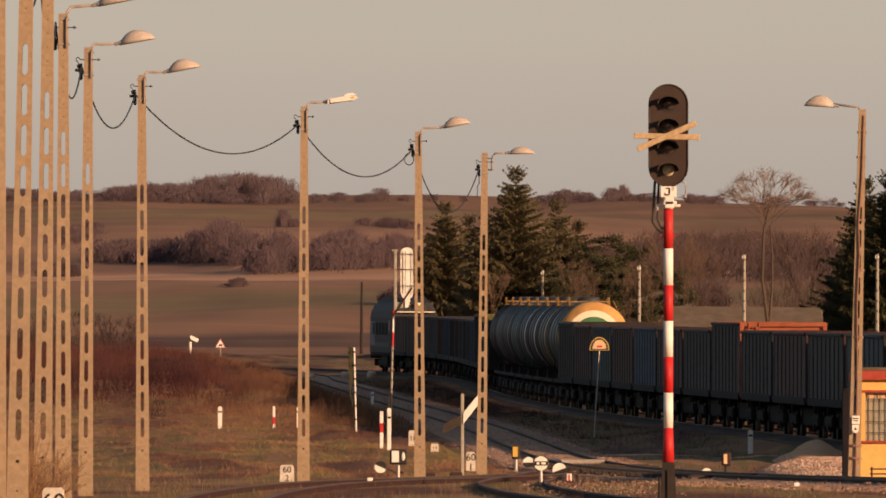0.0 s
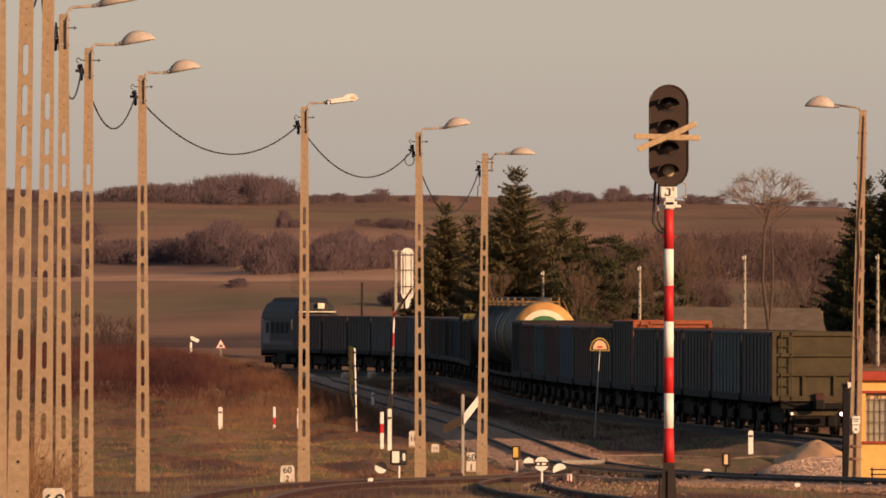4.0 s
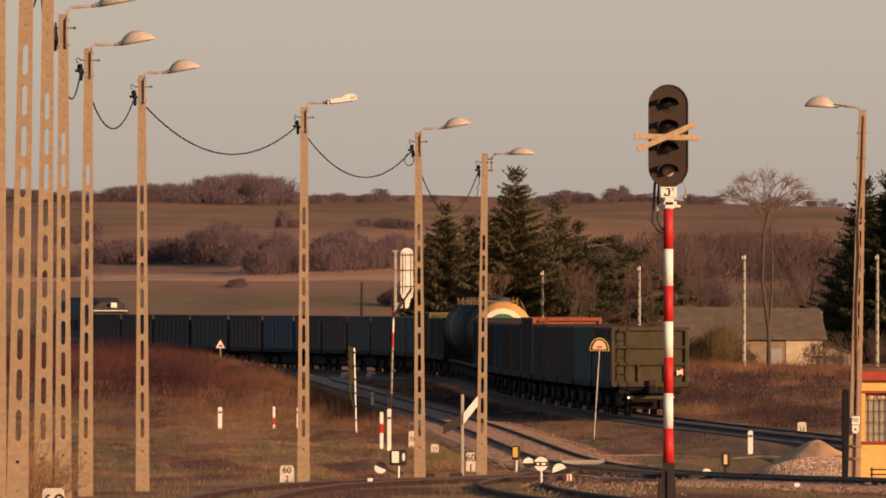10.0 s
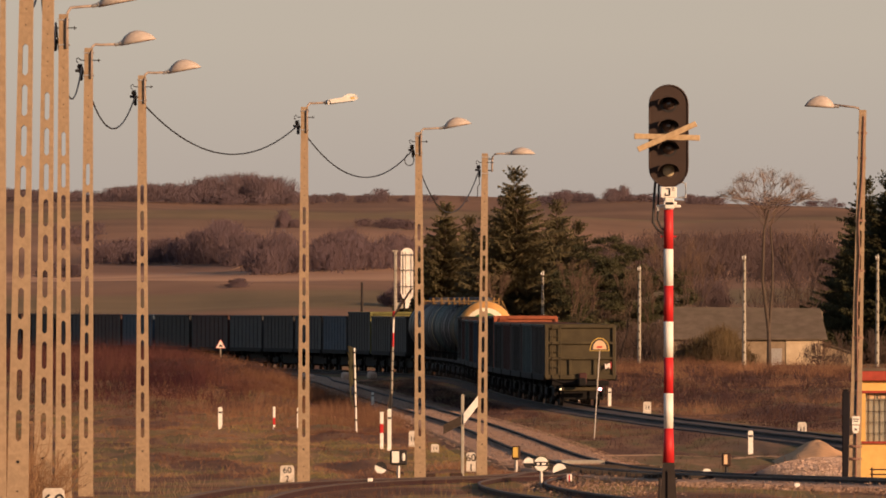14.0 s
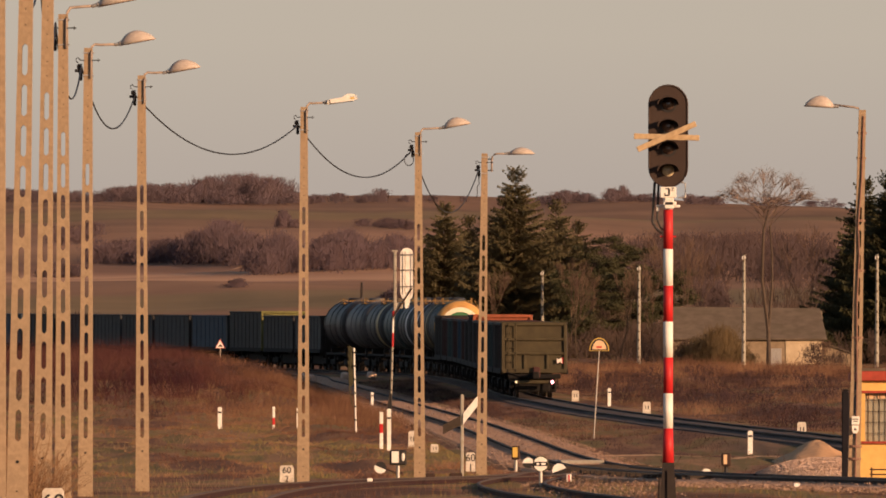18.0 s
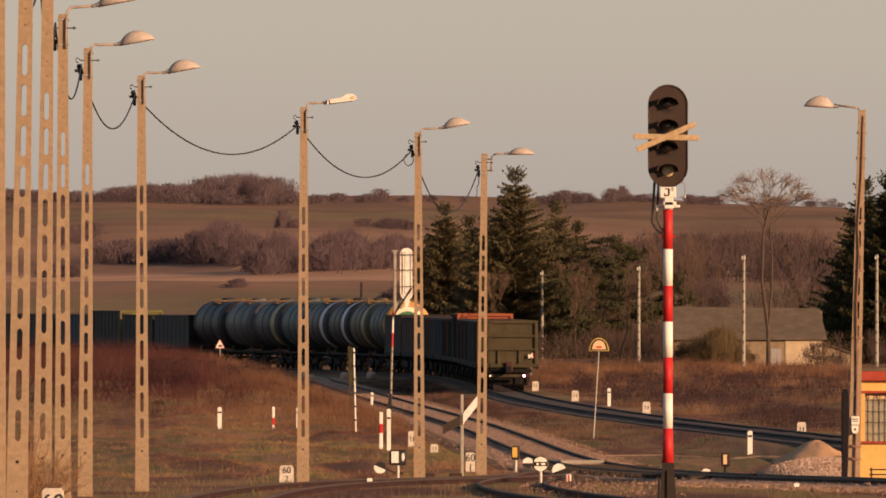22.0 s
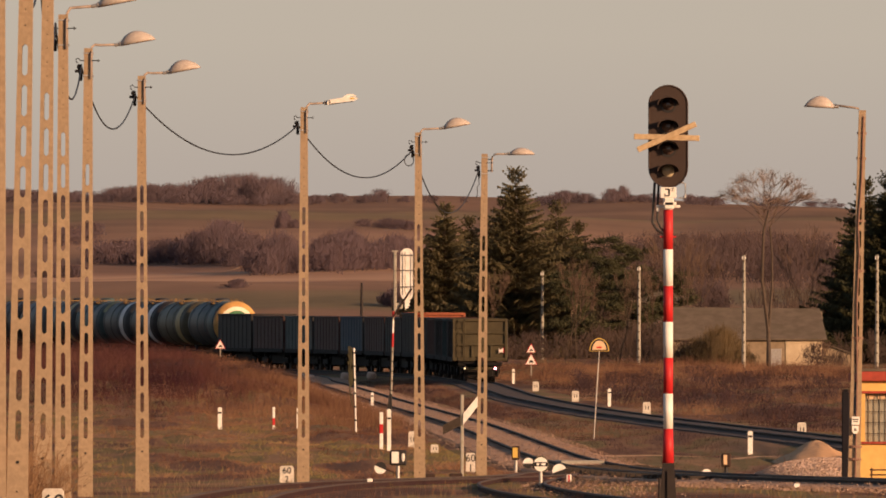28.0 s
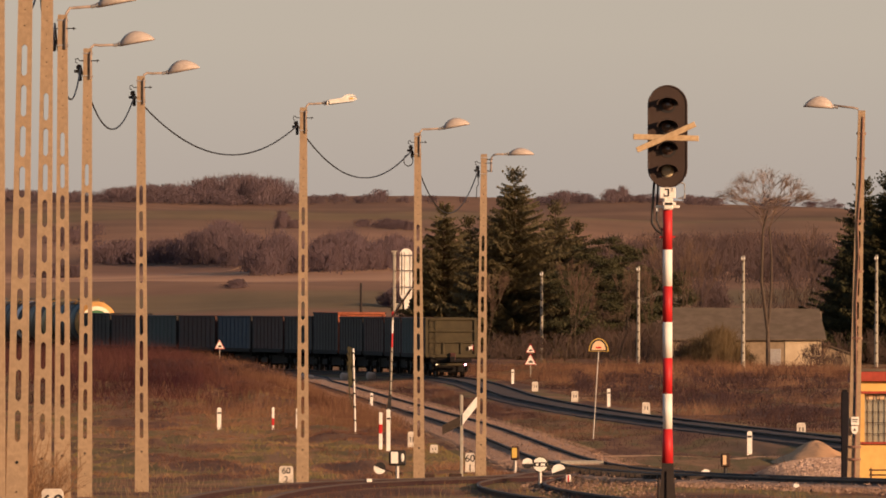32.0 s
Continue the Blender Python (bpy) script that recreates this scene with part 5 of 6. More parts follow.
weight(2.48, 438, 0.16, 0, 0.26)
weight(3.15, 408, 0.19, -20, 0.24)
weight(7.13, 408, 0.15, 0, 0.14)


def track_disc():
    th = put("disc_sign", "small round white disc sign with dark band", "railway sign", 2.28, 351)
    part("post", Shape().tube([(0, 0.03, 0), (0, 0.03, 0.5)], 0.04, 8), GALV, th, "ribbed grey stub")
    part("backing", Shape().prism([(0.2 * math.cos(math.pi * (i + 0.5) / 4), 0.58 + 0.2 * math.sin(math.pi * (i + 0.5) / 4)) for i in range(8)], 0.012, "xz", (0, 0.03, 0)), STRAWGREEN, th, "dark olive eight-sided plate")
    part("disc", Shape().lathe([(0.001, -0.02), (0.165, -0.02), (0.165, 0.02), (0.001, 0.02)], 24, "y", (0, 0, 0.58)), WHITE, th)
    part("band", Shape().box(0, -0.024, 0.58, 0.32, 0.008, 0.1), DARK, th)
    part("band_marks", Shape().box(-0.07, -0.031, 0.58, 0.06, 0.006, 0.05).box(0.06, -0.031, 0.58, 0.1, 0.006, 0.05), WHITE, th, "unreadable white bars")


track_disc()
for x, y, h, red in ((-1.77, 366, 0.2, False), (3.26, 390, 0.22, True), (7.9, 337, 0.18, False)):
    th = put("peg", "short white peg between the rails", "marker post", x, y, group="white pegs")
    part("peg_body", Shape().box(0, 0, h / 2, 0.13, 0.1, h, 0.012), WHITE, th)
    if red:
        part("peg_stripe", Shape().box(0, -0.054, h / 2, 0.04, 0.01, h * 0.9), RED, th)
for x, y, w in ((-0.45, 400, 0.5), (0.35, 403, 0.35)):
    th = put("point_machine", "low rusty point rod box beside the rail", "switch lever", x, y, group="point boxes")
    part("cover", Shape().box(0, 0, 0.1, w, 0.4, 0.2, 0.03), RUST, th)


# ---------------- ochre house and stone heaps ----------------
def ochre_house():
    x0, x1, y0, y1, z1 = 10.30, 16.0, 373.0, 381.0, 2.55
    th = thing("signal_house", "low ochre plastered house with barred window", "building", 0, 0, 0)
    wa, wb, za, zb = 10.44, 12.1, 1.06, 2.25
    w = Shape().box((x0 + wa) / 2, y0 + 0.15, z1 / 2, wa - x0, 0.3, z1).box((wb + x1) / 2, y0 + 0.15, z1 / 2, x1 - wb, 0.3, z1).box((wa + wb) / 2, y0 + 0.15, za / 2, wb - wa, 0.3, za).box((wa + wb) / 2, y0 + 0.15, (zb + z1) / 2, wb - wa, 0.3, z1 - zb)
    part("front_wall", w, PLASTER, th, "sunlit ochre plaster")
    # near-black tone paints the shade on the wall turned from the sun
    part("side_wall", Shape().box(x0 + 0.15, (y0 + y1) / 2 + 0.15, z1 / 2, 0.3, y1 - y0 - 0.3, z1), UNDERDARK, th, "side wall with its shade painted dark")
    part("side_wall", Shape().box(x1 - 0.15, (y0 + y1) / 2 + 0.15, z1 / 2, 0.3, y1 - y0 - 0.3, z1), PLASTER, th)
    part("back_wall", Shape().box((x0 + x1) / 2, y1 - 0.15, z1 / 2, x1 - x0 - 0.6, 0.3, z1), PLASTER, th)
    part("eave", Shape().box((x0 + x1) / 2, (y0 + y1) / 2, z1 + 0.12, x1 - x0 + 0.1, y1 - y0 + 0.3, 0.24, 0.02), ROOFRED, th, "red eave board")
    part("roof", Shape().box((x0 + x1) / 2, (y0 + y1) / 2, z1 + 0.28, x1 - x0 + 0.0, y1 - y0 + 0.1, 0.08, 0.01), BARNROOF, th)
    win = part("window", Shape().box((wa + wb) / 2, y0 + 0.2, (za + zb) / 2, wb - wa, 0.04, zb - za), PALEGLASS, th, "window behind bars, its reflection painted pale")
    part("window_lintel", Shape().box((wa + wb) / 2, y0 - 0.005, zb + 0.03, wb - wa + 0.2, 0.05, 0.06), ROOFRED, win)
    part("window_sill", Shape().box((wa + wb) / 2, y0 - 0.02, za - 0.03, wb - wa + 0.2, 0.1, 0.06), ROOFRED, win)
    for i in range(12):
        part("window_bar", Shape().box(wa + 0.08 + i * 0.14, y0 + 0.05, (za + zb) / 2, 0.012, 0.012, zb - za), RUST, win)
    for i in range(4):
        part("window_bar", Shape().box((wa + wb) / 2, y0 + 0.08, za + 0.2 + i * 0.27, wb - wa, 0.012, 0.014), RUST, win)
    for i in range(6):
        part("transom_pane", Shape().box(wa + 0.16 + i * 0.26, y0 + 0.16, zb - 0.09, 0.2, 0.02, 0.1), CREAM, win)


ochre_house()
stake = put("timber_post", "thick tarred timber post beside the ochre house", "post", 9.93, 372)
part("post", Shape().box(0, 0, 1.16, 0.19, 0.19, 2.32, 0.02), TAR, stake)
part("cap", Shape().box(0, 0, 2.35, 0.15, 0.15, 0.06, 0.02), TAR, stake)
fence = put("low_railing", "low rusty tube railing before the ochre house", "railing", 10.45, 369.5)
for x in (0.05, 0.62, 1.2):
    part("railing_post", Shape().tube([(x, 0, 0), (x, 0, 0.62 if x > 0.5 else 0.45)], 0.025, 6), RUST, fence)
for z, a, b in ((0.28, 0, 0.62), (0.40, 0, 0.62), (0.45, 0.62, 1.4), (0.6, 0.62, 1.4)):
    part("railing_bar", Shape().tube([(a, 0, z), (b, 0, z)], 0.02, 6), RUST, fence)


def heap(name, x, y, rx, ry, h, mat, label, rough, seed, steep=1.7):
    s = Shape()
    n, rows = 40, 12
    for j in range(rows + 1):
        t = j / rows
        for i in range(n):
            a = 2 * math.pi * i / n
            k = 1 + 0.18 * noise.noise((math.cos(a) * 1.5, math.sin(a) * 1.5, seed))
            zz = h * (1 - t ** steep) * (1 + 0.2 * noise.noise((math.cos(a) * t * 3, math.sin(a) * t * 3, seed + 3)))
            s.v.append((rx * t * k * math.cos(a), ry * t * k * math.sin(a), zz - 0.08 * t + rough * noise.noise((math.cos(a) * t * 14, math.sin(a) * t * 14, seed))))
    s.f = [(j * n + i, j * n + (i + 1) % n, (j + 1) * n + (i + 1) % n, (j + 1) * n + i) for j in range(rows) for i in range(n)]
    return solid(name, s, mat, label, "heap", smooth=True, at=pose(x, y, ground_z(x, y) - 0.02))


PALEGRAVEL = material("pale_gravel", (0.66, 0.47, 0.35), (0.46, 0.32, 0.24), 9.0, 0.95, bump=0.6)
heap("sand_mound", 11.6, 470, 1.55, 6, 0.74, SAND, "low heap of tan sand beside the track", 0.03, 2, 1.15)
heap("sand_mound", 13.3, 466, 1.4, 5, 0.55, SAND, "low heap of tan sand beside the track", 0.03, 4, 1.15)
heap("gravel_heap", 10.7, 420, 2.15, 10, 0.50, PALEGRAVEL, "long heap of pale crushed stone", 0.05, 9, 2.2)


def stones(name, count, spot, size, mat, label):
    rnd = random.Random(5)
    s = Shape()
    for _ in range(count):
        x, y, z = spot(rnd)
        r = size * rnd.uniform(0.5, 1.4)
        p = [Vector((rnd.uniform(-1, 1), rnd.uniform(-1, 1), rnd.uniform(-0.6, 1))).normalized() * r for _ in range(5)]
        s.add([(x + q.x, y + q.y, z + q.z) for q in p], [(0, 1, 2), (0, 2, 3), (0, 3, 4), (1, 2, 4), (2, 3, 4)])
    solid(name, s, mat, label, "gravel", kind="stuff")


def heap_spot(r):
    a, t = r.uniform(math.pi, 2 * math.pi), r.random() ** 0.5
    x, y = 10.7 + 2.15 * t * math.cos(a), 420 + 10 * t * math.sin(a)
    return x, y, ground_z(10.7, 420) - 0.02 + 0.50 * (1 - t ** 2.2)


PALESTONE = material("pale_stone", (0.64, 0.46, 0.35), (0.42, 0.30, 0.23), 1.5, 0.95, bump=0)
stones("gravel_stones", 9000, heap_spot, 0.032, PALESTONE, "loose pale stones on the gravel heap")


DIMSTONE = material("brown_stone", (0.40, 0.265, 0.19), (0.17, 0.11, 0.085), 1.5, 0.95, bump=0)


def yard_spot(r):
    y = r.uniform(300, 440)
    line = r.choice((side_line, cross_line, side_line))
    x = line(y) + (r.uniform(-2.8, 2.4) if line is side_line else r.uniform(0.2, 3.0))
    return x, y, level(y) + (0.10 if line is side_line and abs(x - side_line(y)) < 1.9 else 0.01) + 0.06 * r.random()


stones("yard_ballast_stones", 5500, yard_spot, 0.025, DIMSTONE, "loose brown ballast stones among the yard tracks")


def gravel_spot(r):
    y = r.uniform(306, 366)
    return side_line(y) + r.uniform(-3.6, -1.2), y, level(y) + 0.02 + 0.06 * r.random()


stones("yard_gravel", 8000, gravel_spot, 0.028, DIMSTONE, "pale pinkish gravel beside the siding")


def siding_spot(r):
    y = 440 + 380 * r.random() ** 1.3
    a = r.uniform(-2.3, 2.3)
    return side_line(y) + a, y, level(y) + (0.168 if abs(a) < 0.66 else 0.135 - 0.047 * (abs(a) - 0.84))


stones("siding_ballast_stones", 26000, siding_spot, 0.023, DIMSTONE, "loose stones of the siding bed")
plank = put("crossing_slab", "pale concrete slab between the siding rails", "slab", side_line(447), 447, 2)
part("slab", Shape().box(0, 0, 0.2, 1.3, 7.0, 0.16, 0.03), CONCRETE_GREY, plank)
for x, y, w in ((-8.3, 920, 0.9), (-6.0, 930, 0.6), (-4.4, 925, 0.5)):
    solid("limestone_block", Shape().box(0, 0, 0.2, w, 0.6, 0.5, 0.12), PALESTONE, "pale stone block lying by the track", "stone", group="stones by the track", at=pose(x, y, ground_z(x, y), 4, 8, 20))


def field_lane():
    """A pale sandy lane that climbs slantwise through the fields."""
    s = Shape()
    for i in range(25):
        t = i / 24
        x, y = -38.5 + 5.4 * t + 0.5 * math.sin(4 * t), 2490 + 225 * t
        w = 7 + 5 * noise.noise((t * 5, 0, 2))
        for d in (-w, w):
            s.v.append((x + 0.3 * d / w, y + d, ground_z(x, y + d) + 0.12))
    s.f = [(2 * i, 2 * i + 1, 2 * i + 3, 2 * i + 2) for i in range(24)]
    solid("field_lane", s, SAND, "pale sandy lane through the fields", "path", kind="structure", smooth=True)


field_lane()


def dirt_path():
    """A trodden strip across the land between the two tracks."""
    s = Shape()
    xs = [4.9 + 0.4 * i for i in range(18)]
    for x in xs:
        for d in (-2.5, 0, 2.5):
            y = 485 + 0.5 * (x - 5) + d + 0.8 * noise.noise((x, d, 5))
            s.v.append((x, y, ground_z(x, y) + (0.035 if d == 0 else -0.02)))
    s.f = [(3 * i + k, 3 * i + k + 3, 3 * i + k + 4, 3 * i + k + 1) for i in range(len(xs) - 1) for k in range(2)]
    solid("path", s, SAND, "trodden sandy path between the tracks", "path", kind="structure", smooth=True)


dirt_path()

# ---------------- land beyond the tracks ----------------
def utility_pole(x, y, h, dark=False):
    th = put("utility_pole", "dark wooden utility pole in a field" if dark else "pale concrete utility pole behind the railway", "utility pole", x, y, group="utility poles")
    m = UNDERDARK if dark else CONCRETE_GREY
    h -= 0.5
    part("pole", Shape().tube([(0, 0, 0), (0.03, 0, h)], 0.14, 10, 0.09), m, th)
    for i in range(0 if dark else 11):
        part("notch", Shape().box(0.0, -0.13 + 0.004 * i, 0.5 + i * (h - 0.9) / 10, 0.09, 0.03, 0.16, 0.01), BARK, th, "dark slot in the pole")
    if dark:
        return
    part("crossarm", Shape().box(0, -0.1, h - 0.3, 0.22, 0.07, 0.07, 0.01), m, th)
    for s in (-1, 1):
        part("insulator", Shape().lathe([(0.02, 0), (0.05, 0.04), (0.03, 0.1), (0.05, 0.14), (0.01, 0.18)], 8, "z", (s * 0.08, -0.1, h - 0.27)), WHITE, th)


for x, y, h, dk in ((19.24, 965, 7.9, False), (13.31, 1025, 7.2, False), (7.4, 1125, 7.1, False), (0.05, 1184, 7.0, False), (28.42, 988, 8.1, False), (-6.4, 1184, 6.2, True)):
    utility_pole(x, y, h, dk)


def barn():
    th = thing("barn", "low plastered barn with grey fibre-cement roof", "barn", 15.3, 1010, ground_z(21, 1010) - 1.1)
    W, D, H, R = 10.2, 8.0, 2.9, 1.95
    part("front_wall", Shape().box(W / 2, 0.15, H / 2, W, 0.3, H), BARNWALL, th)
    part("back_wall", Shape().box(W / 2, D - 0.15, H / 2, W, 0.3, H), BARNWALL, th)
    for x in (0.15, W - 0.15):
        part("gable_wall", Shape().prism([(0.3, 0), (D - 0.3, 0), (D - 0.3, H), (D / 2, H + R - 0.1), (0.3, H)], 0.3, "yz", (x, 0, 0)), BARNWALL, th)
    for k in (0, 1):
        ye, yr = (-0.3, D / 2) if k == 0 else (D + 0.3, D / 2)
        ze, zr = H - 0.12, H + R
        roof = Shape().add([(-0.2, ye, ze), (W + 0.22, ye, ze), (W - 0.16, yr, zr), (-0.1, yr, zr + 0.1), (-0.2, ye, ze + 0.08), (W + 0.22, ye, ze + 0.08), (W - 0.16, yr, zr + 0.08), (-0.1, yr, zr + 0.18)],
                           [(0, 3, 2, 1), (4, 5, 6, 7), (0, 1, 5, 4), (1, 2, 6, 5), (2, 3, 7, 6), (3, 0, 4, 7)])
        part("roof_slope", roof, BARNROOF, th)
    part("door", Shape().box(6.9, -0.03, 1.15, 0.95, 0.08, 2.1, 0.01), GALV, th, "pale grey plank door")
    # patch keeps the wall's lit cream, next to the shade-toned plaster
    part("unshaded_wall_patch", Shape().box(8.9, -0.02, 1.5, 2.5, 0.05, 2.8), CREAMWALL, th, "cream wall patch left in its lit tone")
    for x in (1.2, 3.4, 5.2):
        part("window", Shape().box(x, -0.02, 1.6, 0.6, 0.07, 0.5, 0.01), WINDOWGLASS, th)
    lean = part("lean_to", Shape().prism([(W, 0), (W + 1.8, 0), (W + 1.8, 1.85), (W, 2.5)], 4.0, "xz", (0, 2.4, 0)), BARNWALL, th, "small lean-to shed")
    part("lean_to_roof", Shape().prism([(W, 2.51), (W + 1.9, 1.86), (W + 1.9, 1.93), (W, 2.59)], 4.3, "xz", (0, 2.4, 0)), BARNROOF, lean)


CREAMWALL = material("unshaded_wall_patch", (0.52, 0.41, 0.27), (0.44, 0.34, 0.22), 2, 0.95)
barn()


def spruce_meshes(h, r, seed, sparse=0.0):
    """Trunk and crown of a conifer: uneven whorls of boughs hung with many short sprays."""
    rnd = random.Random(seed)
    trunk = Shape().tube([(0, 0, 0), (0.04, 0, h * 0.5), (0, 0, h * 0.98)], h * 0.014, 7, 0.02)
    c = Shape()
    z = h * 0.05
    while z < h * 0.985:
        t = z / h
        ln = 1.75 * r * (1 - t) ** 0.8 * rnd.uniform(0.7, 1.12) + 0.16
        nb = 7 if t < 0.6 else 6 if t < 0.88 else 4
        a0 = rnd.uniform(0, 6.28)
        for b in range(nb):
            if rnd.random() < sparse:
                continue
            a = a0 + 6.283 * b / nb + rnd.uniform(-0.35, 0.35)
            l = ln * rnd.choice((0.6, 0.8, 0.95, 1.0, 1.08, 1.2))
            d = Vector((math.cos(a), math.sin(a), 0))
            k = Vector((-d.y, d.x, 0))
            lift = rnd.uniform(-0.28, 0.02) + (0.75 if t > 0.9 else 0)
            m = max(4, int(l / 0.11))
            for i in range(m):
                u = 0.12 + 0.88 * (i + rnd.random()) / m
                p = d * (l * u) + Vector((0, 0, z + l * (lift * u + 0.24 * u * u)))
                for sd in (-1, 0, 1):
                    w = (0.20 * l * (1.05 - 0.8 * u) + 0.13) * rnd.uniform(0.5, 1.25)
                    fall = rnd.uniform(0.15, 0.75) if sd else rnd.uniform(0.5, 1.1)
                    q = p + k * (sd * w) + d * (rnd.uniform(0.1, 0.5) * w) + Vector((0, 0, -fall * w))
                    e = d * rnd.uniform(0.035, 0.08) + k * rnd.uniform(-0.03, 0.03) + Vector((0, 0, rnd.uniform(-0.03, 0.05)))
                    j = len(c.v)
                    c.v += [tuple(p - e), tuple(q), tuple(p + e + Vector((0, 0, 0.03)))]
                    c.f.append((j, j + 1, j + 2))
        z += 0.62 * max(0.17, 0.36 * (1 - 0.4 * t)) * (h / 14) ** 0.5
    return trunk, c


def pine_meshes(h, r, seed):
    """A ragged pine: a bare stem and level limbs that end in flat pads of needles."""
    rnd = random.Random(seed)
    trunk = Shape().tube([(0, 0, 0), (0.1, 0, h * 0.5), (-0.05, 0, h * 0.95)], h * 0.013, 7, 0.03)
    c = Shape()
    for i in range(26):
        t = 0.28 + 0.7 * i / 25
        a, l = rnd.uniform(0, 6.283), r * (1.25 - 0.75 * t) * rnd.uniform(0.45, 1.3)
        d = Vector((math.cos(a), math.sin(a), 0.0))
        base, tip = Vector((0, 0, h * t)), d * l + Vector((0, 0, h * t + rnd.uniform(-0.1, 0.35) * l))
        trunk.tube([base, base.lerp(tip, 0.6) - Vector((0, 0, 0.08 * l)), tip], 0.05, 5, 0.02, caps=False)
        for _ in range(4):
            o = base.lerp(tip, rnd.uniform(0.45, 1.05)) + Vector((rnd.gauss(0, 0.22), rnd.gauss(0, 0.22), rnd.uniform(-0.05, 0.15)))
            for _ in range(120):
                p = o + Vector((rnd.gauss(0, 0.30), rnd.gauss(0, 0.30), rnd.gauss(0, 0.12)))
                q = p + Vector((rnd.uniform(-1, 1), rnd.uniform(-1, 1), rnd.uniform(-0.2, 0.9))).normalized() * rnd.uniform(0.14, 0.30)
                e = Vector((rnd.uniform(-0.05, 0.05), rnd.uniform(-0.05, 0.05), rnd.uniform(-0.03, 0.03)))
                j = len(c.v)
                c.v += [tuple(p - e), tuple(q), tuple(p + e)]
                c.f.append((j, j + 1, j + 2))
    return trunk, c


grove = (("spruce", 5.45, 1130, 14.6, 3.6, 1, 0.0), ("spruce", 0.15, 1142, 11.8, 2.6, 2, 0.0), ("spruce", 2.0, 1150, 10.8, 2.2, 3, 0.0), ("spruce", 8.6, 1145, 12.0, 2.6, 4, 0.05),
         ("spruce", 10.3, 1150, 10.6, 2.4, 5, 0.05), ("spruce", 3.5, 1155, 9.8, 2.6, 6, 0.0), ("spruce", 7.0, 1138, 8.6, 2.6, 7, 0.05), ("spruce", -0.9, 1150, 9.2, 2.0, 8, 0.0), ("spruce", 9.4, 1152, 8.0, 2.6, 17, 0.05),
         ("spruce", 29.2, 1040, 13.0, 2.7, 9, 0.0), ("spruce", 31.5, 1050, 13.6, 2.8, 10, 0.0), ("spruce", 30.5, 1032, 13.2, 3.0, 11, 0.0), ("spruce", 33.0, 1030, 14.0, 3.0, 21, 0.0), ("spruce", 28.6, 1046, 9.6, 2.0, 22, 0.05),
         ("pine", 12.6, 1140, 9.0, 3.0, 12, 0), ("pine", 14.6, 1150, 8.6, 3.0, 13, 0), ("pine", 11.4, 1135, 7.6, 2.4, 14, 0), ("pine", 17.6, 1150, 6.4, 3.2, 15, 0), ("spruce", 4.4, 1160, 11.0, 2.4, 16, 0.0), ("pine", 9.5, 1125, 6.2, 2.2, 19, 0), ("pine", 13.6, 1128, 6.2, 2.8, 23, 0))
for name, x, y, h, r, seed, sp in grove:
    th = put(name, "tall dark green spruce behind the railway" if name == "spruce" else "ragged dark green pine at the wood's edge", "tree", x, y, seed * 40, group="conifers")
    tr, cr = spruce_meshes(h, r, seed, sp) if name == "spruce" else pine_meshes(h, r, seed)
    part("trunk", tr, BARK, th)
    part("crown", cr, NEEDLES if name == "spruce" and x < 20 else PINE, th)


def bare_tree_mesh(h, spread, seed, depth=6, trunk_r=0.17, fork=0.3, thin=0.012):
    rnd = random.Random(seed)
    trunk, twigs = Shape(), Shape()

    def grow(p, d, l, r, k):
        pts, q, dd = [p], p, d
        for i in range(3):
            dd = (dd + Vector((rnd.uniform(-1, 1), rnd.uniform(-1, 1), rnd.uniform(-0.4, 0.9))) * 0.14).normalized()
            q = q + dd * (l / 3)
            pts.append(q)
        (trunk if k >= depth - 1 else twigs).tube(pts, r, 6 if k >= depth - 2 else 3, r * 0.68, caps=False)
        if k == 0:
            return
        for i in range(rnd.choice((2, 3, 3)) if k < depth else 4):
            a = rnd.uniform(0, 6.283)
            side = dd.orthogonal().normalized()
            side = side * math.cos(a) + dd.cross(side) * math.sin(a)
            nd = (dd + side * rnd.uniform(0.45, 0.95) * spread + Vector((0, 0, 0.18))).normalized()
            at = pts[rnd.choice((2, 3, 3))] if k < depth else pts[3]
            grow(at, nd, l * rnd.uniform(0.62, 0.82), max(thin, r * 0.55), k - 1)
    grow(Vector((0, 0, 0)), Vector((0, 0, 1)), h * fork, trunk_r, depth)
    return trunk, twigs


def bare_tree(label, x, y, h, spread, seed, depth=6, trunk_r=0.17, fork=0.3, mat=BARK, name="bare_tree"):
    th = put(name, label, "tree", x, y, group="bare trees")
    tr, tw = bare_tree_mesh(h, spread, seed, depth, trunk_r, fork)
    part("trunk", tr, mat, th)
    part("crown", tw, TWIG, th, "leafless brown branches")


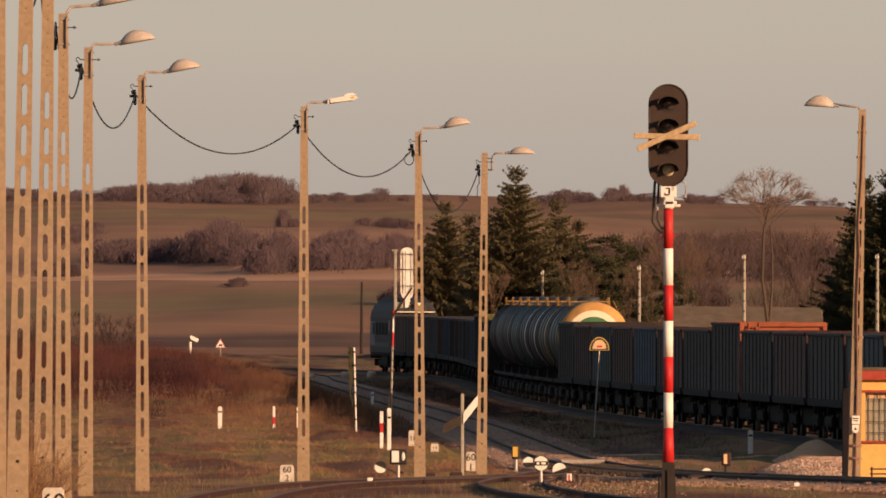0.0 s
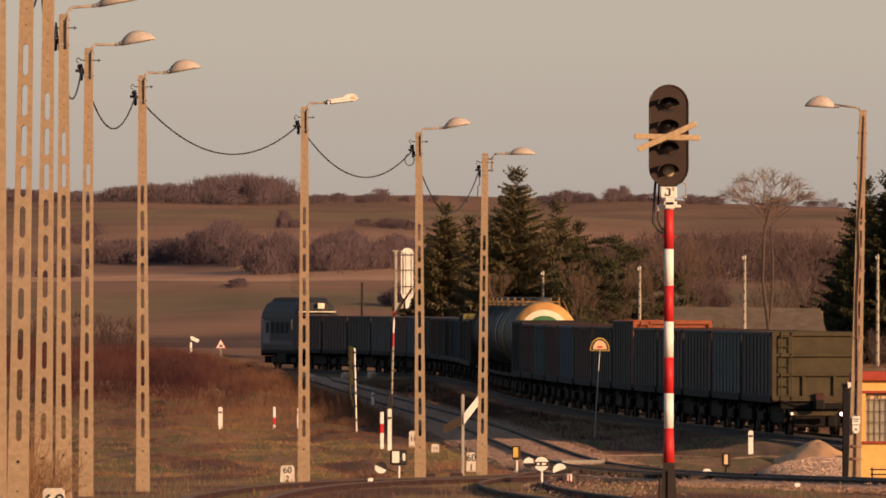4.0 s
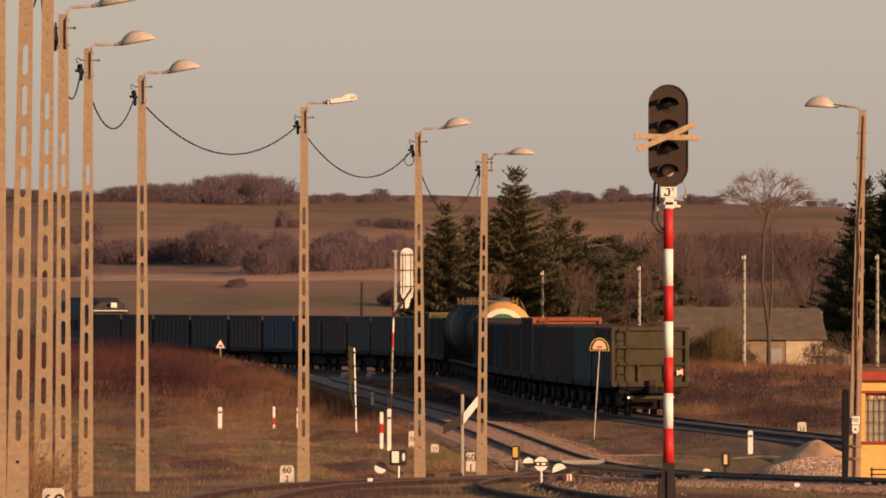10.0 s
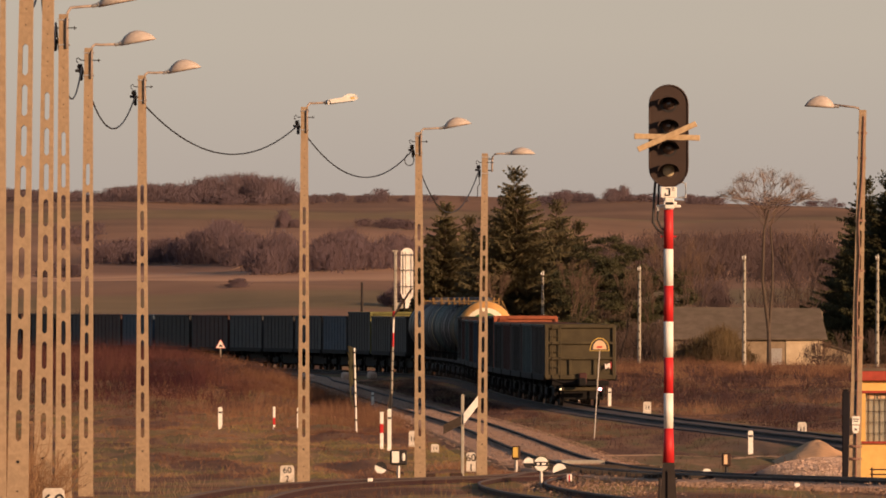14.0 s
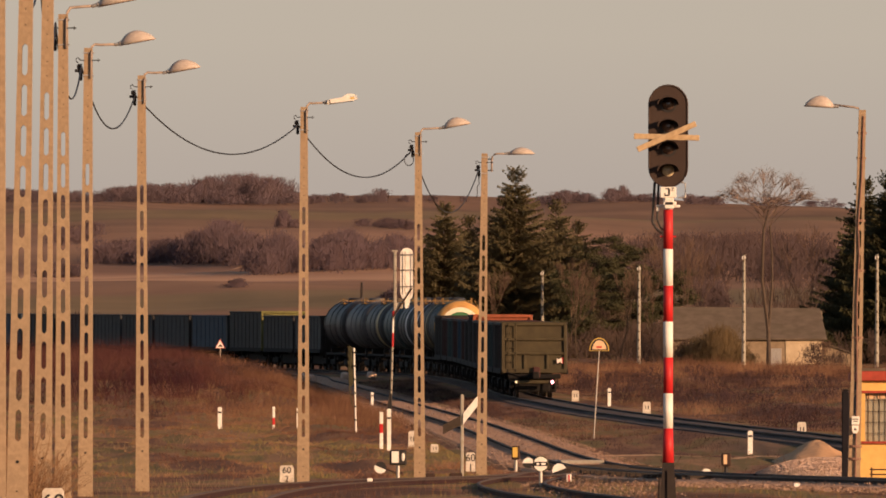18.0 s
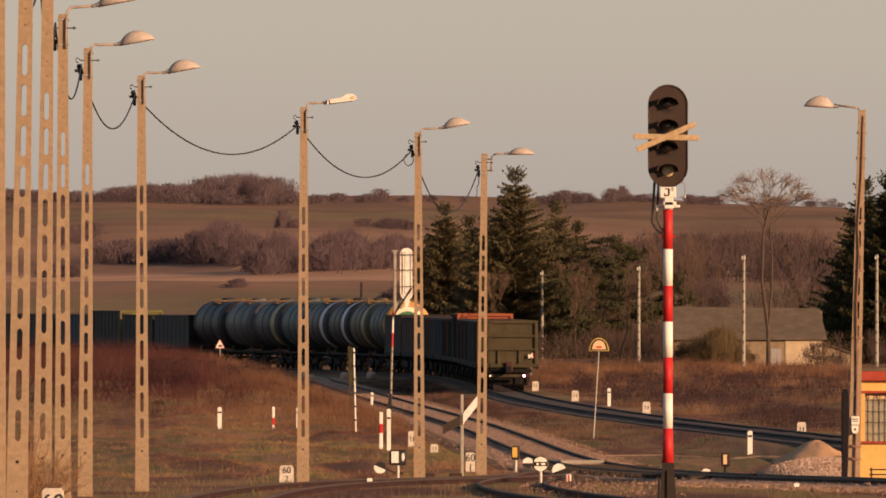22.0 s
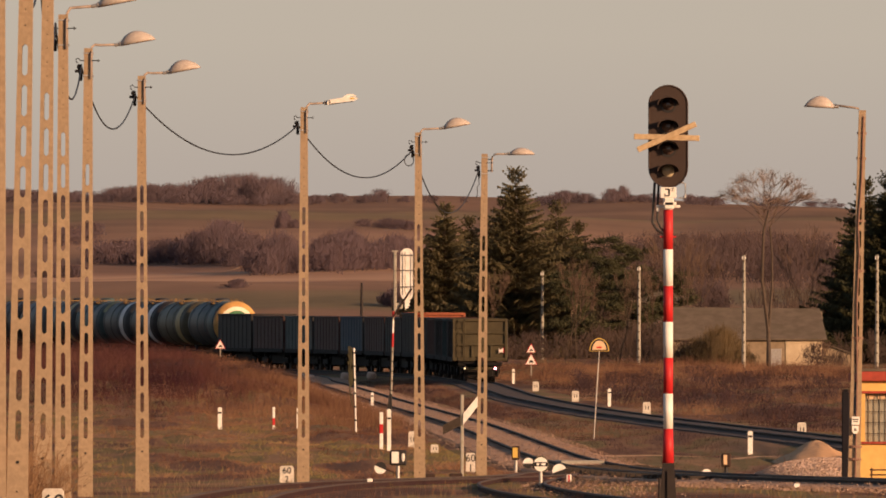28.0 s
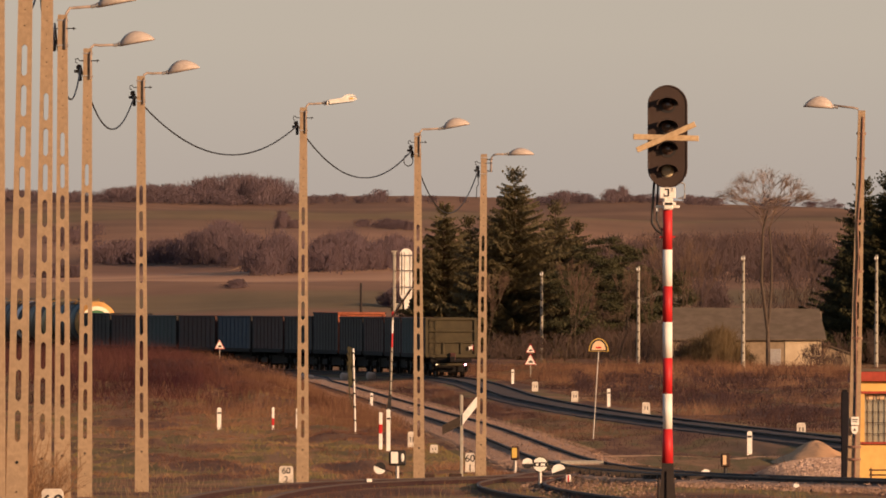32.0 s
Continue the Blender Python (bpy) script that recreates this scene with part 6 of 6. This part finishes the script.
def dome_tree(x, y, h, w, seed):
    """Two bare stems under a wide flat dome of rising limbs and fine twigs."""
    rnd = random.Random(seed)
    th = put("bare_tree", "broad leafless tree with domed crown beside the barn", "tree", x, y, group="bare trees")
    trunk, crown = Shape(), Shape()
    trunk.tube([(0.1, 0, 0), (0.05, 0, h * 0.2), (-0.35, 0, h * 0.45), (-0.25, 0, h * 0.7), (0.05, 0, h * 0.8)], 0.15, 8, 0.05)
    trunk.tube([(0.08, 0, h * 0.22), (0.28, 0.1, h * 0.4), (0.30, 0.1, h * 0.56), (0.15, 0, h * 0.72)], 0.10, 8, 0.045)
    for i in range(40):
        a, u = rnd.uniform(0, 6.283), rnd.random() ** 0.38
        tip = Vector((w * u * math.cos(a) - 0.2, w * u * math.sin(a), h * (0.99 - 0.13 * u ** 2.2) - h * 0.03 * rnd.random()))
        base = Vector((rnd.choice((-0.25, -0.2, 0.15, 0.05)), 0, h * (0.71 + 0.13 * rnd.random())))
        out = Vector((tip.x - base.x, tip.y - base.y, 0))
        pts = [base, base + out * 0.34 + Vector((rnd.gauss(0, 0.08), 0, (tip.z - base.z) * 0.42)), base + out * 0.72 + Vector((rnd.gauss(0, 0.1), 0, (tip.z - base.z) * 0.76)), tip]
        crown.tube(pts, 0.02, 5, 0.008, caps=False)
        for k in range(10):
            s = rnd.uniform(0.66, 0.99)
            j = min(2, int(s * 3))
            p = pts[j].lerp(pts[j + 1], s * 3 - j)
            d = (tip - base).normalized() + Vector((rnd.gauss(0, 0.6), rnd.gauss(0, 0.6), rnd.uniform(0.0, 0.6)))
            q = p + d.normalized() * rnd.uniform(0.4, 1.2) * (1.2 - 0.5 * s)
            q.z = min(q.z, h * (1.0 - 0.15 * min(1, math.hypot(q.x, q.y) / w) ** 2.2))
            crown.tube([p, p.lerp(q, 0.5) + Vector((0, 0, -0.04)), q], 0.012, 4, 0.007, caps=False)
            for _ in range(5):
                e = p.lerp(q, rnd.uniform(0.3, 1))
                d2 = (q - p).normalized() + Vector((rnd.gauss(0, 0.7), rnd.gauss(0, 0.7), rnd.uniform(-0.1, 0.5)))
                crown.tube([e, e + d2.normalized() * rnd.uniform(0.2, 0.55)], 0.006, 3, 0.004, caps=False)
    part("trunk", trunk, BIRCHDIM, th)
    part("crown", crown, TREETWIG, th, "dome of leafless brown twigs")


dome_tree(20.77, 965, 12.85, 3.35, 6)
for i, (x, y, h) in enumerate(((8.6, 1060, 6.0), (9.6, 1075, 7.5), (12.4, 1060, 7.0), (14.6, 1055, 6.5), (16.5, 1065, 8.5), (17.6, 1085, 9.0), (3.2, 1090, 6.0), (25.3, 1040, 9.0), (19.0, 1100, 8.0))):
    bare_tree("slim leafless young tree at the wood's edge", x, y, h, 0.5, 20 + i, 5, 0.05, 0.34, BARK)
bare_tree("small leafless fan-shaped bush before the barn", 25.1, 1000, 2.5, 0.8, 41, 5, 0.05, 0.25, TWIG, "bare_bush")


def stems(name, count, spot, mat, label, spread=0.35, category="scrub"):
    """Many thin upright stems as one growth: spot(rnd) gives place, height and width."""
    rnd = random.Random(len(name) * 7 + count)
    v, f = [], []
    for _ in range(count):
        got = spot(rnd)
        if got is None:
            continue
        x, y, z, h, w = got
        a, w = rnd.uniform(0, 6.283), w * 0.5
        tx, ty = x + spread * h * rnd.uniform(-1, 1), y + spread * h * rnd.uniform(-1, 1)
        dx, dy = w * math.cos(a), w * math.sin(a) * 0.3
        k = len(v)
        v += [(x - dx, y - dy, z - 0.03), (x + dx, y + dy, z - 0.03), (tx, ty, z + h)]
        f.append((k, k + 1, k + 2))
    s = Shape()
    s.v, s.f = v, f
    return solid(name, s, mat, label, category, kind="stuff")


def brush_spot(r):
    y = r.uniform(630, 900)
    x = side_line(y) - 2.3 - abs(r.gauss(0, 1)) * 11
    if noise.noise((x * 0.22, y * 0.03, 3)) < -0.28:
        return None
    h = 1.75 * (0.55 + 0.6 * r.random()) * (0.8 + 0.5 * noise.noise((x * 0.2, y * 0.02, 8))) * smooth(620, 700, y) * (0.12 + 0.88 * smooth(2.5, 9, side_line(y) - 2.3 - x))
    return (x, y, ground_z(x, y), max(0.12, h) * r.choice((0.35, 0.6, 0.8, 1, 1.1)), r.uniform(0.012, 0.026))


def tall_spot(r):
    y = r.uniform(540, 900)
    x = side_line(y) - 1.9 - abs(r.gauss(0, 1)) * 4.5
    k = noise.noise((x * 0.4, y * 0.06, 71))
    return (x, y, ground_z(x, y), (0.25 + 0.5 * r.random()) * (1 + 0.9 * k) * smooth(540, 640, y) + 0.05, 0.018)


stems("bank_tall_grass", 24000, tall_spot, STRAWTAN, "tall tan dead grass at the bank edge", 0.6, "grass")
stems("russet_brush", 64000, brush_spot, BRUSH, "dense russet dry brush on the bank", 0.75)


def bank_spot(r):
    y = r.uniform(408, 700)
    x = side_line(y) - 2.6 - r.random() ** 1.4 * 20
    k = noise.noise((x * 0.35, y * 0.05, 11))
    return (x, y, ground_z(x, y), (0.02 + 0.12 * r.random() ** 2) * (1 + 1.1 * k) + 0.02, 0.026)


stems("dry_bank_grass", 60000, bank_spot, STRAW, "short dry yellow-brown grass on the bank", 1.1, "grass")


def verge_spot(r):
    y = 430 + 470 * r.random()
    if y < 520 and r.random() < 0.8:
        return None
    a, b = side_line(y) + 2.3, main_line(y) - 2.5
    if b - a < 0.6:
        return None
    x = r.uniform(a, b)
    k = noise.noise((x * 0.5, y * 0.07, 31))
    return (x, y, ground_z(x, y), (0.05 + 0.2 * r.random() ** 2) * (1 + 0.9 * k) + 0.02, 0.022)


stems("verge_grass", 18000, verge_spot, STRAWDARK, "dry grass between the two tracks", 1.0, "grass")


def rough_spot(r):
    y = r.uniform(500, 1010)
    x = main_line(y) + 2.9 + r.random() ** 1.2 * 26
    k = noise.noise((x * 0.3, y * 0.04, 51))
    return (x, y, ground_z(x, y), (0.08 + 0.5 * r.random() ** 2) * (1 + 1.3 * k) * smooth(2, 6, x - main_line(y)) + 0.05, 0.024)


stems("rough_weeds", 70000, rough_spot, STRAWDARK, "rough brown weeds beyond the main line", 0.7, "grass")


def meadow_spot(r):
    y = r.uniform(850, 1000)
    x = main_line(y) + 4.5 + r.random() * 22
    k = noise.noise((x * 0.35, y * 0.05, 91))
    return (x, y, ground_z(x, y), (0.15 + 0.5 * r.random()) * (1 + 0.9 * k), 0.022)


stems("meadow_grass", 26000, meadow_spot, STRAWTAN, "tall tan dead grass before the wood's edge", 0.5, "grass")


def front_spot(r):
    y = r.uniform(280, 425)
    x = r.uniform(-9, 12)
    return (x, y, ground_z(x, y), 0.05 + 0.12 * r.random() ** 2, 0.014)


stems("yard_grass", 9000, front_spot, STRAW, "sparse dry grass in the yard", 0.5, "grass")


def wiry_shrub(x, y, h, w, seed):
    """Thin arching canes that fork near their ends."""
    rnd = random.Random(seed)
    sh = Shape()
    for _ in range(170):
        b = Vector((x + rnd.gauss(0, 0.16) * w, y + rnd.uniform(-2, 2), 0))
        t = b + Vector((rnd.gauss(0, 0.32) * w, rnd.gauss(0, 0.3), h * rnd.uniform(0.4, 1.0)))
        m = b.lerp(t, 0.55) + Vector((rnd.gauss(0, 0.05), 0, 0.08))
        sh.tube([b, m, t], 0.006, 3, 0.003, caps=False)
        for k in range(4):
            p = (b.lerp(m, rnd.random()) if k < 1 else m.lerp(t, rnd.random()))
            sh.tube([p, p + Vector((rnd.gauss(0, 0.12), rnd.gauss(0, 0.1), rnd.uniform(0.02, 0.3)))], 0.004, 3, 0.002, caps=False)
    return solid("wiry_shrub", sh, CANE, "wiry dry shrub at the foot of the posts", "shrub", kind="stuff")


wiry_shrub(-6.75, 236, 1.55, 1.0, 5)
wiry_shrub(-6.45, 238, 0.95, 1.3, 6)


def thicket(name, spots, mat, label, per, width, seed):
    """Leafless trees seen from afar: fans of twigs round short stems."""
    rnd = random.Random(seed)
    v, f = [], []
    for x, y, h, w in spots:
        z = ground_z(x, y)
        for _ in range(per):
            b = Vector((x + rnd.gauss(0, 0.32) * w, y + rnd.gauss(0, 0.4) * w, z + h * 0.82 * rnd.random() ** 0.8))
            t = b + Vector((rnd.gauss(0, 0.2) * w, rnd.gauss(0, 0.3) * w, h * rnd.uniform(0.08, 0.34)))
            t.z = min(t.z, z + h * rnd.uniform(0.8, 1.0))
            k = len(v)
            q = rnd.uniform(0.5, 1.3) * width
            v += [tuple(b - Vector((q, 0, 0))), tuple(b + Vector((q, 0, 0))), tuple(t)]
            f.append((k, k + 1, k + 2))
    s = Shape()
    s.v, s.f = v, f
    return solid(name, s, mat, label, "woods", kind="stuff")


rw = random.Random(12)


def along(count, x0, x1, y0, y1, h0, h1, w=1.0, hump=0.0):
    out = []
    for _ in range(count):
        u = rw.random()
        out.append((x0 + (x1 - x0) * u, rw.uniform(y0, y1), rw.uniform(h0, h1) * (1 - hump + hump * math.sin(math.pi * u)), w * rw.uniform(0.7, 1.4)))
    return out


crest = along(190, -86, -34, 3560, 3660, 2.4, 5.6, 3.0, 0.5) + along(80, -60, -36, 3580, 3640, 5.0, 8.4, 3.2, 0.25) + along(90, -112, -88, 3560, 3660, 1.8, 3.4, 3.0) + along(16, -32, -24, 3580, 3640, 1.4, 2.6, 2.5) + along(8, -21, -18, 3580, 3620, 1.5, 2.2, 2.0)
crest += along(7, -17, -14, 3580, 3620, 2.2, 3.6, 2.0) + along(10, -12, 6, 3580, 3640, 0.8, 2.0, 2.0) + along(44, 23, 36, 3580, 3650, 1.8, 3.4, 2.5, 0.5) + along(14, 39, 44, 3580, 3640, 2.6, 5.2, 1.6, 0.3) + along(26, 42, 54, 3580, 3640, 1.2, 2.2, 2.2) + along(22, 58, 68, 3580, 3640, 1.5, 2.6, 2.2) + along(24, 70, 110, 3580, 3640, 1.0, 2.6, 2.4)
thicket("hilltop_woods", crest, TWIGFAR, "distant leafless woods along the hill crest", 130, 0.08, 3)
def clump(count, x, y, hw, deep, h, w=2.2):
    """Bushes gathered round one spot, tallest in the middle."""
    out = []
    for _ in range(count):
        u, d = max(-1, min(1, rw.gauss(0, 0.45))), rw.gauss(0, 0.5)
        out.append((x + hw * u, y + deep * d, h * rw.uniform(0.45, 1.0) * (1 - 0.55 * abs(u)), w * rw.uniform(0.7, 1.3)))
    return out


mid = along(90, -63, -45, 2690, 2760, 2.0, 4.4, 2.4) + clump(110, -39.5, 2690, 6.5, 40, 9.0) + clump(50, -44, 2700, 3.0, 30, 7.0) + clump(60, -34, 2650, 4.0, 40, 6.5) + clump(90, -27.5, 2500, 4.5, 40, 8.5) + clump(130, -17, 2530, 9.0, 40, 8.0) + clump(60, -8, 2540, 5.0, 40, 7.0)
mid += clump(30, -31.8, 3010, 1.0, 12, 4.6, 1.3) + clump(16, -29.5, 3010, 1.6, 12, 2.0, 1.3) + along(40, -17, -5, 3070, 3110, 0.8, 2.2, 2.0) + along(26, -66, -59, 2470, 2500, 1.0, 2.6, 2.0) + clump(14, -30, 2200, 1.3, 12, 1.7, 1.2) + clump(36, -5.5, 2010, 2.6, 16, 4.0, 1.3) + along(20, -76, -66, 2850, 2950, 1.5, 3.0, 2.0) + along(50, 4, 30, 2300, 2500, 2.0, 5.0, 2.6)
thicket("hillside_thicket", mid, MIDTWIG, "leafless hillside thicket with haze tinted into its brown", 150, 0.075, 4)
right = along(260, 30, 66, 2320, 2680, 3.0, 7.0, 2.8) + along(60, 17, 32, 2350, 2600, 2.0, 4.5, 2.6) + along(50, 50, 66, 1900, 2250, 4.0, 8.0, 2.4) + along(26, 33, 37, 1950, 2100, 2.0, 4.5, 1.6) + along(30, 12, 20, 1380, 1500, 1.5, 3.0, 1.6)
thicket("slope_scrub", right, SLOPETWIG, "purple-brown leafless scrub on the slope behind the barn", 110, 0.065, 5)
behind = along(50, 15.5, 21, 1060, 1130, 1.5, 4.0, 1.5) + along(40, 23.5, 33, 1060, 1130, 3.0, 7.0, 1.5) + along(30, 10, 15, 1130, 1160, 3.0, 6.0, 1.4)
thicket("wood_edge", behind, SCRUB, "dark leafless young trees behind the barn", 110, 0.028, 9)
near = along(60, -1.5, 12, 1085, 1125, 1.0, 2.6, 1.1) + along(60, 11, 20, 1060, 1120, 1.2, 3.4, 1.2) + along(40, 16.5, 31, 1016, 1030, 1.0, 2.8, 1.0) + along(16, 15.0, 17.5, 1000, 1007, 1.0, 2.2, 1.0) + along(10, 23.5, 26.5, 1000, 1006, 0.8, 2.0, 0.8) + along(30, -34, -24, 1150, 1220, 2.0, 4.0, 1.4)
olive = clump(60, 18.2, 996, 2.2, 5, 3.3, 1.1) + clump(24, 17.0, 998, 1.6, 4, 2.6, 0.8) + clump(14, 19.8, 994, 0.8, 4, 2.6, 0.6)
thicket("evergreen_bush", olive, OLIVETWIG, "rounded olive-brown bushes before the barn wall", 130, 0.02, 15)
thicket("woods_undergrowth", near, SCRUB, "tangled leafless undergrowth below the conifers", 80, 0.028, 6)
bank = clump(40, -13.3, 728, 2.4, 6, 0.95, 0.8) + clump(34, -9.3, 780, 1.8, 6, 0.9, 0.7) + along(60, -22, -9, 680, 800, 0.3, 0.8, 0.7) + along(10, -17, -9, 600, 690, 0.2, 0.5, 0.5)
thicket("bank_clumps", bank, BANKTWIG, "dark purple-brown leafless clumps in the brush", 80, 0.018, 13)
clumps = []
for _ in range(150):
    yy = rw.uniform(510, 860)
    clumps.append((main_line(yy) + 3.6 + 11 * rw.random(), yy, rw.uniform(0.5, 1.3), 0.7))
thicket("weed_clumps", clumps, BANKTWIG, "dark leafless clumps among the weeds", 70, 0.014, 8)


# ---------------- what moves ----------------
def motions():
    """The train rolls away along the main line."""
    ys = [240 + 1.0 * i for i in range(1500)]
    pts = [Vector((main_line(y), y, rail_z(y, 0.35))) for y in ys]
    arc = [0.0]
    for a, b in zip(pts, pts[1:]):
        arc.append(arc[-1] + (b - a).length)
    arc, P = np.array(arc), np.array([tuple(p) for p in pts])

    def at(s):
        return Vector([float(np.interp(s, arc, P[:, k])) for k in range(3)])
    start = float(np.interp(546, P[:, 1], arc))
    for ob, ahead, half in train:
        rows = []
        for k in range(33):
            s = start + rolled(k) + ahead
            a, b = at(s - half), at(s + half)
            d = b - a
            rows.append((k, Matrix.Translation((a + b) / 2) @ Euler((math.atan2(d.z, math.hypot(d.x, d.y)), 0, math.atan2(-d.x, d.y))).to_matrix().to_4x4()))
        walk(ob, rows)


def rolled(t):
    """How far the train has gone since the sixth second."""
    return 13.9 * (t - 6)


motions()
